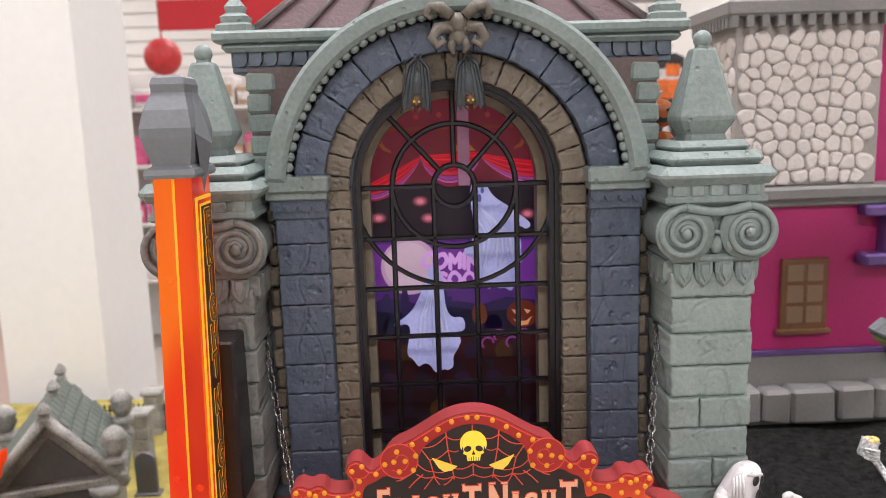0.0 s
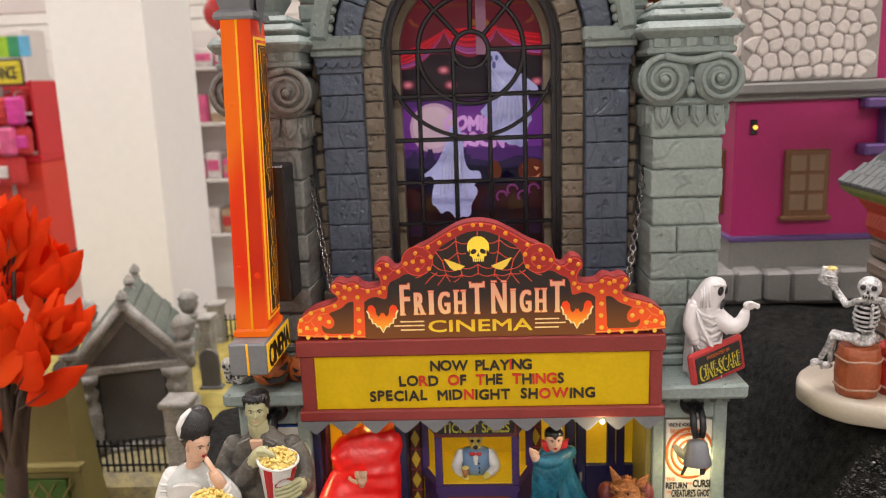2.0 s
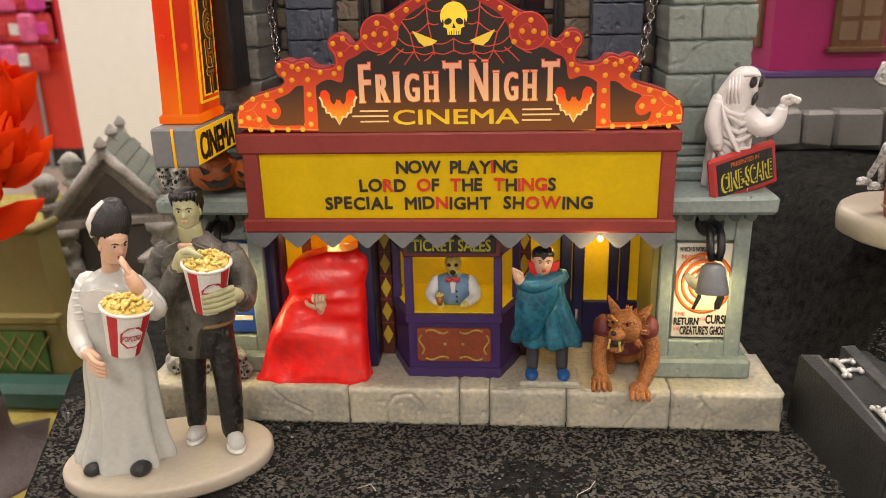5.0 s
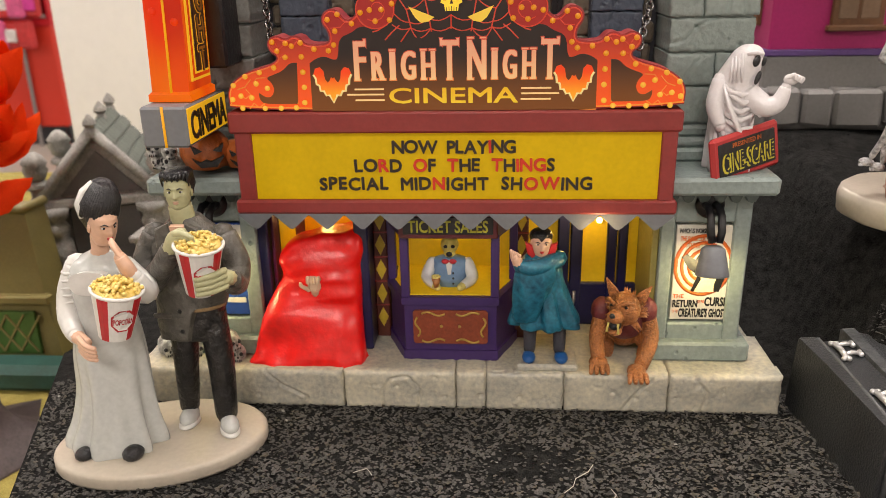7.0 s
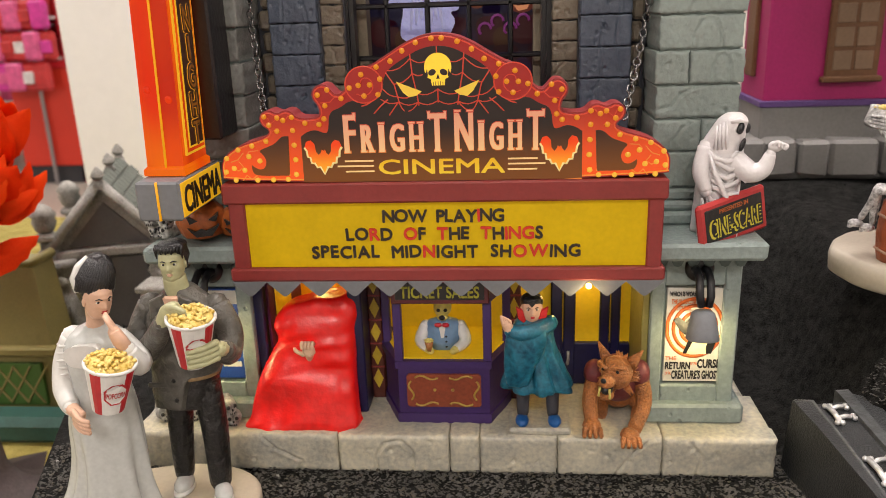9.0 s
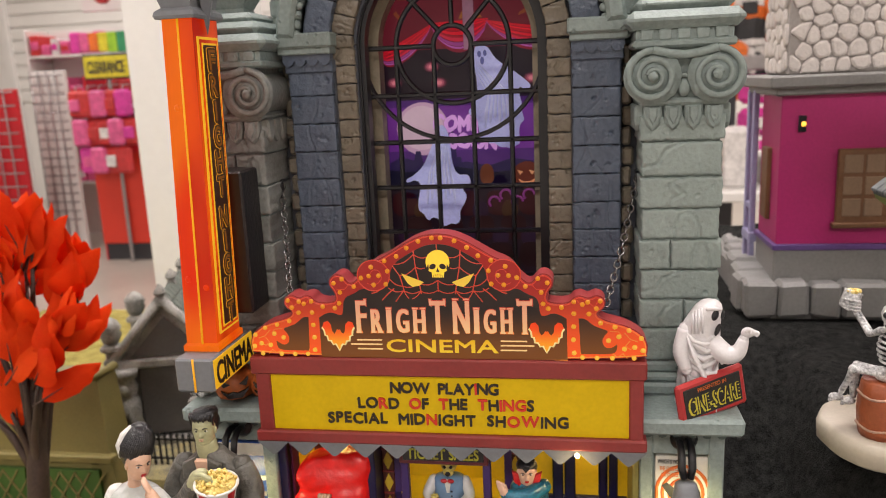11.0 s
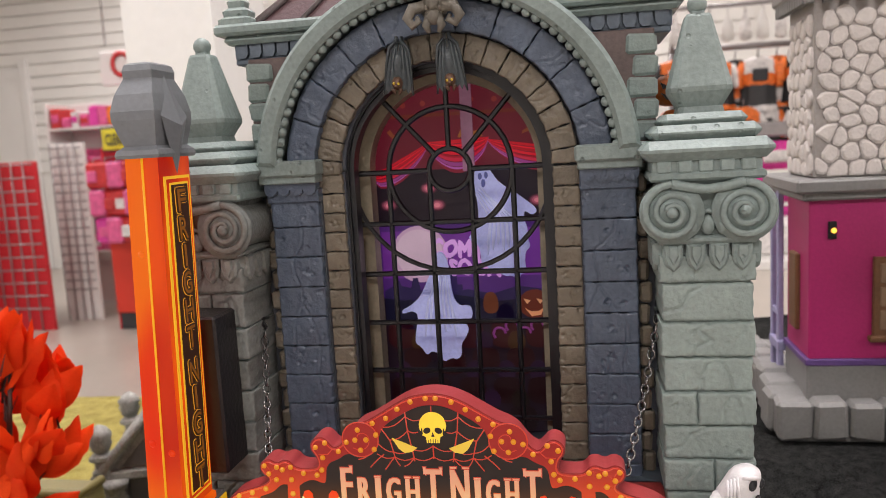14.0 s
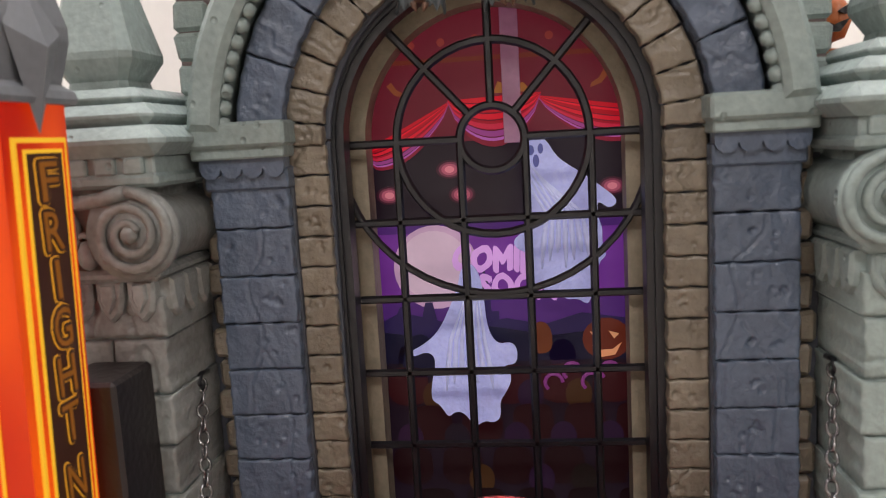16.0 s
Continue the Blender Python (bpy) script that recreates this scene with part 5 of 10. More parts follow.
# ---- chains ----
link = Shape().tube([(1.15 * math.cos(2 * math.pi * i / 10), 0, 1.75 * math.sin(2 * math.pi * i / 10)) for i in range(10)], 0.36, 5, closed=True)
CHAIN = M("dark_chain_metal", (0.22, 0.21, 0.21), 0.25, metal=0.9, var=0.2, bump=0.1)
link_mesh = link.mesh("link", CHAIN)
for side in (-1, 1):
    hook = Vector((side * 69.5, 43, 162))
    end = Vector((side * 57, 9, 124))
    chain = part("chain", Shape().tube([hook + Vector((0, 4, 2)), hook + Vector((0, 0, 2.4)), hook + Vector((0, -1.6, 1)), hook + Vector((0, 0, -0.6))], 0.7, 6), BLACK_PLASTIC, cinema, "dark metal chain on a hook")
    n = 19
    for k in range(n):
        f = k / (n - 1)
        p = hook.lerp(end, f) - Vector((0, 0, 2.2 * math.sin(math.pi * f)))
        ob = new("link", link_mesh)
        ob.parent = chain
        ob.location = (p.x / 1000, (p.y - 45) / 1000, p.z / 1000)
        d = (end - hook).normalized()
        ob.rotation_mode = "QUATERNION"
        ob.rotation_quaternion = (-d).to_track_quat("Z", "Y") @ Euler((0, 0, radians(90 * (k % 2) + 25))).to_quaternion()

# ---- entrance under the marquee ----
entrance = part("entrance", Shape().box(-71, 69, 42, 46, 15, 73, 0.3), YELLOW_GLOW_WALL, cinema, "lit yellow entrance hall")
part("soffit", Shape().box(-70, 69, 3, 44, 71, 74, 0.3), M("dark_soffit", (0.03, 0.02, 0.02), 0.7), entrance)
part("post", Shape().box(-71.5, -67, 16, 42, 15, 72, 0.5), NAVY, entrance)
s = Shape().box(-0.6, 0.6, 0, 24, 15, 72, 0.2, move=pose(-66, 18, 0, 0, 0, -14))
part("side_wall", s, M("plum_paint", (0.09, 0.012, 0.05), 0.45), entrance)
s = Shape().box(0.7, 1.2, 4, 15, 30, 66, 0.2, move=pose(-66, 18, 0, 0, 0, -14))
part("side_pane", s, YELLOW_GLOW_WALL, entrance)
# Amber glow in this paint stands in for light in the doorway.
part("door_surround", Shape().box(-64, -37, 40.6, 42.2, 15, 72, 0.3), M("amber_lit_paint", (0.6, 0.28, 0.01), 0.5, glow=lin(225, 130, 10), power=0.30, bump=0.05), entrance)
for x0, x1, y0 in ((-36.4, -31.4, 16), (20.4, 22.0, 30)):
    part("post", Shape().box(x0, x1, y0, 42, 15, 72, 0.5), NAVY, entrance)
for cx in (-28.8, 22.6):
    dia = part("diamond_column", Shape().box(cx - 2.6, cx + 2.6, 27, 33, 15, 72, 0.5), M("brown_red_paint", (0.10, 0.02, 0.012), 0.45, var=0.2), entrance, "brown column with yellow diamonds")
    for k in range(5):
        z = 23.5 + k * 9.6
        part("diamond", Shape().prism([(cx - 1.9, z), (cx, z + 4.0), (cx + 1.9, z), (cx, z - 4.0)], 26.5, 27.2), M("diamond_yellow", (0.55, 0.38, 0.03), 0.4), dia)
        part("band", Shape().box(cx - 2.7, cx + 2.7, 26.7, 28, z + 4.5, z + 5.1, 0.1), RED_PAINT, dia)
# doors on the other side of the booth
part("door_panel", Shape().box(33, 66.5, 39.6, 42, 15, 32.4, 0.4), NAVY, entrance, "navy lower door panels")
for x0, x1 in ((36.6, 40.9), (41.4, 45.8), (55, 58.6), (59.2, 62.6)):
    part("door_stile", Shape().box(x0, x1, 38.8, 42, 15, 71, 0.5), NAVY, entrance)
for x in (39.4, 43.2):
    part("door_handle", Shape().tube([(x, 37.6, 30), (x, 37, 27), (x - 0.3, 37.6, 24.4)], 0.6, 6), M("worn_silver", (0.4, 0.4, 0.4), 0.4, metal=0.7, var=0.4), entrance)
# Yellow light on the pier's inner side is put into this olive colour.
part("side_wall", Shape().box(66.6, 69, 16, 42, 15, 72, 0.3), M("olive_lit_paint", (0.25, 0.22, 0.06), 0.5), entrance)

# ticket booth
BC = -2.4
s = Shape()
hexa = [(-16.2, 10), (16.2, 10), (23, 26), (23, 40), (-23, 40), (-23, 26)]


def hexbox(s, z0, z1, grow=0.0, cx=BC, mi=0):
    pts = [(cx + x * (1 + grow / 20), y - (grow if y < 20 else 0)) for x, y in hexa]
    n = len(pts)
    v = [(x, y, z) for z in (z0, z1) for x, y in pts]
    return s.add(v, [list(range(n)), [n + i for i in range(n)]] + [[i, (i + 1) % n, n + (i + 1) % n, n + i] for i in range(n)], mi)


booth = part("ticket_booth", hexbox(Shape(), 17, 36.6), PURPLE, cinema, "purple hexagonal ticket booth")
part("plinth", hexbox(Shape(), 14.8, 18.6, 0.7), PURPLE, booth)
part("counter", hexbox(Shape(), 36.4, 39.2, 1.0), PURPLE, booth)
# Added plate: its glow keeps the booth yellow down to the counter lip.
part("counter_inlay", hexbox(Shape(), 39.0, 39.6, -1.4), YELLOW_GLOW_WALL, booth, "added glowing yellow plate inside the booth")
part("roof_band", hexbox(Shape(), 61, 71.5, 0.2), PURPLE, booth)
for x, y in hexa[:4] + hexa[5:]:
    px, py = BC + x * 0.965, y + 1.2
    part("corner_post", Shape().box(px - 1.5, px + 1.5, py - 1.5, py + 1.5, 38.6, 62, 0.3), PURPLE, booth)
part("back_wall", Shape().box(BC - 22, BC + 22, 39, 41, 38, 62, 0.2), YELLOW_GLOW_WALL, booth)
panel = [(-12.4, 21.4), (12.4, 21.4), (13.2, 22.2), (13.2, 33.4), (12.4, 34.2), (-12.4, 34.2), (-13.2, 33.4), (-13.2, 22.2)]
part("front_panel", Shape().prism([(BC + x, z) for x, z in panel], 9.2, 10.4), M("rust_panel_paint", (0.25, 0.05, 0.02), 0.5, var=0.25, s2=900), booth, "rust-red panel with gold scrolls")
GOLD = M("gold_paint", (0.45, 0.29, 0.06), 0.4, var=0.2, bump=0.1)
s = Shape()
for sx in (-1, 1):
    for a, b in ((1, 1), (-1, 1)):
        zc = 27.8 + a * 5.2
        s.tube([(BC + sx * (2 + 8.2 * q), 9, zc - a * 0.7 * math.sin(q * 6.3)) for q in [i / 9 for i in range(10)]], 0.38, 5)
    s.tube([(BC + sx * (11.6 - 0.9 * math.sin(q * 6.3)), 9, 24.2 + 7.4 * q) for q in [i / 8 for i in range(9)]], 0.38, 5)
    s.ball((BC + sx * 3.2, 9, 28.2), 0.6, 8)
part("gold_scrolls", s, GOLD, booth)
sg = part("booth_sign", Shape().box(BC - 17, BC + 16.6, 7.2, 9.6, 61.6, 70.4, 0.4), M("dark_red_frame", (0.10, 0.012, 0.018), 0.4), booth, "dark ticket sales sign")
part("sign_face", Shape().box(BC - 15.4, BC + 15, 6.8, 8, 63.2, 69.4, 0.2), BLACK_PLASTIC, sg)
words("lettering", "TICKET SALES", 4.2, BC - 0.2, 6.6, 66.2, M("yellow_green_letters", (0.42, 0.40, 0.03), 0.4), sg, bold=0.03, width=27)
for x, z, p in ((-50, 64, 0.09), (-2, 60, 0.06), (45, 62, 0.16)):
    point_lamp("entrance_light", (x / 1000, 0.034, z / 1000), p * LEDS, (1.0, 0.68, 0.2), 0.003)

# posters on the piers
POSTER = M("poster_paper", (0.62, 0.60, 0.54), 0.3, var=0.05, s1=100)
P_ORANGE = M("poster_orange", (0.75, 0.16, 0.03), 0.35, var=0.1)
P_BLACK = M("poster_black", (0.012, 0.012, 0.012), 0.35)
poster = part("poster", Shape().box(74.6, 94.4, 15.2, 17.6, 29.2, 64.2, 0.15), POSTER, cinema, "film poster with orange rings")
s = Shape()
for k, r in enumerate((2.4, 4.8, 7.2, 9.4)):
    pts = []
    for i in range(30):
        a = 2 * math.pi * i / 30
        pts.append((max(75.2, min(93.8, 84.4 + r * math.cos(a))), 15.1, 49.6 + r * 1.15 * math.sin(a)))
    part("orange_ring", Shape().tube(pts, 0.62, 4, closed=True, flat=0.2), P_ORANGE, poster)
part("dark_shape", Shape().prism([(84.3 + (x - 84.3) * 0.95, z) for x, z in ((80.6, 40), (82.8, 46), (79.4, 48.4), (76.6, 52.6), (78.4, 53.8), (81.4, 51.6), (84, 55.4), (88, 55.4), (90.6, 51), (92.2, 44.6), (90.8, 40))], 14.8, 15.3), P_BLACK, poster)
part("pale_shape", Shape().prism([(82, 40), (84, 44.6), (83.4, 46.6), (85.8, 47.4), (86.6, 45.4), (89.4, 46), (88.4, 42.6), (88.6, 40)], 14.5, 15), M("poster_cream", (0.75, 0.68, 0.45), 0.35), poster)
words("lettering", "THE", 1.5, 76.9, 14.9, 38.2, P_ORANGE, poster, depth=0.1)
words("lettering", "RETURN", 2.7, 79.4, 14.9, 35.4, P_BLACK, poster, bold=0.05, depth=0.1, width=8.6)
words("lettering", "OF THE", 1.1, 84.8, 14.9, 36.2, P_ORANGE, poster, depth=0.1, width=2.2)
words("lettering", "CURSE", 3.2, 89.9, 14.9, 36.2, P_BLACK, poster, bold=0.05, depth=0.1, width=7.8)
words("lettering", "OF THE", 1.1, 76.2, 14.9, 32.4, P_ORANGE, poster, depth=0.1, width=2.0)
words("lettering", "CREATURE'S GHOST", 3.1, 85.6, 14.9, 31.9, P_BLACK, poster, bold=0.05, depth=0.1, width=16.4)
words("lettering", "WHICH IS WORSE?", 1.7, 80.2, 14.9, 62.2, P_BLACK, poster, bold=0.04, depth=0.1, width=9.6)
words("lettering", "THE GHOST...OR", 1.6, 80.2, 14.9, 59.4, P_ORANGE, poster, bold=0.04, depth=0.1, width=8.2)
words("lettering", "HIS CURSE?", 1.5, 79.8, 14.9, 57.0, P_ORANGE, poster, bold=0.04, depth=0.1, width=6)
p2 = part("poster", Shape().box(-95.4, -75.6, 15.2, 17.6, 29.2, 64.2, 0.15), M("poster_blue", (0.02, 0.07, 0.32), 0.3, var=0.2), cinema, "blue and white film poster")
s = Shape().box(-95, -76, 14.9, 15.4, 58.6, 63.8, 0.1)
for k in range(3):
    s.box(-84 + k, -77 + k * 0.4, 14.8, 15.4, 34 + k * 7, 36 + k * 7, 0.1)
part("white_band", s, POSTER, p2)

# swan-neck lamps on the piers
for side in (-1, 1):
    X = 84.2 * side
    lamp = part("wall_lamp", Shape().lathe([(4.8, 0), (4.8, 1.2), (3.4, 2.2), (2, 2.6)], (0, 0, 0), 18, move=pose(X, 14.4, 72, 90, 0, 0)), BLACK_PLASTIC, cinema, "black swan-neck lamp with grey shade")
    for dx in (-1.9, 1.6):
        part("arm", Shape().tube([(X + dx, 13, 72), (X + dx, 8, 72.6), (X + dx, 4.2, 70.6), (X + dx, 2.6, 66), (X + dx * 0.6, 2.4, 62.6)], 1.35, 8), BLACK_PLASTIC, lamp)
    part("shade", Shape().lathe([(5.3, 0), (5.4, 0.4), (4.9, 3), (4.2, 6.4), (3.8, 8.8), (2.4, 9.8), (0.6, 10)], (0, 0, 0), 20, move=pose(X - 0.4, 1.6, 51.4, -10, 0, 0)), GREY_PAINT, lamp, "grey bell shade")
    point_lamp("poster_light", ((X - 0.4) / 1000, 0.004, 0.0495), 0.03 * LEDS * 10, (1.0, 0.85, 0.40), 0.002)

# ---- the lit blade sign ----
def loft(s, rows, mi=0, mis=None):
    """Rows of four corners: x0, x1, y0, y1, z."""
    v = []
    for x0, x1, y0, y1, z in rows:
        v += [(x0, y0, z), (x1, y0, z), (x1, y1, z), (x0, y1, z)]
    k = len(s.v)
    s.add(v, [], mi)
    for q in range(len(rows) - 1):
        for i in range(4):
            j = (i + 1) % 4
            s.f.append([k + q * 4 + i, k + q * 4 + j, k + q * 4 + 4 + j, k + q * 4 + 4 + i])
            s.m.append(mis[i] if mis else mi)
            s.s.append(False)
    s.f += [[k, k + 1, k + 2, k + 3], [k + len(v) - 4 + i for i in range(4)]]
    s.m += [mi, mi]
    s.s += [False, False]
    return s


B0, B1 = (-90.4, -78.8, -8.4, 10.6, 112), (-87.2, -76.6, -5.6, 13, 225.6)


def blade(u, v, z, out=0.0):
    """A point of the blade's inner side (u along its depth) or, at v, of its front."""
    f = (z - 112) / 113.6
    x0, x1, y0, y1 = [B0[i] + (B1[i] - B0[i]) * f for i in range(4)]
    if v is None:
        return (x1 + out, y0 + (y1 - y0) * u, z)
    return (x0 + (x1 - x0) * v, y0 - out, z)




def plastic(name, edge, core, power, spots):
    """Coloured plastic lit from inside by small lamps: deep at the edges, brighter in soft patches."""
    m = M(name, tuple(q * 0.16 for q in lin(*edge)), 0.3, glow=lin(*edge), power=power, bump=0.03, var=0.1, s1=28, spec=0.25)
    n, l = m.node_tree.nodes, m.node_tree.links
    geo, scale, tex, ramp = n.new("ShaderNodeNewGeometry"), n.new("ShaderNodeMapping"), n.new("ShaderNodeTexNoise"), n.new("ShaderNodeValToRGB")
    l.new(geo.outputs["Position"], scale.inputs["Vector"])
    scale.inputs["Scale"].default_value = (spots, spots, spots * 0.4)
    l.new(scale.outputs[0], tex.inputs["Vector"])
    tex.inputs["Scale"].default_value, tex.inputs["Detail"].default_value = 1.0, 1.0
    l.new(tex.outputs[0], ramp.inputs[0])
    ramp.color_ramp.interpolation = "EASE"
    ramp.color_ramp.elements[0].position, ramp.color_ramp.elements[1].position = 0.32, 0.68
    ramp.color_ramp.elements[0].color, ramp.color_ramp.elements[1].color = (*lin(*edge), 1), (*lin(*core), 1)
    l.new(ramp.outputs[0], n["Principled BSDF"].inputs["Emission Color"])
    return m


ORANGE_GLOW = plastic("lit_orange_plastic", (236, 44, 4), (255, 120, 10), 0.95, 50)
RED_GLOW = plastic("lit_red_plastic", (186, 30, 8), (250, 92, 12), 0.95, 60)
s = loft(Shape(), [B0, B1], 0, [2, 1, 1, 0])
# the front's two halves meet at the seam
s.f.pop(0), s.m.pop(0), s.s.pop(0)
k = len(s.v)
s.v += [blade(0, 0.5, 112), blade(0, 0.5, 225.6)]
s.f += [[0, k, k + 1, 4], [k, 1, 5, k + 1]]
s.m += [0, 2]
s.s += [False, False]
sign = part("blade_sign", s, [ORANGE_GLOW, RED_GLOW, plastic("lit_deep_orange_plastic", (200, 32, 8), (252, 88, 10), 0.95, 50)], cinema, "tall glowing orange blade sign")
part("base_collar", loft(Shape(), [(-91.2, -78, -9.4, 11.6, 111), (-91.2, -78, -9.4, 11.6, 113.0), (-90.4, -78.8, -8.4, 10.6, 113.8)], 0), ORANGE_GLOW, sign)
for v_, z in ((0.22, 137), (0.78, 134), (0.3, 196)):
    part("screw_cover", Shape().ball(blade(0, v_, z, 0.0), (1.2, 0.5, 1.2), 10), ORANGE_GLOW, sign)
blk = part("base_block", Shape().box(-91.6, -77.6, -16.6, 18.4, 98.4, 110.6, 0.7), GREY_PAINT, sign, "grey block with lit lettering")
SEAM = lit("lit_yellow_seam", 255, 175, 20, 1.0)
part("seam", Shape().tube([blade(0, 0.52, z, 0.1) for z in (112, 150, 190, 225)], 0.42, 5), SEAM, sign)
part("seam", Shape().tube([(-84.6, -16.7, z) for z in (98.6, 105, 110.6)], 0.45, 5), SEAM, blk)
m = pose(-77.5, 0.9, 104.6, 0, 0, 90)
part("letter_plate", Shape().box(-16.6, 16.6, -0.3, 0.5, -5.3, 5.3, 0.2, move=m), lit("lit_amber_plate", 255, 190, 30, 0.9), blk, "lit yellow plate")
words("lettering", "CINEMA", 8.4, 0, 0, 0, LETTER_BLACK, blk, bold=0.03, width=30.5, m=m @ at(0, -0.6, 0))
# side panel with stacked letters


def side_panel(name, inset_, out, material):
    s = Shape()
    u0, u1, z0, z1 = 0.12 + inset_ / 18.8, 0.93 - inset_ / 18.8, 116.5 + inset_, 219.0 - inset_
    v = [blade(u, None, z, o) for o in (out, out - 0.5) for u, z in ((u0, z0), (u1, z0), (u1, z1), (u0, z1))]
    s.add(v, [(0, 1, 2, 3), (7, 6, 5, 4), (0, 1, 5, 4), (1, 2, 6, 5), (2, 3, 7, 6), (3, 0, 4, 7)])
    return part(name, s, material, sign)


side_panel("panel_border", 0, 0.5, lit("lit_gold_border", 255, 190, 40, 1.0))
side_panel("panel_gap", 0.9, 0.7, RED_GLOW)
side_panel("panel_line", 2.0, 0.9, lit("lit_gold_border", 255, 190, 40, 1.0))
side_panel("panel_face", 2.7, 1.1, M("panel_black", (0.02, 0.01, 0.006), 0.4, glow=lin(60, 22, 4), power=0.5, bump=0))
GOLD_LIT = lit("lit_gold_letters", 235, 165, 40, 0.9)
GOLD_DIM = lit("lit_dull_gold_dots", 140, 84, 16, 0.8)
for k, ch in enumerate("FRIGHT NIGHT"):
    if ch == " ":
        continue
    z = 211.6 - (k - (0.72 if k > 6 else 0)) * 8.62
    c = Vector(blade(0.53, None, z, 1.3))
    mtx = pose(c.x, c.y, c.z, 0, 0, 90)
    for y, mm_, bold in ((0.0, GOLD_LIT, 0.088), (-0.16, MAT["panel_black"], 0.068), (-0.3, GOLD_DIM, -0.004)):
        s, w = text_shape(ch, 7.2, bold, 0.1)
        wide = 5.0 / text_shape(ch, 7.2, 0.008, 0.1)[1] if ch != "I" else 1.2
        s.v = [(p[0] * wide, p[1], p[2]) for p in s.v]
        part("letter", moved(s, mtx @ at(0, y, 0)), mm_, sign)
# faceted grey cap
s = loft(Shape(), [(-88.8, -75.2, -7.2, 14.6, 224.8), (-89.2, -74.9, -7.6, 15, 225.8), (-88.8, -75.2, -7.2, 14.6, 227.2), (-87.0, -76.6, -5.6, 13, 228.4), (-88.0, -76.0, -6.4, 13.8, 231.6), (-89.2, -75.2, -7.4, 14.6, 236.0), (-89.3, -75.1, -7.4, 14.6, 238.6), (-88.2, -75.9, -6.0, 13.2, 243.6), (-86.9, -77.0, -3.6, 10.8, 247.4), (-86.5, -77.3, -3.0, 10.2, 248.4), (-86.7, -77.1, -3.2, 10.4, 250.6), (-86.2, -77.6, -2.6, 9.8, 252.4), (-85.2, -78.6, -1.4, 8.6, 253.0)])
cap = part("cap", s, GREY_PAINT, sign, "faceted grey plastic cap")
s = Shape().add([(-75.9, 3.6, 219.4), (-74.9, -4.2, 237), (-77.2, 3.6, 249.6), (-74.9, 11.4, 237), (-72.6, 3.6, 234)], [(0, 1, 4), (1, 2, 4), (2, 3, 4), (3, 0, 4), (0, 3, 2, 1)])
part("spear_relief", s, GREY_PAINT, cap)
part("bracket", Shape().box(-87, -73.4, 13, 29, 118, 172, 0.8), M("black_bracket", (0.012, 0.009, 0.009), 0.35), sign, "black mounting bracket")

# ---- the picture behind the window: a backlit print of a hall ----
PY = 84.0
art = part("backlit_print", Shape().prism(arch_outline(36, 107), PY, PY + 2), lit("print_dark_plum", 26, 14, 24, 1.0), win, "backlit print of a haunted cinema hall")


def patch(name, pts, layer, r, g, b, p=1.0):
    return part(name, Shape().prism(pts, PY - 0.12 * layer, PY - 0.12 * layer + 0.08), lit("print_%d_%d_%d" % (r, g, b), r, g, b, p * 0.68), art)


def ell(cx, cz, rx, rz, n=18, a0=0, a1=360):
    return [(cx + rx * math.cos(radians(a0 + (a1 - a0) * i / n)), cz + rz * math.sin(radians(a0 + (a1 - a0) * i / n))) for i in range(n + (a1 - a0 < 360))]


# Curtain wall made paler: the window pane's reflection is put into its colour.
patch("curtain_wall", [(-35.5, 214)] + [(WX + 35.5 * math.cos(math.pi - math.pi * i / 20), 214 + 35.5 * math.sin(math.pi * i / 20)) for i in range(21)], 1, 116, 30, 46)
patch("gold_band", [(-27, 234.6), (26, 234.6), (26, 235.8), (-27, 235.8)], 2, 120, 52, 30)
for x in (-22, -14, -5, 5, 14, 21):
    patch("lamp_dot", ell(x, 240.5 - abs(x) * 0.05, 1.1, 1.1, 10), 2, 150, 60, 50)
for sx in (-1, 1):
    patch("gold_scroll", [(sx * x, z) for x, z in ((24, 226), (27, 227), (29, 229.4), (27.6, 230.4), (26.4, 228.4), (24.4, 227.2))], 2, 150, 80, 45)
patch("gold_crest", [(-1, 226), (9, 226), (7, 228.4), (5, 228), (4, 232), (2.6, 228), (0.4, 229)], 2, 170, 110, 50)
patch("purple_screen", [(-35, 163), (34, 163), (34, 193), (-35, 193)], 1, 84, 38, 118)
patch("purple_sky", [(-34, 171), (33, 171), (33, 190), (-34, 190)], 2, 120, 50, 150)
patch("moon", ell(-18.6, 180.6, 11.5, 11.5, 26), 3, 214, 172, 200)
patch("moon_core", ell(-19, 181, 9.6, 9.6, 26), 4, 228, 196, 212)
patch("castle", [(-12, 163), (-12, 172), (-11, 172), (-10, 178), (-9, 172), (-7, 172), (-7, 175), (-5.6, 180), (-4.4, 175), (-4, 168), (-2, 168), (-2, 163)], 5, 46, 30, 80)
patch("grave_line", [(-34, 160), (-34, 166), (-30, 168), (-29, 170), (-27.6, 170), (-27, 168), (-23, 167), (-22, 171), (-20, 171), (-19, 166), (-12, 164), (0, 166), (10, 164), (20, 167), (33, 165), (33, 160)], 6, 42, 28, 76)
patch("hill_line", [(-34, 154), (-34, 163), (-20, 161), (-5, 164), (12, 161), (33, 163), (33, 154)], 7, 20, 18, 44)


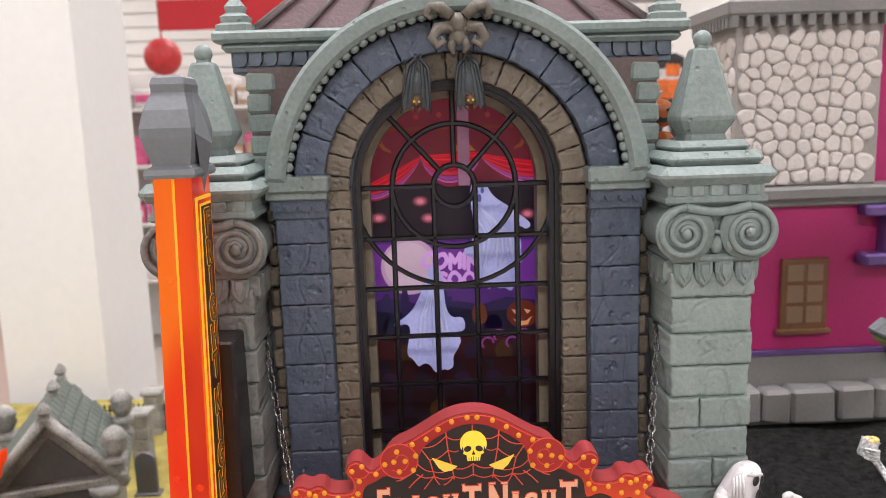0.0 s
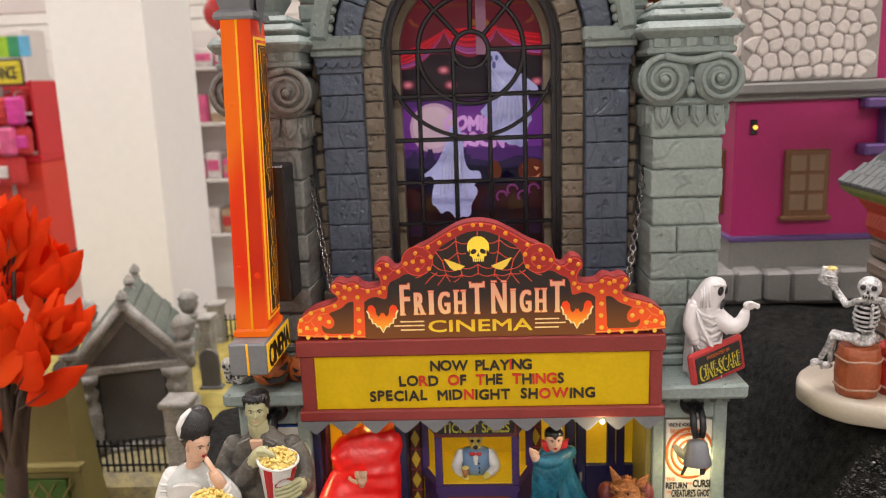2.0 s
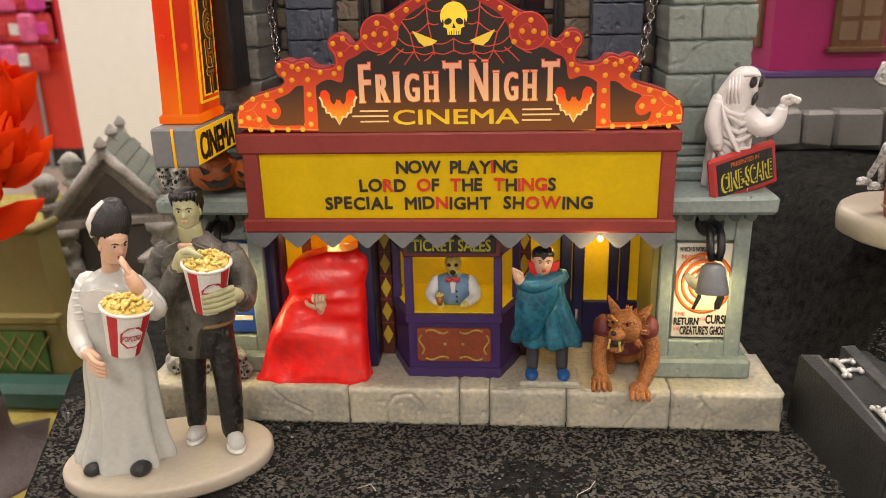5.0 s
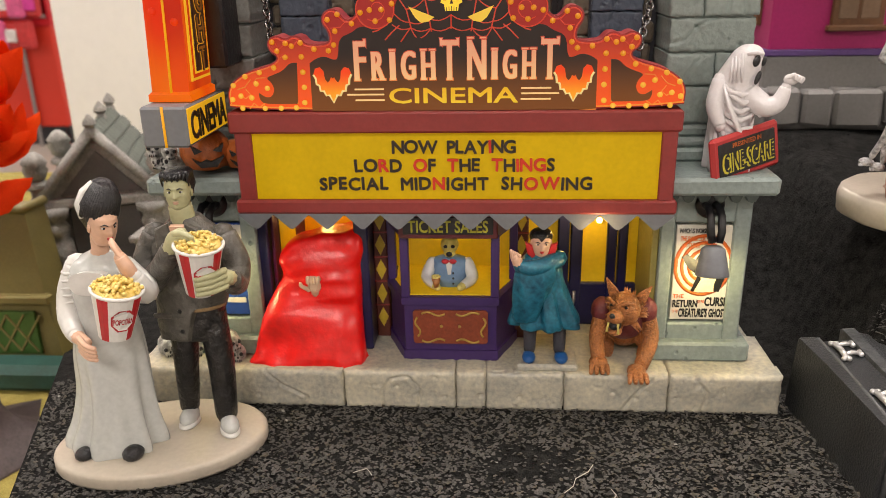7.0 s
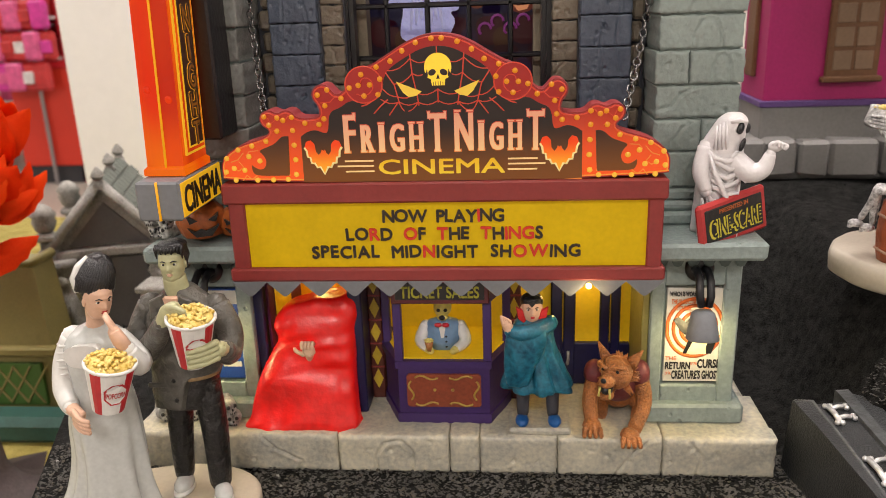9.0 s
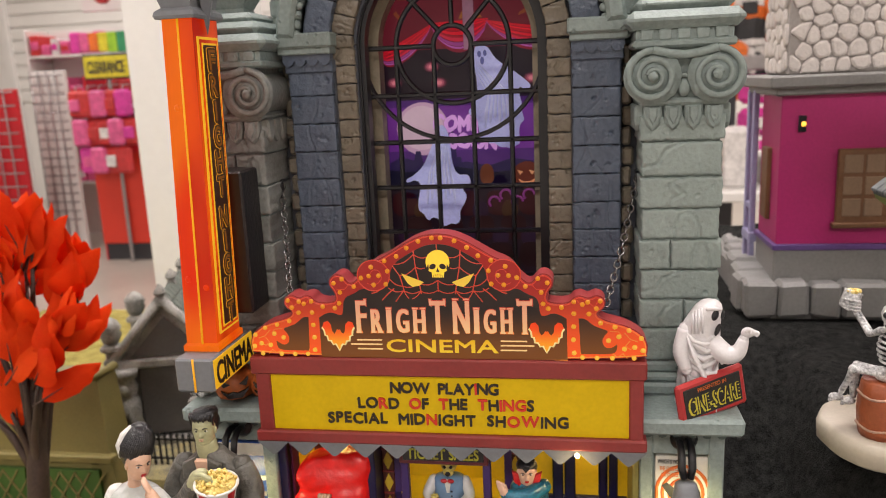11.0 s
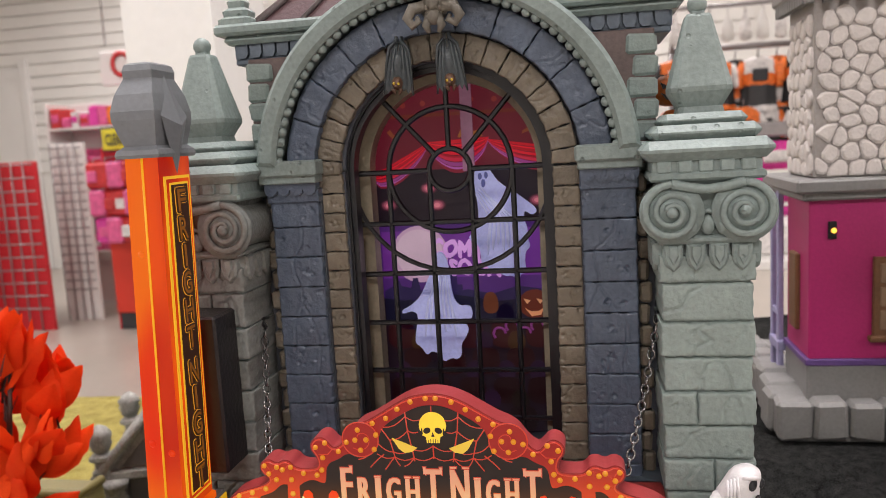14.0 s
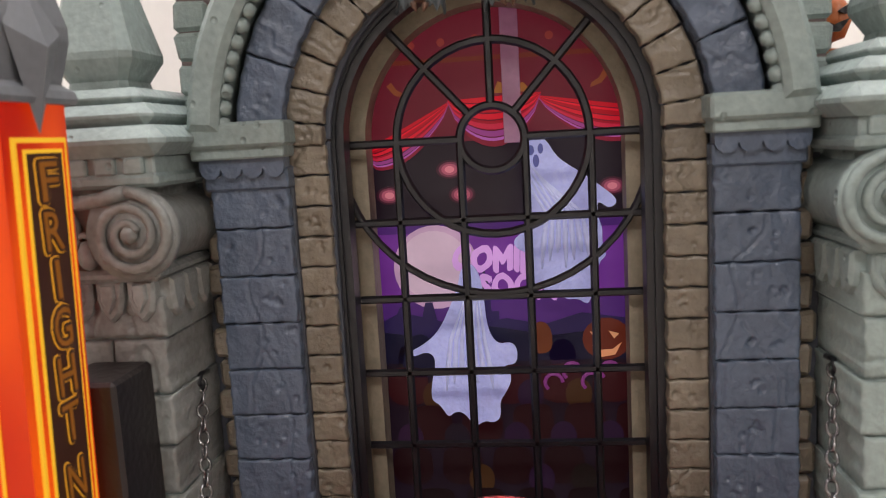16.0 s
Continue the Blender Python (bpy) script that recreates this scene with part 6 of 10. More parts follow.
def swag(x0, z0, x1, z1, sag0, sag1, low, layer):
    """A draped curtain between two points: bands of folds, redder above and violet along the hem."""
    tones = ((196, 14, 34), (226, 26, 46), (176, 12, 30), (214, 24, 44), (158, 14, 34), (196, 34, 62), (150, 62, 128), (176, 92, 168), (128, 20, 44))
    n = len(tones)
    for k, tone in enumerate(tones):
        rows = []
        for e in (k / n, (k + 1) / n):
            e = e + 0.03 * math.sin(k * 2.1)
            rows.append([(x0 + (x1 - x0) * i / 14, z0 + (z1 - z0) * i / 14 - low * e * math.sin(math.pi * i / 14) ** 0.6 - (sag0 * (1 - i / 14) + sag1 * i / 14) * e) for i in range(15)])
        patch("swag_fold", rows[0] + rows[1][::-1], layer + 0.1 * k, *tone, 1.4)


swag(-34.5, 213.5, -12.5, 224.6, 4.5, 0.5, 6.5, 3)
swag(10.6, 224.8, 34.0, 221.0, 0.5, 8.0, 5.0, 3)
swag(-13.0, 224.8, 11.4, 225.6, 0.4, 0.4, 13.0, 4.5)
for x, z in ((-13.4, 206.8), (11.6, 207.2), (-10.4, 200), (-30, 200.6), (29, 200.4)):
    for q, (k, tone) in enumerate(((1.25, (70, 26, 42)), (1.0, (128, 56, 76)), (0.75, (190, 92, 112)), (0.45, (236, 140, 150)))):
        patch("wall_light", ell(x, z, 2.9 * k, 2.0 * k), 3 + q * 0.2, *tone)
s, w = text_shape("COMING", 6.4, 0.075, 0.05)
s.v = [(p[0] * 29 / w, p[1], p[2] + 0.5 * math.sin(p[0] * 0.8)) for p in s.v]
part("lettering", moved(s, at(0.5, PY - 0.9, 182.4, 0, 3, 0)), lit("print_pink", 222, 165, 228, 0.9), art)
s, w = text_shape("SOON", 6.0, 0.075, 0.05)
s.v = [(p[0] * 21 / w, p[1], p[2] + 0.4 * math.sin(p[0] * 0.9)) for p in s.v]
part("lettering", moved(s, at(3.4, PY - 0.9, 174.8, 0, 3, 0)), MAT["print_pink"], art)
# audience and seats
rng = random.Random(5)
for row, z in enumerate((150, 139, 127, 115)):
    for k in range(5):
        x = -28 + k * 14 + (row % 2) * 6
        patch("seat_back", rounded([(x - 5.6, z - 8), (x + 5.6, z - 8), (x + 5.6, z + 1), (x + 3.6, z + 3), (x - 3.6, z + 3), (x - 5.6, z + 1)], 2), 8 + row * 2, *((54, 9, 14), (40, 7, 11), (30, 5, 9), (22, 4, 7))[row])
        if rng.random() < 0.75:
            c = rng.choice(((26, 16, 28), (40, 18, 44), (28, 18, 14), (66, 40, 16), (46, 20, 46)))
            patch("round_head", ell(x + rng.uniform(-2, 2), z + 5.5, 3.6, 4.4), 7 + row * 2, *c)
patch("tall_shape", rounded([(-30, 150), (-28, 160), (-24, 163), (-20, 160), (-18, 150)], 2), 8, 20, 18, 46)
patch("orange_shape", rounded([(6, 156), (6, 163), (9, 165.4), (12, 163), (12, 156)], 2), 8, 112, 56, 28)
patch("pumpkin", ell(26.4, 159.6, 6.4, 5.8), 8, 104, 40, 22)
for dx in (-2.6, 2.4):
    patch("pumpkin_eye", [(26 + dx - 1.4, 161.8), (26 + dx + 1.4, 161), (26 + dx, 159.6)], 9, 238, 170, 120)
patch("pumpkin_mouth", [(22.4, 158), (25, 156.6), (28, 156.8), (30.4, 158.6), (28.6, 155.2), (25, 154.6)], 9, 238, 160, 110)
for k in range(4):
    part("curl", Shape().tube([(12 + k * 5 + 2.4 * math.cos(q), PY - 1.6, 148 + (k % 2) * 3 + 2.4 * math.sin(q)) for q in [i * 0.5 for i in range(9)]], 0.5, 4), lit("print_violet", 120, 52, 110, 1.0), art)

# two ghost cut-outs that hang before the print
# Light on and through the cut-outs is put into their emission.
GHOST = M("frosted_ghost_glow_print", (0.46, 0.49, 0.72), 0.35, glow=lin(150, 156, 228), power=0.34, var=0.16, s1=130, bump=0.3, depth=0.002)


GHOST_FOLD = M("pale_ghost_fold_glow_print", (0.54, 0.57, 0.76), 0.35, glow=lin(176, 182, 232), power=0.3, bump=0.1)


def ghost_cutout(pts, name="ghost_cutout"):
    s = Shape().prism(rounded(pts, 2), 75, 75.8)
    ob = part(name, s, GHOST, win, "hanging translucent ghost cut-out")
    cx, cz = sum(p[0] for p in pts) / len(pts), (max(p[1] for p in pts) + min(p[1] for p in pts)) / 2
    top = max(pts, key=lambda p: p[1])
    for k in range(7):
        f = (k - 3) / 3
        part("fold", Shape().tube([(top[0] + f * 2.0, 75.0, top[1] - 7 - abs(k - 3)), (cx + f * 4.4, 74.9, cz + 2), (cx + f * 5.6, 74.9, cz - 6), (cx + f * 6.2, 75.0, cz - 12 + k % 3 * 2)], [0.15, 0.5, 0.75, 0.2], 6, flat=0.5), GHOST_FOLD, ob)


G1 = [(6.3, 213.6), (8, 214.4), (10.4, 214.2), (12.2, 213.2), (14.4, 209.2), (17.6, 206.6), (20.6, 204.8), (25.2, 201.2), (28.6, 198.4), (29.2, 196.6), (27.2, 195.4), (25.6, 196.6), (24.2, 197.2), (24.4, 193.4), (25.4, 190.4), (25.2, 186.6), (26.4, 183.4), (24.4, 182.0), (23.8, 178.4), (24.4, 173.6), (22.2, 173.0), (21.2, 170.8), (18.6, 172.6), (16, 172.2),
      (13.4, 174.4), (11, 174.0), (9.2, 176.6), (7.4, 176.2), (7.0, 181.4), (6.6, 184.6), (3.4, 186.2), (2.8, 188.2), (4.8, 189.8), (6.6, 192.4), (7.0, 197.4), (6.6, 202.6), (5.8, 208.2)]
ghost_cutout(G1)
for ex, ez, rx, rz in ((8.2, 210.9, 0.8, 1.3), (10.6, 211.2, 0.7, 1.3), (9.4, 208.2, 0.8, 1.6)):
    part("ghost_face", Shape().prism(ell(ex, ez, rx, rz, 12), 74.8, 75.1), lit("print_blue_shade", 84, 88, 150, 0.8), win)
G2 = ((313, 465), (290, 480), (285, 510), (262, 560), (235, 610), (200, 640), (165, 655), (170, 668), (205, 655), (225, 672), (210, 730), (208, 765), (228, 775), (245, 805), (262, 790), (285, 795), (305, 828), (330, 812), (350, 818))
G2 += ((368, 805), (365, 770), (385, 745), (398, 715), (375, 690), (408, 688), (412, 660), (400, 640), (365, 645), (345, 610), (340, 540), (333, 490))
ghost_cutout([(-8.6 + (a - 313) * 0.115, 183 - (b - 465) * 0.123) for a, b in G2])
# Flat upright strip with a faint plum glow of its own.
part("hanging_rod", Shape().box(1.6, 6.2, 77, 77.5, 213, 252, 0.1), M("plum_glow_strip", (0.35, 0.2, 0.3), 0.2, glow=lin(120, 60, 90), power=0.35, bump=0), win)

# ---- ground of the display ----
FELT = M("black_gravel_felt", (0.005, 0.005, 0.0055), 0.9, spec=0.08, var=0.7, s1=260, s2=1500, bump=1.0, pits=700, depth=0.0025, tint=(0.020, 0.020, 0.019))
FLOCK = M("yellow_grass_flock", (0.42, 0.31, 0.04), 0.9, var=0.35, s1=50, s2=1200, bump=1.0, depth=0.003, tint=(0.50, 0.42, 0.12))


def left_edge(y):
    if y < 40:
        return -150 - (y + 4) * 0.35
    return -165.4 + 3.0 * math.sin(y * 0.03) + 105 * max(0.0, min(1.0, (y - 186) / 40))



def bump_at(x, y):
    """Height of the black cloth: flat before the cinema, heaped up behind and beside it."""
    def sm(a, b, v):
        f = max(0.0, min(1.0, (v - a) / (b - a)))
        return f * f * (3 - 2 * f)
    h = 60 * sm(60, 175, y) * sm(60, 125, x)
    h = max(h, 56 * sm(128, 160, x + max(0, 20 - y) * 0.5) * sm(-20, 20, y))
    h += 9 * noise.noise(Vector((x * 0.02, y * 0.02, 0))) * sm(112, 135, x)
    if 118 < x < 420 and y > 170:
        h = min(h, 59)
    return h


xs, ys_ = 96, 84
v, f = [], []
for j in range(ys_ + 1):
    y = -70 + 560 * (j / ys_) ** 1.15
    for i in range(xs + 1):
        x0 = left_edge(y)
        x = x0 + (430 - x0) * (i / xs)
        v.append((x, y, bump_at(x, y) + 0.5 * noise.noise(Vector((x * 0.11, y * 0.11, 3)))))
for j in range(ys_):
    for i in range(xs):
        a = j * (xs + 1) + i
        f.append((a, a + 1, a + xs + 2, a + xs + 1))
g = Shape().add(v, f, 0, True)
# skirt down the sides
k = len(v)
rim = [j * (xs + 1) for j in range(ys_, -1, -1)] + list(range(1, xs + 1))
low = []
for q in rim:
    x, y, z = v[q]
    low += [(x - 5, y - 2, -12), (x + 4, y + 2, -30), (x + 6, y + 2, -122)]
g.add(low, [], 0)
for a in range(len(rim) - 1):
    prev, nxt = [rim[a], *[k + a * 3 + q for q in range(3)]], [rim[a + 1], *[k + (a + 1) * 3 + q for q in range(3)]]
    for q in range(3):
        g.f.append([prev[q], nxt[q], nxt[q + 1], prev[q + 1]])
        g.m.append(0)
        g.s.append(True)
solo("ground", g, FELT, "black gravelly felt over the display", "ground", (0, 0, 0), kind="structure")
# crumbled flakes that cover the felt, and the worn round patch among them
rng = random.Random(21)
flakes = Shape()
PATCH = (25, -32, 17, 11)
for q in range(28500):
    if q < 27000:
        x, y = rng.uniform(-165, 190), rng.uniform(-68, 14)
    else:
        x, y = rng.uniform(96, 270), rng.uniform(14, 180)
    if x < left_edge(y) + 1 or (-112 < x < 108 and y > 1) or (-120 < x < -70 and -46 < y < -8):
        continue
    worn = ((x - PATCH[0]) / PATCH[2]) ** 2 + ((y - PATCH[1]) / PATCH[3]) ** 2 < rng.uniform(0.7, 1.15)
    if worn and rng.random() < 0.8:
        continue
    r = rng.uniform(0.5, 1.0) if worn else rng.choice((rng.uniform(0.35, 0.7), rng.uniform(0.6, 1.1)))
    z = bump_at(x, y) + 0.25 + rng.uniform(0, 0.9)
    a0, tx, ty = rng.uniform(0, 6.28), rng.gauss(0, 0.33), rng.gauss(0, 0.33)
    pts = []
    for i in range(5):
        a = a0 + i * 1.2566 + rng.uniform(-0.3, 0.3)
        d = r * rng.uniform(0.55, 1.1)
        px, py = d * math.cos(a), d * math.sin(a) * 0.8
        pts.append((x + px, y + py, z + px * tx + py * ty))
    pts.append((x, y, z + 0.22 * r))
    flakes.add(pts, [(i, (i + 1) % 5, 5) for i in range(5)], 3 if q >= 27000 else 2 if q % 700 == 0 else (1 if q % 7 == 0 else 0))
FLAKE = M("dark_felt_flake", (0.030, 0.030, 0.029), 0.6, var=0.4, s1=90, s2=1800, bump=0.5, spec=0.3, tint=(0.088, 0.085, 0.078))
solo("felt_flake", flakes, [FLAKE, M("brown_felt_flake", (0.060, 0.052, 0.036), 0.5, var=0.4), M("sparkling_grit", (0.30, 0.30, 0.28), 0.25, var=0.5), M("black_felt_flake", (0.010, 0.010, 0.010), 0.75, var=0.6, spec=0.15)], "crumbled black and grey flakes on the felt", "gravel", (0, 0, 0), kind="stuff")
for k, pts in enumerate(([(34, -47, 1.6), (37, -44, 1.9), (38, -40, 1.7), (42, -37, 2.0), (44, -33, 1.8)], [(47, -52, 1.8), (49, -48, 2.2), (48, -45, 1.9)], [(-30, -40, 1.8), (-26, -38, 2.0), (-24, -41, 1.8)])):
    solo("lint_thread", Shape().tube(pts, 0.13, 5), M("pale_lint", (0.45, 0.43, 0.38), 0.8), "pale lint thread on the felt", "thread", pts[0])

v, f = [], []
for j in range(41):
    for i in range(41):
        x, y = -760 + 760 * i / 40, -70 + 860 * j / 40
        v.append((x, y, -119 + 2.5 * noise.noise(Vector((x * 0.02, y * 0.02, 0)))))
for j in range(40):
    for i in range(40):
        a = j * 41 + i
        f.append((a, a + 1, a + 42, a + 41))
solo("lawn", Shape().add(v, f, 0, True).box(-760, 0, -70, 790, -170, -126, 2), FLOCK, "yellow-green flocked grass mat", "ground", (-380, 360, -122), kind="structure")

# ---- figures at the entrance ----
SKIN = M("flesh_paint", (0.64, 0.40, 0.28), 0.4, var=0.1, bump=0.1)
GREEN_SKIN = M("pale_green_paint", (0.43, 0.43, 0.25), 0.4, var=0.15, bump=0.1)
HAIR = M("glossy_black_paint", (0.012, 0.012, 0.014), 0.3, var=0.3, s2=900, bump=0.5)
WHITE = M("white_resin", (0.66, 0.66, 0.63), 0.28, var=0.1, s2=400, bump=0.12)
GOWN = M("pale_grey_gown_paint", (0.50, 0.52, 0.50), 0.24, var=0.10, s1=60, bump=0.08)
COAT = M("dark_grey_coat_paint", (0.10, 0.095, 0.082), 0.36, var=0.45, s1=120, s2=330, bump=0.9, depth=0.0014)
TROUSER = M("black_trouser_paint", (0.008, 0.0075, 0.0075), 0.3, var=0.4, s1=150, s2=320, bump=1.0, depth=0.0016)
CUP_RED = M("cup_red_paint", (0.45, 0.015, 0.02), 0.35, bump=0.05)
CORN = M("popcorn_yellow", (0.70, 0.46, 0.07), 0.45, var=0.2, s1=300, bump=0.12, tint=(0.76, 0.62, 0.24))
BEIGE = M("beige_resin_base", (0.47, 0.42, 0.34), 0.4, var=0.08, bump=0.1)


def cup(s, c, turn, r=6.2, h=17, mi=(0, 1, 2, 3)):
    """A popcorn bucket: white, red stripes, a badge, heaped corn."""
    m = pose(*c, *turn)
    n = 24
    prof = [(r * 0.64, 0), (r, h)]
    verts = []
    for q, z in prof:
        for i in range(n):
            a = 2 * math.pi * i / n
            verts.append(m @ Vector((q * math.cos(a), q * math.sin(a), z)))
    for i in range(n):
        j = (i + 1) % n
        s.add([verts[i], verts[j], verts[n + j], verts[n + i]], [(0, 1, 2, 3)], mi[1] if i % 6 in (3, 4) else mi[0])
    s.tube([m @ Vector((r * math.cos(2 * math.pi * i / n), r * math.sin(2 * math.pi * i / n), h)) for i in range(n)], 0.55, 6, mi[0], closed=True)
    rg = random.Random(int(c[0] * 7))
    for q in range(90):
        a, d = rg.uniform(0, 6.3), math.sqrt(rg.random()) * 0.95 * r
        p = m @ Vector((d * math.cos(a), d * math.sin(a), h + 2.4 * (1 - (d / r) ** 2) + rg.uniform(-0.3, 0.7)))
        s.ball(tuple(p), (rg.uniform(0.5, 0.95), rg.uniform(0.5, 0.95), rg.uniform(0.45, 0.8)), 5, mi[2])
    s.lathe([(r * 0.96, h - 1.2), (r * 0.9, h + 0.6), (r * 0.5, h + 1.6), (0.3, h + 2.0)], (0, 0, 0), 16, mi[2], move=m)
    rr = r * 0.88
    badge = []
    for q in range(8):
        a = 2 * math.pi * (q + 0.5) / 8
        badge.append((3.7 * math.cos(a), 3.9 * math.sin(a)))
    for dx, size, layer in ((0, 1.0, mi[1]), (0, 0.84, mi[0])):
        pts = []
        for bx, bz in badge:
            w = -math.pi / 2 + 0.42 + bx * size / rr
            rad = r * (0.64 + 0.36 * (h * 0.5 + bz * size) / h) + 0.25 + (0.12 if layer == mi[0] else 0)
            pts.append(m @ Vector((rad * math.cos(w), rad * math.sin(w), h * 0.5 + bz * size)))
        s.add(pts, [tuple(range(8))], layer)
    t, w0 = text_shape("POPCORN", 1.9, 0.03, 0.05)
    out = []
    for x, y, z in t.v:
        bx = x * 5.6 / w0
        w = -math.pi / 2 + 0.42 + bx / rr
        rad = r * (0.64 + 0.36 * (h * 0.5 + z) / h) + 0.5
        out.append(m @ Vector((rad * math.cos(w), rad * math.sin(w), h * 0.5 + z)))
    s.add(out, t.f, mi[1])


def limb(s, pts, rs, mi, n=10):
    """A smooth limb through a few points."""
    P = [Vector(p) for p in pts]
    out, rad = [], []
    for i in range(len(P) - 1):
        a, b, c, d = P[max(0, i - 1)], P[i], P[i + 1], P[min(len(P) - 1, i + 2)]
        for q in range(5):
            t = q / 5
            out.append(0.5 * ((2 * b) + (c - a) * t + (2 * a - 5 * b + 4 * c - d) * t * t + (3 * b - a - 3 * c + d) * t ** 3))
            rad.append(rs[i] + (rs[i + 1] - rs[i]) * t)
    out.append(P[-1])
    rad.append(rs[-1])
    s.tube(out, rad, n, mi)
    s.ball(tuple(P[0]), rs[0], 8, mi)
    s.ball(tuple(P[-1]), rs[-1], 8, mi)


def skin(s, rings, mi, n=32, sub=4, wave=None):
    """A smooth body through oval rings: x, y, z of the middle and the two half widths; wave(angle, z) scales them."""
    R = [np.array(q, float) for q in rings]
    rows = []
    for i in range(len(R) - 1):
        a, b, c, d = R[max(0, i - 1)], R[i], R[i + 1], R[min(len(R) - 1, i + 2)]
        for q in range(sub):
            t = q / sub
            rows.append(0.5 * ((2 * b) + (c - a) * t + (2 * a - 5 * b + 4 * c - d) * t * t + (3 * b - a - 3 * c + d) * t ** 3))
    rows.append(R[-1])
    v, f = [], []
    for x, y, z, rx, ry in rows:
        for i in range(n):
            a = 2 * math.pi * i / n
            k = wave(a, z) if wave else 1.0
            v.append((x + max(rx, 0.05) * k * math.cos(a), y + max(ry, 0.05) * k * math.sin(a), z))
    for q in range(len(rows) - 1):
        for i in range(n):
            j = (i + 1) % n
            f.append((q * n + i, q * n + j, q * n + n + j, q * n + n + i))
    f += [tuple(range(n))[::-1], tuple((len(rows) - 1) * n + i for i in range(n))]
    s.add(v, f, mi, True)


HEAD = ((-1.2, 0.22, 0.2), (-1.08, 0.5, 0.46), (-0.85, 0.66, 0.66), (-0.5, 0.77, 0.8), (-0.1, 0.84, 0.92), (0.3, 0.88, 0.98), (0.65, 0.84, 0.96), (0.95, 0.62, 0.74), (1.12, 0.3, 0.36), (1.16, 0.05, 0.05))


def face(s, c, r, mi, dark, light, turn=0.0, lip=None, nod=0.0):
    """A modelled head that looks towards -y, turned by turn degrees: brow, sockets, nose, lips, chin, ears, painted eyes."""
    m = pose(*c, nod, 0, turn)

    def bell(v, mid, w):
        return math.exp(-((v - mid) / w) ** 2)

    def point(q, zz, out=0.0):
        k = max(i for i in range(len(HEAD) - 1) if HEAD[i][0] <= zz + 1e-9)
        t = (zz - HEAD[k][0]) / (HEAD[k + 1][0] - HEAD[k][0])
        w, d = HEAD[k][1] + (HEAD[k + 1][1] - HEAD[k][1]) * t, HEAD[k][2] + (HEAD[k + 1][2] - HEAD[k][2]) * t
        nose = max(0.0, min(1.0, (0.3 - zz) / 0.5)) if zz > -0.24 else max(0.0, 1 - (-0.24 - zz) / 0.1)
        add = 0.30 * bell(q, 0, 0.17) * nose + 0.06 * bell(zz, 0.36, 0.1) * bell(q, 0, 0.8) - 0.09 * bell(abs(q), 0.42, 0.2) * bell(zz, 0.17, 0.12)
        add += 0.09 * bell(q, 0, 0.3) * (bell(zz, -0.47, 0.06) + bell(zz, -0.62, 0.06)) + 0.12 * bell(q, 0, 0.35) * bell(zz, -0.96, 0.16) + 0.05 * bell(abs(q), 0.75, 0.3) * bell(zz, -0.15, 0.25)
        return Vector((r * w * math.sin(q), -r * (d * math.cos(q) + (add + out if math.cos(q) > 0 else 0)) - r * 0.1 * max(0.0, -zz), r * zz))
    n, rows = 44, 40
    v, f = [], []
    for j in range(rows + 1):
        zz = -1.2 + 2.36 * j / rows
        v += [m @ point(-math.pi + 2 * math.pi * i / n, min(zz, 1.1599)) for i in range(n)]
    for j in range(rows):
        for i in range(n):
            k = (i + 1) % n
            f.append((j * n + i, j * n + k, j * n + n + k, j * n + n + i))
    f += [tuple(range(n))[::-1], tuple(rows * n + i for i in range(n))]
    s.add(v, f, mi, True)
    for sx in (-1, 1):
        s.ball((sx * r * 0.88, r * 0.05, -r * 0.05), (r * 0.1, r * 0.2, r * 0.27), 8, mi, move=m)
        p = point(sx * 0.42, 0.15, 0.0)
        s.ball(tuple(p), (r * 0.17, r * 0.06, r * 0.075), 8, light, move=m)
        s.ball((p.x, p.y - r * 0.045, p.z), (r * 0.085, r * 0.035, r * 0.08), 8, dark, move=m)
        s.tube([point(sx * 0.2, 0.33, 0.02), point(sx * 0.42, 0.40, 0.02), point(sx * 0.68, 0.33, 0.02)], [r * 0.035, r * 0.05, r * 0.02], 5, dark, move=m)
    for zz in (-0.49, -0.6):
        s.tube([point(q, zz + abs(q) * 0.12, 0.015) for q in (-0.26, -0.1, 0, 0.1, 0.26)], [r * 0.02, r * 0.055, r * 0.06, r * 0.055, r * 0.02], 5, lip if lip is not None else mi, move=m)


# materials of the couple: 0 white 1 red 2 corn 3 skin 4 green 5 hair 6 gown 7 coat 8 trousers 9 base
s = Shape()
v = []
BX, BY = -95, -27
ell_pts = [(33.5 * math.cos(2 * math.pi * i / 40), 22.5 * math.sin(2 * math.pi * i / 40)) for i in range(40)]
turn = math.radians(16)
rows = []
for sc, z in ((0.985, 0.2), (1.0, 1.2), (1.0, 4.0), (0.985, 4.9), (0.95, 5.3)):
    rows += [(BX + x * sc * math.cos(turn) - y * sc * math.sin(turn), BY + x * sc * math.sin(turn) + y * sc * math.cos(turn), z) for x, y in ell_pts]
s.add(rows, [tuple(range(40))[::-1], tuple(160 + i for i in range(40))] + [(q * 40 + i, q * 40 + (i + 1) % 40, q * 40 + 40 + (i + 1) % 40, q * 40 + 40 + i) for q in range(4) for i in range(40)], 9, True)
# the woman in the long gown


def folds(a, z):
    f = max(0.0, min(1.0, (48 - z) / 30))
    return 1 + f * (0.075 * math.sin(7 * a + 0.05 * z + 0.9 * math.sin(2 * a + 1)) + 0.06 * math.sin(11 * a + 1 + 0.03 * z)) + 0.008 * math.sin(14 * a + 0.25 * z)


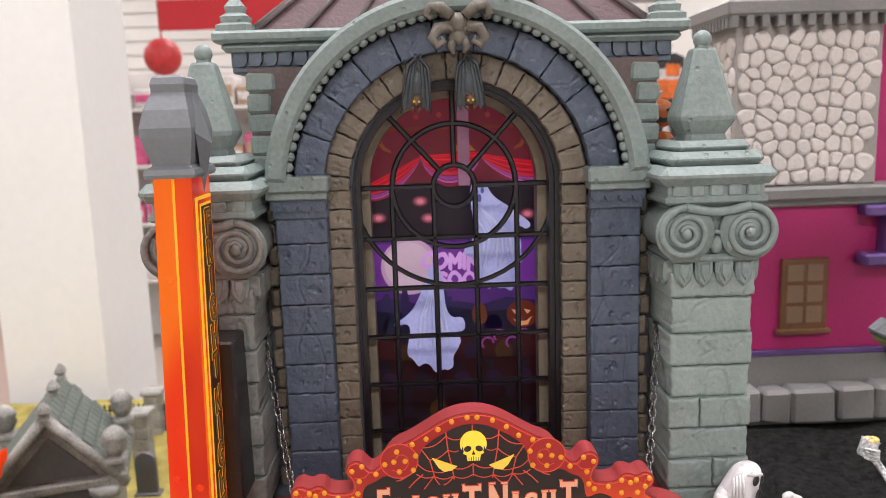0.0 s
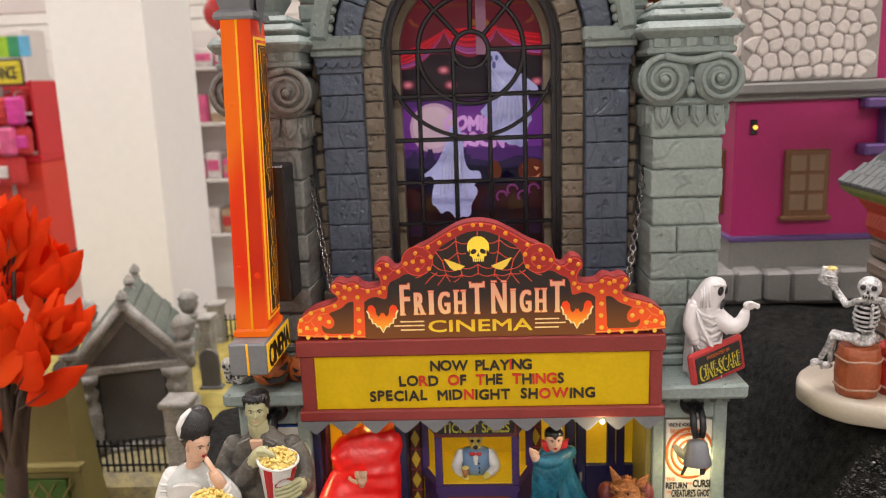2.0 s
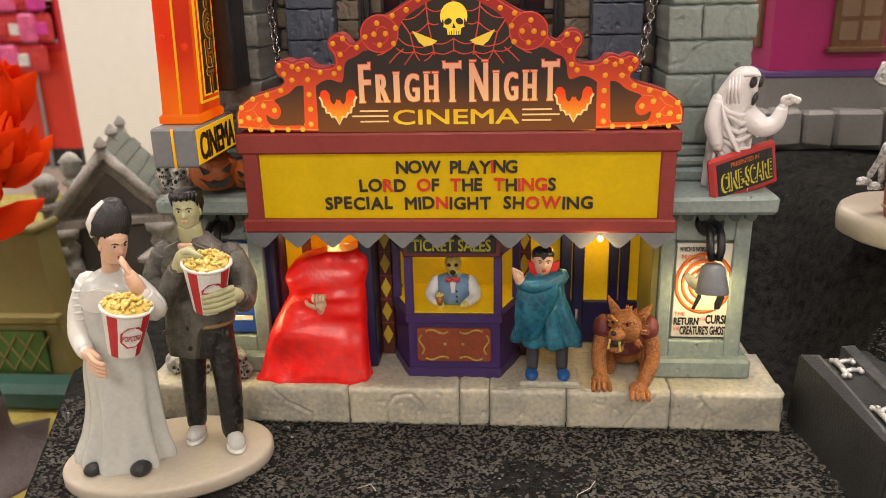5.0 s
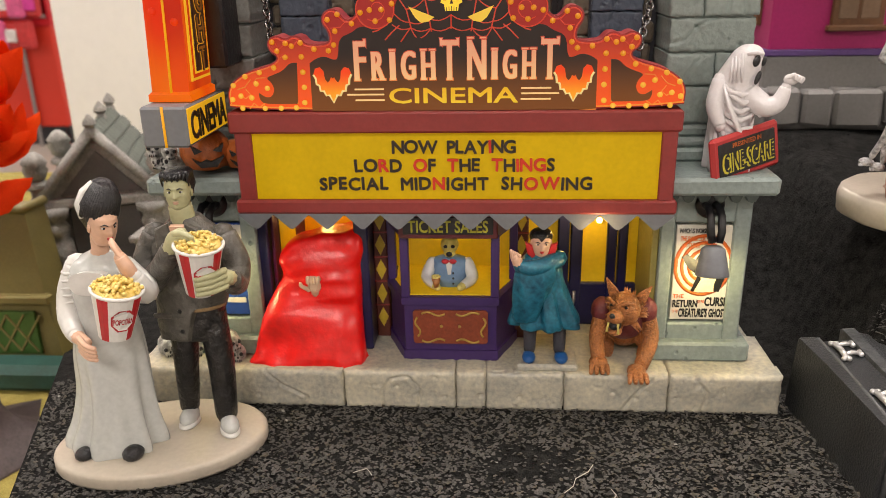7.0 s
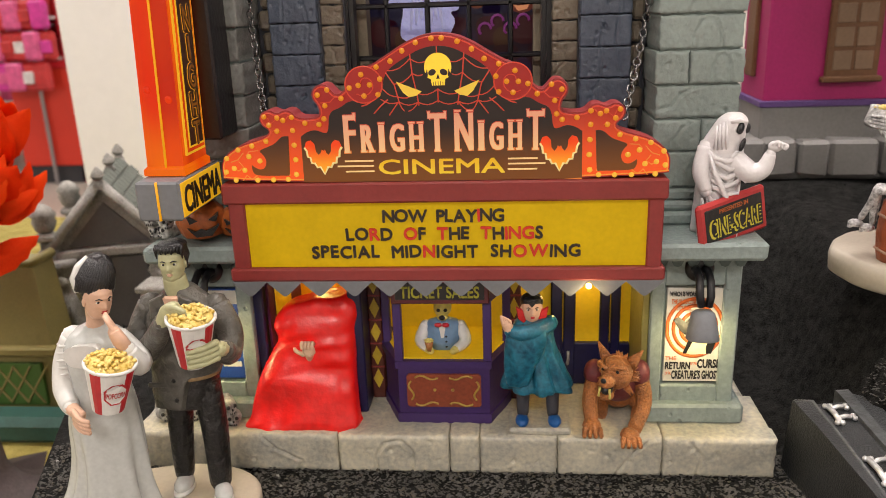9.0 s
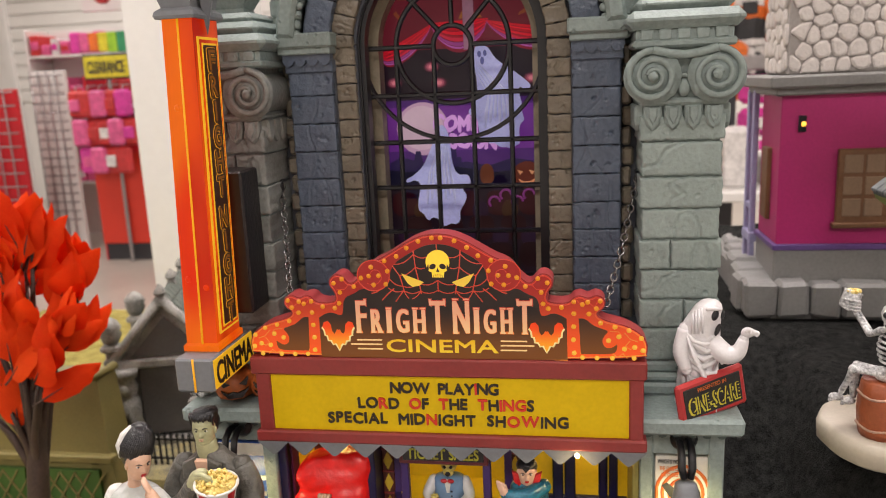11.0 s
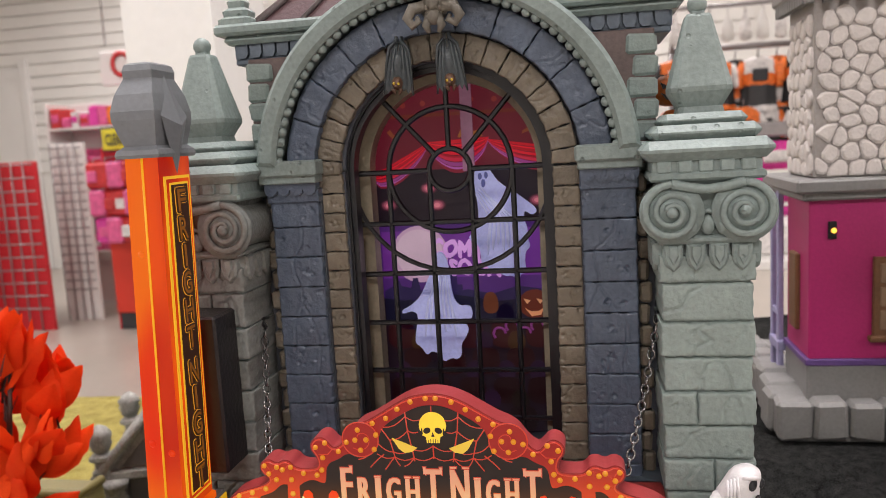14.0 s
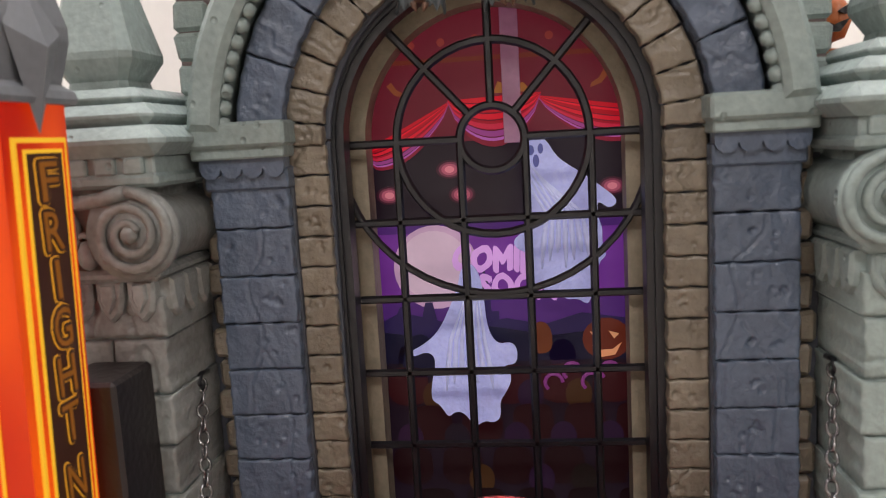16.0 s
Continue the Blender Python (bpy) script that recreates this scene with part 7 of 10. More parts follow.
skin(s, [(-108.7, -30, 5.0, 14.9, 11.6), (-108.6, -30, 8, 14.8, 11.4), (-107.2, -30, 16, 12.4, 10), (-106.2, -30, 26, 11.2, 9.2), (-105.6, -30.4, 38, 10.9, 8.6), (-105, -30.6, 46, 9.8, 7.8), (-104.9, -30.6, 52, 8.7, 7.1), (-104.7, -30.5, 58, 9.2, 7.3),
         (-104.4, -30, 63.5, 10.4, 6.9), (-104.2, -29.6, 67.4, 8.8, 5.6), (-104, -29.6, 69.6, 5, 4), (-104, -29.6, 70.6, 3, 2.8)], 6, 72, 5, folds)
s.prism(rounded([(-109.4, 66.2), (-98.8, 66.8), (-99.2, 62), (-101.4, 60.4), (-107.6, 60.2), (-109.6, 62)], 2), -38.7, -34, 0, bevel=0.5)
limb(s, [(-104, -30, 68), (-103, -30.6, 72), (-102.2, -31.2, 76)], [3.1, 2.5, 2.7], 3)
head_from = len(s.v)
face(s, (-101.0, -32.0, 79.6), 5.2, 3, 5, 0, 54, 1, 4)


def strands(a, z):
    return 1 + 0.05 * math.sin(15 * a + 0.5 * z) + 0.05 * math.sin(9 * a - 0.7 * z + 1)


skin(s, [(-103.4, -28.6, 76.5, 3.6, 3.6), (-103.2, -29.2, 80, 5.6, 5.2), (-102.8, -30.0, 83.6, 6.2, 6.2), (-102.4, -29.8, 86.4, 6.3, 6.2), (-102.2, -29.4, 89.4, 5.6, 5.4), (-101.9, -29, 92, 3.9, 3.8), (-102.0, -28.8, 93.4, 2.0, 2.0), (-102.2, -28.8, 93.9, 0.5, 0.5)], 5, 40, 5, strands)
rg = random.Random(12)
for k in range(22):
    a = -2.9 + 2.7 * k / 21
    x0, y0 = -102.8 + 6.1 * math.cos(a), -30.0 + 6.2 * math.sin(a)
    s.tube([(x0, y0 - 0.2, 83.4 + rg.uniform(-0.8, 0.5)), (-102.2 + 6.2 * math.cos(a + 0.12), -29.7 + 6.1 * math.sin(a + 0.12), 86.8), (-102 + 5.0 * math.cos(a + 0.3), -29.3 + 4.8 * math.sin(a + 0.3), 90.2), (-102 + 2.4 * math.cos(a + 0.55), -29 + 2.4 * math.sin(a + 0.55), 93.2)], [0.6, 0.85, 0.7, 0.25], 6, 5)
for q in (0.0, 0.9, 1.7):
    s.tube([(-107.6 + q * 0.7, -33.0 - q * 0.9, 82.2), (-108.3 + q * 0.6, -32.8 - q * 0.8, 86), (-106.9 + q * 0.5, -32.4 - q * 0.6, 90), (-104.2 + q * 0.3, -31.0 - q * 0.3, 93.2)], [0.9, 1.3, 1.0, 0.4], 8, 0)
lean = Euler((0, 0.1, 0)).to_matrix()
s.v[head_from:] = [tuple(lean @ Vector(((p[0] + 102) * 0.88, (p[1] + 31) * 0.88, (p[2] - 76) * 0.95)) + Vector((-101.6, -31, 75.8))) for p in s.v[head_from:]]
limb(s, [(-111.2, -30, 66.2), (-114.2, -31.6, 58.5), (-114, -35, 50.6), (-110, -40, 47.6)], [3.7, 3.7, 3.5, 2.5], 0)
for k in range(6):
    s.tube([(-111.9 - 0.5 * k + 3.9 * math.cos(q), -30.4 - 0.4 * k + 3.8 * math.sin(q), 64.8 - k * 2.2 + 0.5 * math.cos(q)) for q in [i * 0.7 for i in range(9)]], 0.5, 6, 0, closed=True)
limb(s, [(-110, -40, 47.6), (-105, -44, 47)], [2.1, 1.8], 3)
for k in range(4):
    limb(s, [(-106.4, -44.6, 49.0 - k * 1.3), (-102.6, -48.4, 48.6 - k * 1.25), (-99.4, -49.8, 48.4 - k * 1.2)], [0.95, 0.85, 0.7], 3, 7)
limb(s, [(-97, -30.4, 65.6), (-90.4, -33, 60.4), (-88.8, -36.4, 60.4), (-90.2, -38.2, 65.6)], [3.7, 3.9, 3.5, 2.7], 0)
for k in range(3):
    s.tube([(-94.6 + 1.9 * k + 3.9 * math.cos(q) * 0.7, -31.3 - 0.8 * k + 3.9 * math.sin(q), 64 - k * 1.8 - 3.4 * math.cos(q) * 0.5) for q in [i * 0.7 for i in range(9)]], 0.45, 6, 0, closed=True)
limb(s, [(-90.2, -38.2, 65.6), (-91.6, -39, 69), (-93, -39, 72)], [2.0, 2.2, 1.8], 3)
for k in range(4):
    limb(s, [(-92.0 - k * 0.35, -39.6 + k * 0.5, 71.4 + k * 0.3), (-93.8 - k * 0.2, -39.6 + k * 0.4, 74.6 + k * 0.3), (-95.4, -38.6 + k * 0.3, 76.2 + k * 0.2)], [0.85, 0.75, 0.6], 3, 7)
cup(s, (-95.4, -44.6, 50.4), (5, 11, 20), 7.0, 14.6, (0, 1, 2, 3))
s.ball((-99.2, -39.6, 6.9), (3.3, 3.9, 2.3), 14, 5)
s.ball((-114.6, -40.4, 6.6), (3.0, 3.2, 2.0), 14, 5)
# the tall man in the coat
limb(s, [(-87, -16.8, 42), (-88, -17.2, 27), (-89, -17.2, 10.4)], [4.8, 4.0, 3.2], 8, 16)
limb(s, [(-77.8, -16.6, 45), (-75.8, -18.6, 28), (-75.4, -20.4, 9.6)], [4.8, 4.3, 3.6], 8, 16)
for px, py, tz in ((-88.4, -20, -4), (-73.2, -24.4, 30)):
    s.ball((px, py, 8.0), (3.0, 4.8, 2.9), 14, 6, turn=Euler((0, 0, radians(tz))).to_matrix())
    s.ball((px, py - 0.4, 6.1), (3.2, 5.2, 1.3), 14, 0, turn=Euler((0, 0, radians(tz))).to_matrix())
skin(s, [(-82.4, -16.6, 37, 8.6, 6.2), (-82.2, -16.6, 44, 9.0, 6.6), (-82, -16.6, 50, 8.6, 6.2)], 8, 24)
skin(s, [(-82, -16.7, 47.6, 9.3, 6.9), (-82, -16.7, 50.2, 9.3, 6.9)], 10, 24)


def coat_wave(a, z):
    f = max(0.0, min(1.0, (54 - z) / 18))
    return 1 + f * 0.05 * math.sin(6 * a + 0.08 * z) + 0.018 * math.sin(9 * a + z * 0.45) + 0.012 * math.sin(z * 0.8 + 3 * a)


coat_from = len(s.v)
skin(s, [(-85.0, -16.4, 37.6, 10.2, 7.6), (-84.4, -16.4, 42, 10.8, 7.9), (-83.4, -16.2, 49, 11.6, 8.1), (-82.4, -16, 56, 12.2, 8.1), (-82, -15.8, 63, 13.0, 7.9), (-82, -15.6, 68.4, 13.0, 7.2), (-81.9, -15.5, 72, 10.6, 6.2), (-81.8, -15.6, 75, 6.6, 4.9), (-81.8, -15.8, 77.2, 4.4, 4.2)], 7, 48, 5, coat_wave)
# the coat falls open over one hip
s.v[coat_from:] = [(x, y, max(z, 37.4 + 11.5 * max(0.0, min(1.0, (x + 83.6) / 3))) if y < -14 else z) for x, y, z in s.v[coat_from:]]
s.prism([(-84.6, 76.2), (-79.2, 76.2), (-80.6, 66), (-81.6, 62)], -24.0, -21.8, 3, bevel=0.3)
for sx in (-1, 1):
    s.prism([(-82 + sx * 2.4, 77.2), (-82 + sx * 7.0, 75.2), (-82 + sx * 7.2, 69.4), (-82 + sx * 4.4, 68.6), (-82 + sx * 1.0, 61.5)], -24.4, -22.6, 7, bevel=0.6)
s.box(-93.6, -87.6, -24.2, -23.2, 45.6, 47.2, 0.3, 7, move=pose(0, 0.4, 0))
for z in (41.4, 48.4):
    s.ball((-84.6, -24.3, z), (0.85, 0.5, 0.85), 8, 8)
limb(s, [(-82.4, -16.6, 74.4), (-82.9, -17, 81)], [3.9, 3.5], 4, 14)
head_from = len(s.v)
face(s, (-83, -17.4, 85.2), 5.1, 4, 5, 0, 8, 3, -4)
skin(s, [(-82.8, -14.6, 84, 3.8, 3.2), (-82.8, -14.8, 87, 4.7, 4.0), (-82.9, -15.4, 89.4, 5.0, 5.0), (-82.9, -15.8, 91.4, 5.0, 5.3), (-82.9, -15.8, 92.6, 4.2, 4.6), (-82.9, -15.8, 93.1, 2.4, 2.6)], 5, 36, 4, strands)
for k in range(11):
    x = -87.4 + k * 0.92
    y = -16.4 - 5.2 * math.sqrt(max(0.05, 1 - ((x + 82.9) / 5.3) ** 2))
    s.tube([(x, y + 0.6, 91.9), (x - 0.2, y - 0.3, 91.0), (x - 0.1, y, 90.2 - 0.5 * (k % 2) - (2.6 if k in (0, 10) else 0))], [0.75, 0.65, 0.25], 6, 5)
s.v[head_from:] = [(-82.6 + (p[0] + 82.8) * 0.88, -16.5 + (p[1] + 16.5) * 0.88, 80.2 + (p[2] - 80) * 0.92) for p in s.v[head_from:]]
limb(s, [(-92.6, -15.4, 70.8), (-96.0, -17.6, 62.5), (-93.6, -22.4, 57.4), (-86, -28.6, 65), (-81.4, -31.8, 71.6)], [4.2, 4.3, 4.2, 3.5, 2.9], 7, 14)
limb(s, [(-81.2, -32, 71.8), (-78.6, -33.6, 75.6), (-76, -34.8, 77.6)], [2.4, 2.5, 2.0], 4)
for k in range(4):
    limb(s, [(-77.4 + k * 0.2, -36.0 + k * 0.5, 78.2 - k * 1.1), (-74.4, -37.6 + k * 0.5, 78.8 - k * 1.25), (-71.8, -38.0 + k * 0.5, 77.6 - k * 1.2)], [1.05, 0.95, 0.8], 4, 7)
limb(s, [(-71.2, -15.4, 70.6), (-67.2, -17.6, 62.5), (-66.2, -22.6, 57.6), (-65.6, -28.4, 61.4)], [4.2, 4.3, 3.9, 3.0], 7, 14)
limb(s, [(-65.6, -28.6, 61.6), (-65.2, -33, 63.6)], [2.5, 2.4], 4)
for k in range(4):
    limb(s, [(-64.9, -34.6, 66.4 - k * 1.6), (-67.6, -38.4, 66.2 - k * 1.6), (-71.4, -39.8, 65.6 - k * 1.55)], [1.1, 1.0, 0.85], 4, 7)
cup(s, (-73.0, -33.2, 59.4), (8, 5, 12), 6.9, 15.4, (0, 1, 2, 3))
solo("figurine_couple", s, [WHITE, CUP_RED, CORN, SKIN, GREEN_SKIN, HAIR, GOWN, COAT, TROUSER, BEIGE, M("tan_belt_paint", (0.26, 0.17, 0.08), 0.45, var=0.3)], "painted monster couple figurine holding popcorn buckets", "figurine", (-95, -27, 0))

# red jelly creature in the doorway
s = Shape()
prof = [(13.8, -74.6, -33.0, 2.6), (15.2, -74.8, -32.8, 2.2), (17.5, -73.8, -33.2, 3.2), (24, -72.0, -33.8, 5), (31, -69.4, -34.2, 7), (36, -67.6, -34.4, 8.4), (40, -65.4, -34.4, 9.6), (43.5, -63.4, -34.4, 10.8), (46, -63.0, -34.2, 11), (50, -63.2, -33.8, 11.2), (53.4, -62.4, -33.4, 12.0), (56, -60.6, -33.2, 12.8), (58.2, -57.6, -33.0, 13.8), (59.8, -53.0, -33.0, 15), (61.2, -46.4, -33.0, 16.6), (62.4, -40.0, -33.2, 18.4), (63.0, -37.0, -34, 20)]
n, m_rows = 72, 46
vv, ff = [], []
for q in range(m_rows + 1):
    u = q / m_rows * (len(prof) - 1)
    k = min(int(u), len(prof) - 2)
    z, xl, xr, yf = [prof[k][i] + (prof[k + 1][i] - prof[k][i]) * (u - k) for i in range(4)]
    cx, hx, cy = (xl + xr) / 2, (xr - xl) / 2, yf + 8
    for i in range(n):
        a = 2 * math.pi * i / n
        ca, sa = math.cos(a), math.sin(a)
        x = cx + hx * abs(ca) ** 0.5 * (1 if ca > 0 else -1)
        y = cy + (cy - yf) * abs(sa) ** 0.45 * (1 if sa > 0 else -1) if sa < 0 else cy + 2 * sa
        sag = z + 2.0 * ((x + 51) / 18) ** 2 + 4 * noise.noise(Vector((x * 0.08, z * 0.03, 0)))
        w = 0.55 * math.sin(sag * 0.45 + 2 * noise.noise(Vector((x * 0.05, z * 0.05, 7)))) + 3.6 * noise.noise(Vector((x * 0.055, sag * 0.11, 2))) + 1.0 * noise.noise(Vector((x * 0.10, sag * 0.32, 5))) + 0.2 * noise.noise(Vector((x * 0.2, sag * 0.6, 9)))
        fade = max(0.0, min(1.0, (z - 13) / 4)) * max(0.35, min(1.0, (62 - z) / 9))
        tilt = z - 0.16 * (x + 50) + 2.0 * noise.noise(Vector((x * 0.07, 0, 4)))
        w += 0.9 * math.exp(-((tilt - 52) / 3.4) ** 2) - 1.0 * math.exp(-((tilt - 46.8) / 1.8) ** 2) + 0.5 * math.exp(-((tilt - 39) / 2.4) ** 2) - 0.7 * math.exp(-((tilt - 35) / 1.4) ** 2)
        if sa < 0.2:
            y -= w * fade * abs(sa) ** 0.5
            x += 0.2 * w * ca * fade
        if z < 17:
            x += 1.2 * math.sin(5 * a) * (17 - z) / 3.2
            y += 1.0 * math.sin(8 * a + 1) * (17 - z) / 3.2
        vv.append((x, y, min(z, 59.0 + 0.13 * (x + 56) + 0.4 * math.sin(x * 0.5)) if z > 55 else z))
for q in range(m_rows):
    for i in range(n):
        j = (i + 1) % n
        ff.append((q * n + i, q * n + j, q * n + n + j, q * n + n + i))
ff += [tuple(range(n))[::-1], tuple(m_rows * n + i for i in range(n))]
s.add(vv, ff, 0, True)
limb(s, [(-50.2, 12.4, 37.6), (-50.0, 10.4, 40.2), (-49.8, 9.4, 42.2)], [1.3, 1.5, 1.9], 1, 10)
s.box(-52.2, -47.6, 7.6, 10.4, 41.2, 46.6, 1.1, 1)
for k in range(4):
    limb(s, [(-51.6 + k * 1.25, 8.6, 46.0), (-51.6 + k * 1.25, 7.0, 47.2), (-51.5 + k * 1.2, 6.2, 45.6)], [0.72, 0.7, 0.6], 1, 6)
limb(s, [(-52.0, 8.6, 42.0), (-54.0, 7.8, 43.6), (-54.4, 7.6, 44.6)], [0.9, 0.8, 0.65], 1, 6)
# The jelly's red glow is put into its material; no lamp stands inside.
JELLY = M("glossy_red_glow_jelly", (0.72, 0.010, 0.008), 0.34, var=0.2, s1=120, s2=300, bump=0.25, depth=0.0015, coat=0.1, glow=(0.9, 0.01, 0.005), power=0.16)
# Hand paler than the flesh paint: glow falling on it is in the colour.
solo("jelly_creature", s, [JELLY, M("glow_lit_hand_paint", (0.70, 0.48, 0.33), 0.4)], "glossy red jelly creature with a stuck hand", "figurine", (-53, 18, 14.6))

# the ticket seller in the booth
VEST = M("pale_blue_vest", (0.16, 0.28, 0.45), 0.42, var=0.12, bump=0.2)
BONE_YELLOW = M("yellow_bone_paint", (0.66, 0.56, 0.16), 0.35, var=0.3, bump=0.3)
s = Shape()
ux, uy = -3.0, 26
s.lathe([(7.6, 38.8), (7.4, 44), (8.0, 50), (7.0, 53), (3, 54.6)], (ux, uy, 0), 20, 0, sy=0.7)
for sx in (-1, 1):
    limb(s, [(ux + sx * 7.4, uy, 51), (ux + sx * 9.6, uy - 4, 45), (ux + sx * 5.8, uy - 9, 43)], [2.6, 2.7, 1.9], 1)
    limb(s, [(ux + sx * 5.8, uy - 9, 43), (ux + sx * 4.8, uy - 10.4, 42.6)], [1.9, 1.6], 2)
    s.ball((ux + sx * 1.6, uy - 6.6, 54), (1.7, 1.0, 1.2), 8, 3)
    s.ball((ux + sx * 1.5, uy - 4.4, 60.4), (0.95, 0.8, 0.9), 8, 4)
s.ball((ux, uy - 0.6, 60.2), (3.9, 4.2, 4.3), 14, 2)
s.ball((ux, uy - 2.4, 56.6), (2.6, 2.6, 2.2), 10, 2)
s.ball((ux, uy - 4.8, 56.8), (1.4, 0.7, 1.3), 8, 4)
s.prism([(ux - 1.6, 54), (ux + 1.6, 54), (ux + 0.6, 47), (ux - 0.6, 47)], uy - 5.9, uy - 4.6, 1)
for z in (42.4, 45, 47.6):
    s.ball((ux + 1.6, uy - 5.6, z), 0.5, 6, 4)
s.lathe([(1.0, 0), (1.9, 4.6)], (ux - 5.2, uy - 11.6, 43.4), 10, 5)
for k in range(6):
    s.ball((ux - 5.2 + math.cos(k) * 1.2, uy - 11.6 + math.sin(k), 48.6), 0.8, 6, 2)
s.v = [(ux + (x - ux) * 0.84, uy - 4 + (y - uy) * 0.84, 38.4 + (z - 38.8) * 0.76) for x, y, z in s.v]
solo("ticket_seller_figure", s, [VEST, WHITE, BONE_YELLOW, M("bow_red", (0.5, 0.02, 0.03), 0.35), HAIR, M("copper_paint", (0.35, 0.14, 0.04), 0.4)], "yellow skull-faced ticket seller figure in a blue vest", "figurine", (ux, uy, 39.2))

# the caped figure on its small base
TEAL = M("teal_cape_paint", (0.005, 0.070, 0.13), 0.28, var=0.3, s1=160, bump=0.35, tint=(0.015, 0.16, 0.24))
s = Shape()
dx, dy = 31, 7.5
s.box(dx - 10.5, dx + 11, dy - 6, dy + 7, 14.8, 17.4, 0.8, 0)


def cape(a, z):
    f = max(0.0, min(1.0, (54 - z) / 20))
    return 1 + f * (0.17 * math.sin(8 * a + 0.5 + 0.5 * math.sin(2 * a)) + 0.09 * math.sin(13 * a + 0.1 * z)) + 0.02 * math.sin(5 * a + 0.6 * z)


skin(s, [(31, 8, 30.2, 10.4, 6.6), (30.9, 8, 32, 10.8, 6.8), (30.4, 7.8, 38, 9.0, 6.0), (29.6, 7.4, 45, 7.2, 5.4), (29, 7, 51, 6.8, 5.0), (28.6, 6.8, 55, 6.4, 4.4), (28.5, 6.8, 57.6, 3.8, 3.4)], 1, 64, 5, cape)
for sx in (-1, 1):
    limb(s, [(30.6 + sx * 5.0, 8, 32), (30.6 + sx * 5.2, 7.4, 20.4)], [2.5, 2.0], 3)
    s.ball((30.7 + sx * 5.6, 5.0, 18.9), (2.4, 3.9, 1.9), 12, 4)
    s.prism([(28.5 + sx * 1.2, 55), (28.5 + sx * 4.6, 57.6), (28.5 + sx * 5.4, 61.8), (28.5 + sx * 3.0, 60.6)], 3.6, 5.2, 5, bevel=0.3)
face(s, (28.4, 5.6, 60.9), 3.9, 6, 2, 7, 4, 5)
skin(s, [(28.4, 7.2, 59.6, 2.8, 2.8), (28.4, 6.6, 62.4, 3.8, 3.8), (28.4, 6.0, 64.2, 3.7, 4.1), (28.4, 6.0, 65.4, 2.6, 3.0), (28.4, 6.0, 65.9, 0.6, 0.8)], 2, 24, 4)
s.prism([(26.8, 64.6), (30.0, 64.6), (28.4, 62.6)], 1.5, 3.0, 2)
limb(s, [(34.4, 5.4, 55.6), (30, 1.2, 54.8), (25, -0.6, 54.4), (21, -1.0, 55.4)], [2.9, 2.9, 2.7, 2.0], 1, 14)


def sleeve(a, z):
    return 1 + 0.09 * math.sin(6 * a + 0.3 * z) * max(0.0, min(1.0, (54 - z) / 10))


skin(s, [(23.4, 3.4, 33.6, 3.6, 2.6), (24, 2.6, 38, 4.8, 3.0), (25.4, 1.4, 45, 6.0, 2.9), (26.4, 0.6, 51, 6.8, 2.7), (26.6, 0.4, 55, 6.4, 2.2), (26.6, 0.4, 56.4, 5.0, 1.4)], 1, 40, 4, sleeve)
limb(s, [(21, -1.0, 55.6), (19.9, -1.2, 58.4)], [1.8, 1.7], 6)
for k in range(4):
    limb(s, [(18.9 + k * 0.75, -1.8, 58.4 + k * 0.2), (18.4 + k * 0.6, -1.8, 60.8 - k * 0.3)], [0.7, 0.55], 6, 6)
solo("caped_figure", s, [BASE_STONE, TEAL, HAIR, M("dark_sock_paint", (0.05, 0.05, 0.06), 0.5), M("blue_shoe_paint", (0.01, 0.09, 0.30), 0.3), M("collar_red", (0.55, 0.02, 0.02), 0.3), SKIN, WHITE], "vampire figure in a teal cape on a small base", "figurine", (dx, dy, 14.8))

# the crouching beast
FUR = M("orange_brown_fur_paint", (0.43, 0.16, 0.05), 0.4, var=0.5, s1=160, s2=1300, bump=0.9, depth=0.0012)
SHIRT = M("torn_maroon_shirt", (0.13, 0.022, 0.024), 0.5, var=0.3, bump=0.4)
s = Shape()
bx, by = 56.5, 9.0
s.ball((bx + 1.5, by + 6, 30), (8.6, 8.5, 8.2), 18, 1)
s.ball((bx + 3, by + 12, 24), (8.4, 7, 8), 14, 0)
hx, hy, hz = bx - 1.4, by - 4.6, 38.2
head_from = len(s.v)
s.ball((hx, hy, hz), (5.2, 5.4, 5.0), 18, 0)
s.ball((hx - 1.2, hy - 5.6, hz - 1.8), (2.7, 4.6, 2.1), 12, 0)
s.ball((hx - 1.2, hy - 5.0, hz - 6.2), (2.3, 3.8, 1.2), 12, 0)
s.ball((hx - 1.2, hy - 5.4, hz - 4.2), (2.0, 3.4, 1.7), 10, 2)
s.ball((hx - 1.3, hy - 9.8, hz - 1.0), (1.0, 0.8, 0.8), 8, 2)
for sx in (-1, 1):
    s.lathe([(0.5, 0), (0.35, 1.2), (0.05, 2.4)], (hx - 1.2 + sx * 1.8, hy - 7.6, hz - 6.2), 6, 3)
    s.lathe([(0.05, -2.0), (0.4, -0.8), (0.45, 0)], (hx - 1.2 + sx * 1.6, hy - 7.8, hz - 3.4), 6, 3)
    s.lathe([(1.9, 0), (1.7, 2), (0.2, 6.4)], (0, 0, 0), 8, 0, sy=0.5, move=pose(hx + sx * 3.8, hy + 1, hz + 2.6, 0, sx * 36, 0))
    s.ball((hx - 0.8 + sx * 2.4, hy - 5.0, hz + 1.2), (0.6, 0.5, 0.45), 8, 2)
    s.tube([(hx - 0.8 + sx * 1.0, hy - 6.2, hz + 1.8), (hx - 0.8 + sx * 2.6, hy - 5.8, hz + 2.8), (hx - 0.8 + sx * 4.4, hy - 4.4, hz + 2.6)], 0.65, 6, 0)
rg = random.Random(9)
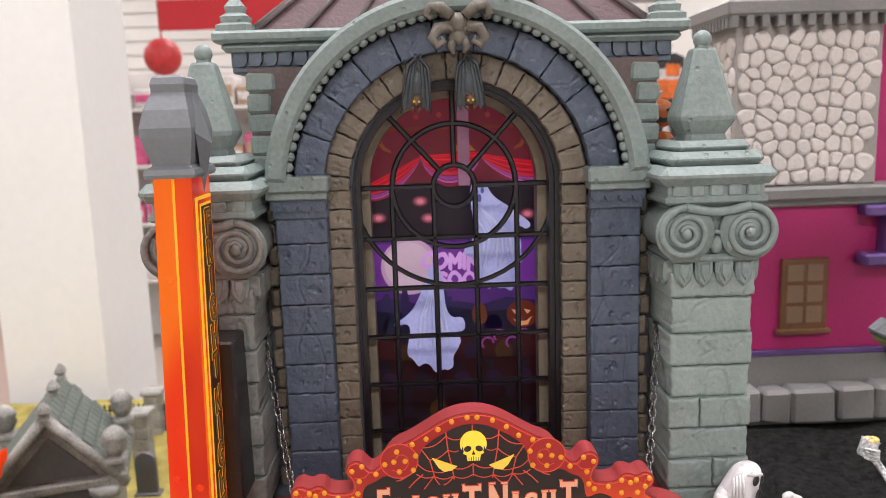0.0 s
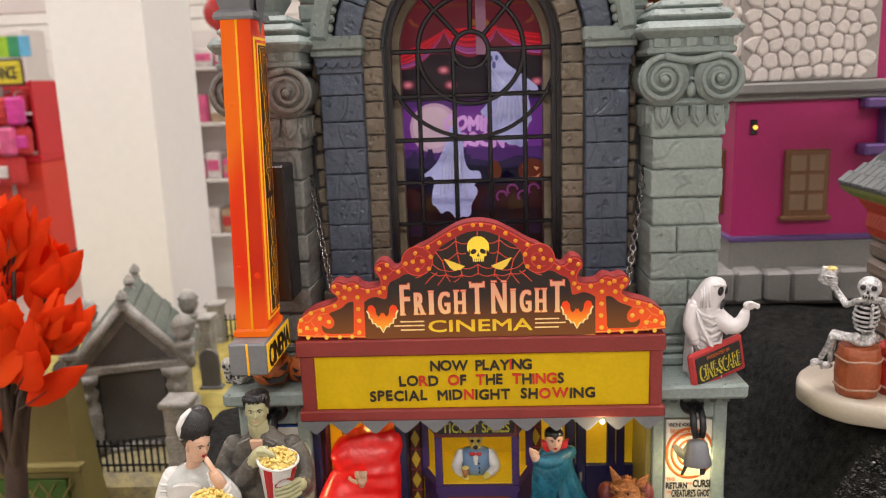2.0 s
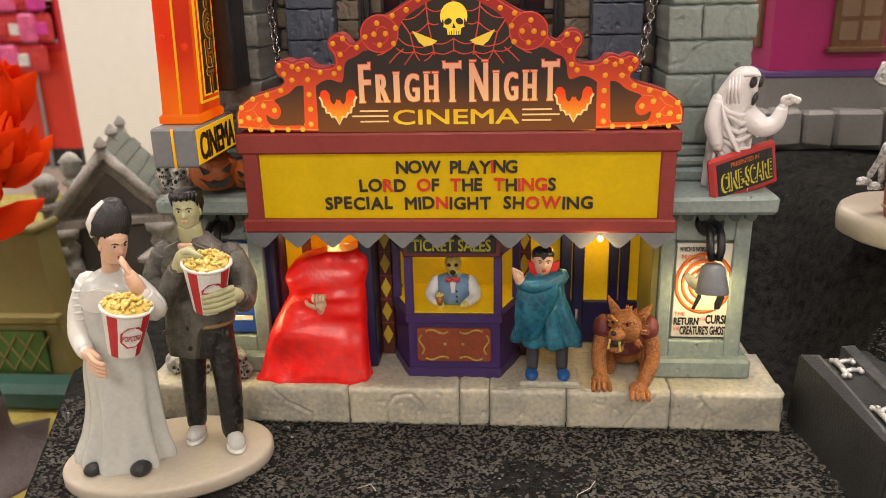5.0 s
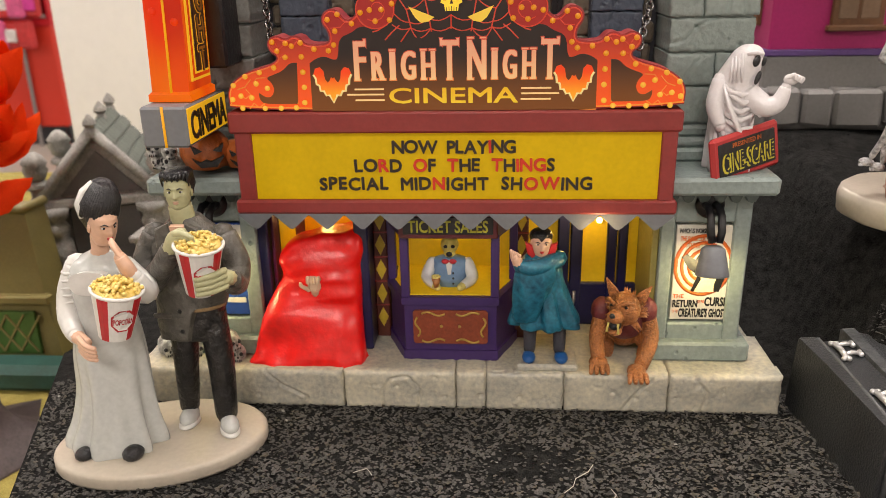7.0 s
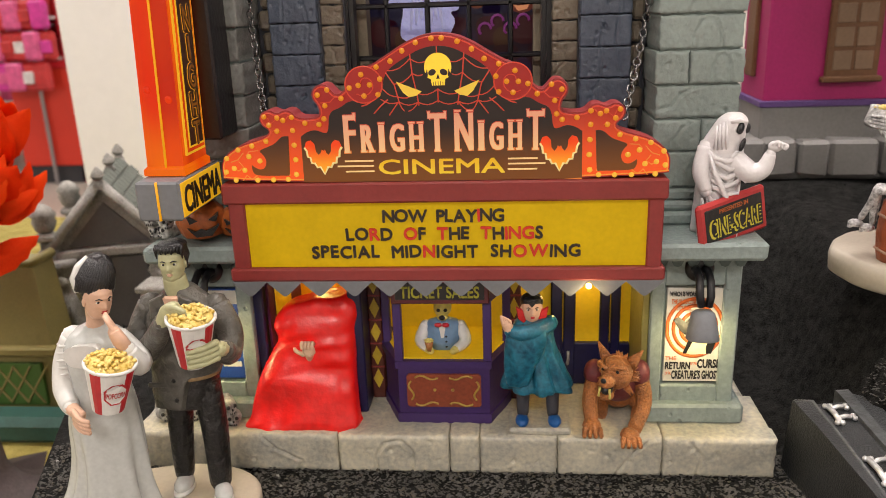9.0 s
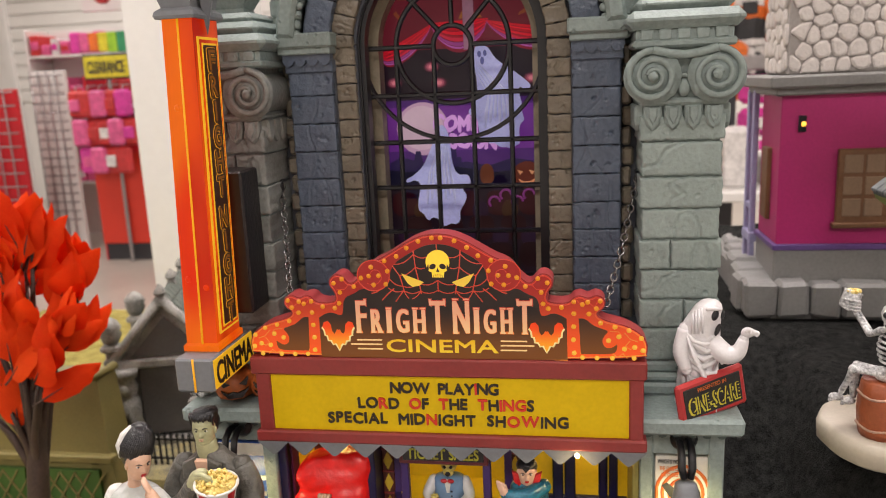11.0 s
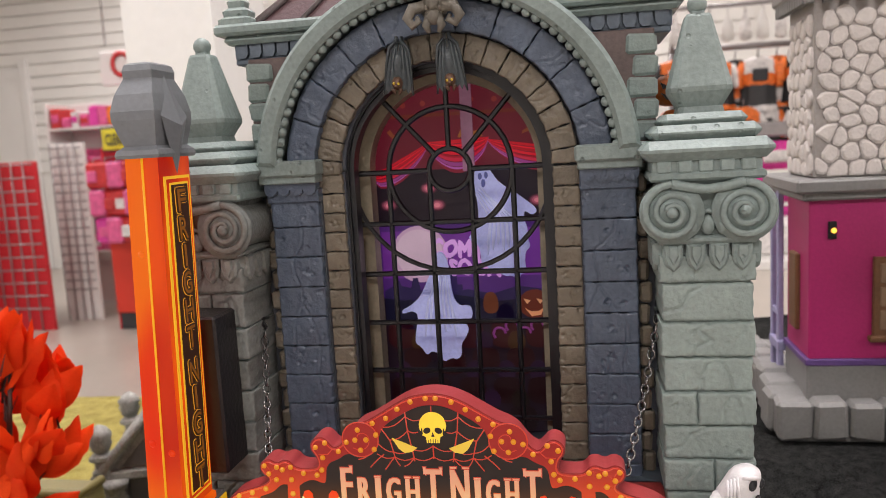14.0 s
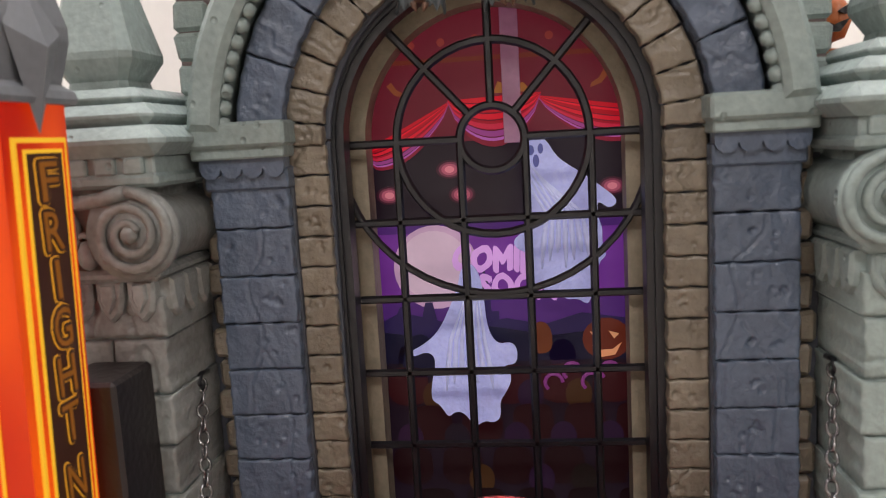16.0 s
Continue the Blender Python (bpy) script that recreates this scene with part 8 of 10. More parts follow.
for q in range(40):
    a = rg.uniform(0, 6.28)
    s.lathe([(0.9, 0), (0.1, 3.2)], (0, 0, 0), 5, 0, move=pose(hx + 4.2 * math.cos(a), hy + 1.2 + rg.uniform(-1, 1.5), hz + 4.0 * math.sin(a) - 1.2, 0, 0, 0) @ Euler((0, math.pi / 2 - a, 0)).to_matrix().to_4x4())
turned = Euler((-0.22, 0, -0.45)).to_matrix()
s.v[head_from:] = [tuple(turned @ (Vector(p) - Vector((hx, hy, hz))) * 1.12 + Vector((hx + 1.0, hy - 1.0, hz - 0.6))) for p in s.v[head_from:]]
limb(s, [(bx - 7, by + 3, 33), (bx - 9.2, by, 25), (bx - 8.6, by - 2, 17.6)], [3.4, 3.0, 2.6], 0)
limb(s, [(bx + 9.0, by + 3, 33), (bx + 11.0, by, 24), (bx + 6.4, by - 7.4, 17.6)], [3.4, 3.0, 2.6], 0)
for sx, px in ((-1, bx - 7.4), (1, bx + 9.2)):
    s.ball((px, by + 3.2, 33.0), (4.2, 4.6, 4.8), 14, 1)
for px, py in ((bx - 8.8, by - 4.2), (bx + 4.4, by - 10.4)):
    s.ball((px, py, 17.2), (3.6, 3.8, 2.2), 12, 0)
    for k in range(4):
        limb(s, [(px - 2.7 + k * 1.8, py - 2.6, 17), (px - 3.2 + k * 2.1, py - 5.0, 15.9)], [1.15, 0.85], 0, 6)
limb(s, [(bx + 6, by + 12, 24), (bx + 11, by + 8, 19), (bx + 9.4, by + 5, 15.8)], [4.4, 3.6, 2.4], 0)
limb(s, [(bx - 3, by + 13, 23), (bx - 4, by + 10, 18), (bx - 4, by + 6, 16)], [4.2, 3.4, 2.4], 0)
s.v = [(bx + 0.8 + (x - bx) * 0.92, y, 14.8 + (z - 14.8) * 1.04) for x, y, z in s.v]
solo("beast_figure", s, [FUR, SHIRT, HAIR, BONE_YELLOW], "snarling orange-brown beast figure in a torn shirt", "figurine", (bx, by, 14.8))

# the white ghost with its sign, on the pier
s = Shape()


def drape(a, z):
    q = (a + math.pi / 2 + math.pi) % (2 * math.pi) - math.pi
    swag = math.sin(1.15 * (z + 3.2 * math.cos(q * 1.3)) + 0.6 * math.sin(3 * q))
    f = max(0.0, min(1.0, (113 - z) / 5))
    return 1 + f * (0.075 * swag * math.exp(-(q / 1.3) ** 2) + 0.085 * math.sin(7 * a + z * 0.22)) + 0.03 * max(0.0, min(1.0, (116 - z) / 6)) * math.sin(13 * a + 0.5 * z) + 0.01 * math.sin(11 * a)


skin(s, [(89.6, 19, 83.4, 7.4, 6.0), (89.4, 18.8, 90, 7.0, 5.8), (89.0, 18.4, 98, 6.6, 5.5), (89.0, 18, 105, 6.7, 5.5), (89.3, 17.6, 110.6, 6.9, 5.3), (90.0, 17, 114.6, 6.2, 5.0), (91.2, 16.5, 118.4, 5.3, 4.9), (92.0, 16.2, 121.2, 4.3, 4.2), (92.3, 16.2, 122.8, 2.4, 2.4), (92.4, 16.2, 123.2, 0.4, 0.4)], 0, 64, 6, drape)
for ex, ey, ez, rx, rz, lean in ((93.4, 12.0, 118.6, 1.45, 1.9, 20), (96.3, 14.4, 118.2, 0.9, 1.6, 10), (94.4, 12.2, 113.4, 0.95, 2.3, 24)):
    s.ball((0, 0, 0), (rx, 0.7, rz), 12, 1, move=pose(ex, ey, ez, 0, lean, 30))
s.tube([(90.4, 12.2, 120.6), (92.6, 11.4, 121.2), (95.4, 12.4, 120.6)], [0.5, 0.8, 0.5], 8, 0)
limb(s, [(92.6, 15.4, 108.4), (97.4, 12.4, 104.6), (101.2, 11.2, 106), (102.8, 11, 110.6)], [3.7, 3.5, 2.7, 1.7], 0, 14)
for k in range(5):
    s.tube([(95.6 + k * 1.4, 12.4 - k * 0.3, 103.2 + k * 0.2), (96.2 + k * 1.3, 11.0 - k * 0.3, 101.4 + 0.4 * (k % 2) + k * 0.45)], [1.3, 0.4], 7, 0)
s.ball((104.0, 10.8, 113.0), (2.3, 1.8, 1.8), 12, 0)
for k in range(4):
    limb(s, [(103.2 + k * 0.9, 9.6, 113.9 - k * 0.1), (104.2 + k * 0.9, 9.0, 114.7 - k * 0.45), (104.4 + k * 0.7, 8.8, 113.4 - k * 0.3)], [0.75, 0.7, 0.5], 0, 6)
limb(s, [(84.6, 16.4, 112), (82.8, 14.6, 104.6), (84.4, 12.8, 98.4)], [3.0, 2.9, 2.0], 0, 12)
for k in range(5):
    s.tube([(84.4 + k * 0.5, 12.4, 111 - k), (86.4 + k * 0.8, 11.4 - 0.2 * k, 104 - k * 1.6), (90 + k * 0.8, 11.6, 100.4 - k * 1.7)], [0.3, 0.75, 0.25], 6, 0)
rg = random.Random(41)
for k in range(10):
    z0, q = 111.6 - k * 2.7, rg.uniform(-1, 1)
    s.tube([(83.6 + rg.uniform(-0.4, 0.6), 14.6, z0 + 1.0), (86.6 + q, 12.2, z0 - 2.0 + q), (90.0 + q, 11.8, z0 - 3.4), (93.6 + q, 12.8, z0 - 2.4 + rg.uniform(-1, 1)), (95.4, 15.0, z0)], [0.3, 0.85, 1.0, 0.7, 0.3], 7, 0)
for k in range(7):
    x = 83.4 + k * 1.8
    s.tube([(x, 13.4 - 1.2 * math.sin(k * 0.5), 96), (x + 0.3, 12.4 - 1.2 * math.sin(k * 0.5), 89), (x - 0.2, 12.0 - 1.4 * math.sin(k * 0.5), 83.6)], [0.5, 1.0, 1.2], 7, 0)
for k in range(6):
    a = 0.2 + k * 0.45
    s.tube([(86.4 + k * 0.9, 13.2 - 0.3 * k, 121 - 0.5 * abs(k - 3)), (86.2 + k * 1.0, 12.4 - 0.2 * k, 116), (86.0 + k * 1.2, 12.4, 112)], [0.25, 0.55, 0.4], 6, 0) if k not in (4, 5) else None
solo("ghost_figure", s, [M("bright_white_resin", (0.72, 0.70, 0.71), 0.35, var=0.06, s2=900, bump=0.2), HAIR], "white draped ghost figure leaning over a sign", "figurine", (89.6, 18, 83.4))
cs = thing("easel_sign", "red-framed black sign leaning on the pier cap", "sign", (95, 13, 83.4))
m = pose(92.9, 11.6, 90.0, -4, -8.5, 30)
part("frame", Shape().box(-14.2, 14.2, -1.0, 1.6, -7.6, 7.4, 1.0, move=m), M("sign_frame_red", (0.42, 0.03, 0.03), 0.4, var=0.1), cs)
part("face", Shape().box(-12.0, 12.0, -1.3, 0, -5.6, 5.4, 0.3, move=m), M("sign_black", (0.012, 0.012, 0.012), 0.4), cs)
YL = M("sign_yellow_print", (0.60, 0.52, 0.05), 0.4)
words("lettering", "CINE-SCARE", 6.0, 0, 0, 0, YL, cs, bold=0.05, width=22, depth=0.1, m=m @ at(0.1, -1.45, -1.2))
words("lettering", "CINE-SCARE", 6.0, 0, 0, 0, MAT["sign_black"], cs, bold=0.0, width=21.4, depth=0.1, m=m @ at(0.5, -1.6, -1.0))
words("lettering", "PRESENTED IN", 1.5, 0, 0, 0, M("sign_orange_print", (0.5, 0.12, 0.02), 0.4), cs, bold=0.02, width=12, depth=0.1, m=m @ at(-0.2, -1.45, 4.0))

# pumpkins and skulls
PUMPKIN = M("pumpkin_orange", (0.42, 0.105, 0.02), 0.4, var=0.25, bump=0.3)


def pumpkin(name, c, r, label, turn=0, faced=True):
    s = Shape().lathe([(r * 0.35, -r * 0.8), (r * 0.8, -r * 0.66), (r, -r * 0.15), (r * 0.95, r * 0.3), (r * 0.6, r * 0.68), (r * 0.2, r * 0.72)], c, 36, 0, wave=lambda a, z: 1 - 0.08 * abs(math.sin(4.5 * a)))
    s.tube([(c[0], c[1], c[2] + r * 0.6), (c[0] + r * 0.1, c[1], c[2] + r * 1.0), (c[0] + r * 0.3, c[1], c[2] + r * 1.1)], [r * 0.17, r * 0.12, r * 0.1], 6, 2)
    if faced:
        m = pose(*c, 0, 0, turn)
        for sx in (-1, 1):
            s.prism([(sx * r * 0.2, r * 0.12), (sx * r * 0.62, r * 0.36), (sx * r * 0.5, r * 0.02)], -r * 0.98, -r * 0.7, 1, move=m)
        s.prism([(-r * 0.6, -r * 0.15), (-r * 0.3, -r * 0.3), (-r * 0.1, -r * 0.2), (r * 0.1, -r * 0.3), (r * 0.35, -r * 0.2), (r * 0.6, -r * 0.12), (r * 0.3, -r * 0.52), (-r * 0.3, -r * 0.52)], -r * 0.98, -r * 0.7, 1, move=m)
    return solo(name, s, [PUMPKIN, HAIR, GREEN_GREY], label, "pumpkin", (c[0], c[1], c[2] - r * 0.8))


pumpkin("jack_o_lantern", (-84.5, 13.5, 91.2), 8.6, "orange carved pumpkin on the pier cap", 25)
pumpkin("jack_o_lantern", (-73.6, 17, 89.2), 6.4, "small carved pumpkin on the pier cap", 20)
BONE = M("aged_bone_paint", (0.36, 0.36, 0.34), 0.4, var=0.6, s1=300, bump=0.5)


def skull_ball(s, c, r, turn):
    m = pose(*c, -10, 0, turn)
    s.ball((0, 0, 0), (r * 0.9, r, r * 0.92), 12, 0, move=m)
    s.ball((0, -r * 0.5, -r * 0.6), (r * 0.6, r * 0.55, r * 0.45), 10, 0, move=m)
    for sx in (-1, 1):
        s.ball((sx * r * 0.38, -r * 0.86, -r * 0.02), (r * 0.25, r * 0.18, r * 0.24), 8, 1, move=m)
    s.ball((0, -r * 1.0, -r * 0.36), (r * 0.12, r * 0.1, r * 0.16), 6, 1, move=m)
    for k in range(4):
        s.ball((r * (-0.3 + 0.2 * k), -r * 0.98, -r * 0.74), (r * 0.08, r * 0.06, r * 0.14), 6, 1, move=m)


rng = random.Random(17)
for name, cx, cy, cz, spread, n in (("skull_pile", -100, 14, 83.6, 6.5, 6), ("skull_pile", -104, 13, 14.8, 8, 8), ("skull_pile", -80, 9, 14.8, 5, 6)):
    for k in range(n):
        s = Shape()
        lay = 0 if k < n * 0.6 else 1
        r = rng.uniform(2.7, 3.6)
        c = (cx + rng.uniform(-1, 1) * spread * (1 - 0.4 * lay), cy + rng.uniform(-1, 1) * spread * 0.5, cz + r * 0.95 + lay * 4.4)
        skull_ball(s, c, r, rng.uniform(-50, 50))
        solo("toy_skull", s, [BONE, HAIR], "small grey-white toy skull in a heap", "skull", (c[0], c[1], c[2] - r), "heaped toy skulls")
# two pumpkins behind the column
pumpkin("pumpkin_ornament", (79.2, 80, 238.5), 7.2, "orange pumpkin on the tower side", 0)
pumpkin("pumpkin_ornament", (80.4, 79, 227), 6.0, "orange pumpkin beside the tower", 0)

# ---- graveyard ----
GRAVE = M("grey_brown_resin_stone", (0.20, 0.19, 0.175), 0.6, var=0.25, s1=60, s2=700, bump=0.7, depth=0.0016, tint=(0.36, 0.35, 0.32))
GRAVE_DARK = M("dark_grave_stone", (0.11, 0.105, 0.107), 0.6, var=0.2, s1=40, bump=0.3)
ROOF_GREEN = M("mossy_roof_paint", (0.10, 0.12, 0.10), 0.6, var=0.25, piece=0.3)
IRON = M("black_iron_paint", (0.012, 0.012, 0.014), 0.45, bump=0.1)
GZ = -90.0
s = Shape().box(-470, -190, 262, 660, -121, GZ, 6)
solo("graveyard_platform", s, M("grey_speckled_foam", (0.20, 0.19, 0.17), 0.8, var=0.4, s1=120, s2=900, bump=0.7, tint=(0.30, 0.25, 0.10)), "speckled foam platform under the graveyard", "ground", (-330, 460, -121), kind="structure")
s = Shape().box(-466, -196, 330, 655, GZ - 0.5, GZ + 2.5, 3)
solo("graveyard_lawn", s, FLOCK, "yellow flocked grass of the graveyard", "ground", (-330, 490, GZ), kind="structure")

tomb = thing("mausoleum", "grey stone mausoleum with a steep gable", "miniature building", (-292, 325, GZ))
TM = pose(-289, 320, GZ - 3, 0, 0, 17)


def tpart(name, s, m, parent=None, label=""):
    return part(name, moved(s, TM), m, parent or tomb, label)


tpart("plinth", Shape().box(-47, 47, -8, 92, 0, 8, 1.5), GRAVE)
body = tpart("wall", Shape().box(-41, 41, 4, 86, 7, 78, 1), GRAVE)
tpart("gable", Shape().prism([(-46, 74), (46, 74), (0, 126)], 0, 86), GRAVE)
tpart("gable_face", Shape().prism([(-30, 80), (30, 80), (0, 113)], -1.5, 2, 0), GRAVE_DARK)
tpart("door", Shape().box(-26, 26, -1, 6, 10, 70, 1), GRAVE_DARK, None, "dark stone door slab")
tpart("lintel", Shape().box(-42, 42, -6, 8, 71, 78, 1.2), GRAVE)
for sx in (-1, 1):
    rake = Shape().tube([(sx * 50, -4, 71), (sx * 25, -4, 100), (0, -4, 129)], 4.2, 6)
    tpart("gable_edge", rake, GRAVE)
    st_ = Shape().lathe([(11, 8), (11, 13), (8, 15), (9.6, 22), (8.2, 30), (10.6, 38), (9, 45), (6.4, 49), (8, 53), (8.6, 58), (6.4, 63), (9.6, 66), (11, 72)], (sx * 35, -6, 0), 20, wave=lambda a, z: 1 + 0.10 * math.sin(5 * a + z * 0.25) + 0.06 * math.sin(9 * a - z * 0.4))
    for q in range(3):
        st_.tube([(sx * 35 - 8 + q * 5, -13, 44), (sx * 35 - 9 + q * 6, -14.5, 30), (sx * 35 - 8 + q * 5.4, -14, 16)], [1.2, 2.2, 1.2], 7)
    st_.ball((sx * 35, -12, 56), (4.6, 4.2, 5.2), 12)
    tpart("carved_post", st_, GRAVE, None, "carved weathered door post")
    slope = Shape().add([(sx * 50, -6, 73), (sx * 50, 92, 73), (0, 92, 131), (0, -6, 131), (sx * 50, -6, 69), (sx * 50, 92, 69), (0, 92, 127), (0, -6, 127)],
                        [(0, 1, 2, 3), (4, 5, 6, 7), (0, 1, 5, 4), (1, 2, 6, 5), (2, 3, 7, 6), (3, 0, 4, 7)])
    rf = tpart("roof_slope", slope, ROOF_GREEN, None, "mossy shingled roof slope")
    for r in range(7):
        for c in range(9):
            f = (r + 0.5) / 7
            x, z = 50 * (1 - f), 73 + 58 * f
            m = TM @ pose(sx * x, 3 + c * 10 + (r % 2) * 5, z + 1.0, 0, sx * 49.2, 0)
            part("shingle", Shape().box(-4.6, 4.6, -4.6, 4.6, -0.6, 0.9, 0.5, move=m), ROOF_GREEN, rf)
    for yy in (0, 84):
        urn = Shape().square([(7, 70), (7, 79), (5, 81), (5, 86), (8, 88), (8, 91), (4, 93)], (sx * 44, yy, 0), 0.3)
        urn.lathe([(3, 92), (6.4, 95), (8.6, 101), (7.4, 104), (9.4, 107), (6, 112), (2, 115)], (sx * 44, yy, 0), 18, wave=lambda a, z: 1 + 0.09 * math.sin(6 * a + z * 0.2))
        tpart("corner_urn", urn, GRAVE)
for yy, z in ((-4, 128), (44, 130), (88, 130)):
    tpart("ridge_finial", Shape().square([(4, z - 4), (4, z), (2.4, z + 3), (4.6, z + 6), (3.6, z + 9), (0.8, z + 13)], (0, yy, 0), 0.3), GRAVE)


def fence(x0, x1, y, z0, h, label, group=""):
    fe = thing("iron_fence", label, "fence", ((x0 + x1) / 2, y, z0))
    for z in (z0 + h * 0.2, z0 + h * 0.78):
        part("rail", Shape().box(x0, x1, y - 0.8, y + 0.8, z - 0.8, z + 0.8, 0.2), IRON, fe)
    x = x0 + 2
    while x < x1:
        part("bar", Shape().square([(0.7, z0), (0.7, z0 + h * 0.86), (1.2, z0 + h * 0.9), (0.1, z0 + h)], (x, y, 0), 0.2), IRON, fe)
        x += 5.2
    return fe


fence(-345, -246, 276, GZ, 28, "low black iron fence before the mausoleum")
fence(-470, -352, 290, GZ, 34, "black iron fence beside the mausoleum")
fence(-385, -318, 592, GZ + 2, 34, "black iron fence behind the graves")
fence(-300, -215, 592, GZ + 2, 34, "black iron fence behind the graves")


def stone_pier(x, y, w, h):
    p = thing("stone_pier", "small grey stone pier with a flat cap", "pier", (x, y, GZ))
    part("shaft", Shape().box(x - w, x + w, y - w, y + w, GZ, GZ + h, 0.8), GRAVE, p)
    for k in range(5):
        for q in (0, 1):
            block("stone", p, GRAVE, x - w - 0.6 + q * w + 0.3, x - 0.3 + q * w + (0.6 if q else 0), y - w - 0.8, y + w, GZ + k * h / 5 + 0.5, GZ + (k + 1) * h / 5 - 0.3, 1.0, jitter=0.4)
    part("cap", Shape().box(x - w - 3, x + w + 3, y - w - 3, y + w + 3, GZ + h, GZ + h + 5, 1.2), GRAVE, p)


stone_pier(-234, 276, 9, 56)
stone_pier(-309, 592, 8, 46)
stone_pier(-291, 503, 8, 56)
for x, y, w, h in ((-268, 445, 8.5, 42), (-236, 490, 8, 30), (-400, 420, 12, 44), (-262, 540, 8, 28)):
    n = 12
    arch_ = [(x - w, GZ)] + [(x - w * math.cos(math.pi * i / n), GZ + h - w + w * math.sin(math.pi * i / n)) for i in range(n + 1)] + [(x + w, GZ)]
    sh = Shape().prism(arch_, y - 3, y + 3, bevel=0.8).box(x - w - 3, x + w + 3, y - 6, y + 6, GZ, GZ + 5, 0.8)
    solo("tombstone", sh, GRAVE_DARK, "round-topped grey tombstone in the grass", "tombstone", (x, y, GZ), "tombstones")

# ---- the orange-leaved tree ----
BARK = M("dark_brown_bark", (0.055, 0.032, 0.025), 0.6, var=0.35, s1=80, bump=0.5)
LEAF = M("orange_fabric_leaf", (0.86, 0.040, 0.006), 0.7, var=0.1, s1=60, s2=1600, bump=0.3, piece=0.5, spec=0.15, tint=(0.92, 0.11, 0.012))
nodes_, links_ = LEAF.node_tree.nodes, LEAF.node_tree.links
thin, blend = nodes_.new("ShaderNodeBsdfTranslucent"), nodes_.new("ShaderNodeMixShader")
links_.new(nodes_["Principled BSDF"].inputs["Base Color"].links[0].from_socket, thin.inputs["Color"])
blend.inputs[0].default_value = 0.4
links_.new(nodes_["Principled BSDF"].outputs[0], blend.inputs[1])
links_.new(thin.outputs[0], blend.inputs[2])
links_.new(blend.outputs[0], nodes_["Material Output"].inputs["Surface"])
tree = thing("toy_tree", "toy autumn tree with large orange fabric leaves", "tree", (-300, 142, -120))
s = Shape().lathe([(44, -121), (42, -118), (30, -113), (15, -105), (8.6, -94), (7.6, -80), (7.4, -75)], (-287, 142, 0), 20, wave=lambda a, z: 1 + (0.22 * math.sin(4 * a + 0.6) + 0.1 * math.sin(9 * a)) * max(0.0, min(1.0, (-90 - z) / 25)))
part("root_base", s, M("purple_brown_base", (0.075, 0.055, 0.055), 0.6, var=0.3, s1=60, bump=0.4), tree, "dark flared root base")
part("trunk", Shape().tube([(-287, 142, -96), (-288, 143, -60), (-286, 147, -25), (-284, 150, 10), (-281, 152, 44)], [7.4, 6.8, 6.4, 4.4, 2.6], 12), BARK, tree)
CLUSTERS = [(-293, 150, 112, -4, 6), (-270, 152, 112, 9, 6), (-312, 150, 98, -40, 6), (-262, 148, 58, 30, 7), (-284, 143, 72, 2, 6), (-278, 138, 44, 12, 6), (-336, 150, 32, -52, 6), (-308, 143, 30, -24, 5), (-322, 162, 74, -30, 5),
            (-259, 160, 78, 20, 5), (-268, 136, 36, 32, 5), (-296, 176, 88, -8, 5), (-272, 180, 82, 10, 5), (-300, 172, 52, -16, 5), (-374, 162, 40, -56, 5), (-292, 140, 14, -8, 3), (-346, 170, 90, -34, 5), (-284, 146, 96, 4, 4)]
for k, (x, y, z, lean, n) in enumerate(CLUSTERS):
    st_ = Vector((-286.5 + (k % 3 - 1) * 1.4, 147, -48 + (k % 4) * 9))
    tp = Vector((x, y, z))
    mid = st_.lerp(tp, 0.45) + Vector(((x + 286) * -0.16, 0, -2))
    part("limb", Shape().tube([st_, st_.lerp(mid, 0.5), mid, mid.lerp(tp, 0.6) + Vector(((x + 286) * 0.02, 0, 1)), tp], [3.2, 2.7, 2.2, 1.6, 1.0], 7), BARK, tree)


def leaf_mesh(seed, length=36, width=23):
    rg = random.Random(seed)
    n = 9
    v, f = [], []
    curl = rg.uniform(-5, 5)
    for i in range(n + 1):
        t = i / n
        w = width / 2 * math.sin(math.pi * t ** 0.72) ** 0.9 * (1 + 0.07 * (-1) ** i * (t > 0.5)) + (0.25 if 0 < i < n else 0)
        if i == n:
            w = 0.05
        y = curl * math.sin(math.pi * t) + 3 * t * t
        z = length * t
        jag = rg.uniform(-0.7, 0.7)
        v += [(-w + jag, y + w * 0.28, z), (-w * 0.5, y + w * 0.08, z), (0, y, z), (w * 0.5, y + w * 0.08, z), (w + jag, y + w * 0.28, z)]
    for i in range(n):
        for q in range(4):
            a = i * 5 + q
            f.append((a, a + 1, a + 6, a + 5))
    s = Shape().add(v, f, 0, True)
    back = [(x, y + 0.5, z) for x, y, z in v]
    s.add(back, [tuple(q for q in fc[::-1]) for fc in f], 0, True)
    s.tube([(0, -0.1, -6), (0, -0.2, 0), (0, curl * 0.7 - 0.3, length * 0.34)], [0.7, 0.6, 0.2], 5, 1)
    return s.mesh("leaf", [LEAF, BARK])


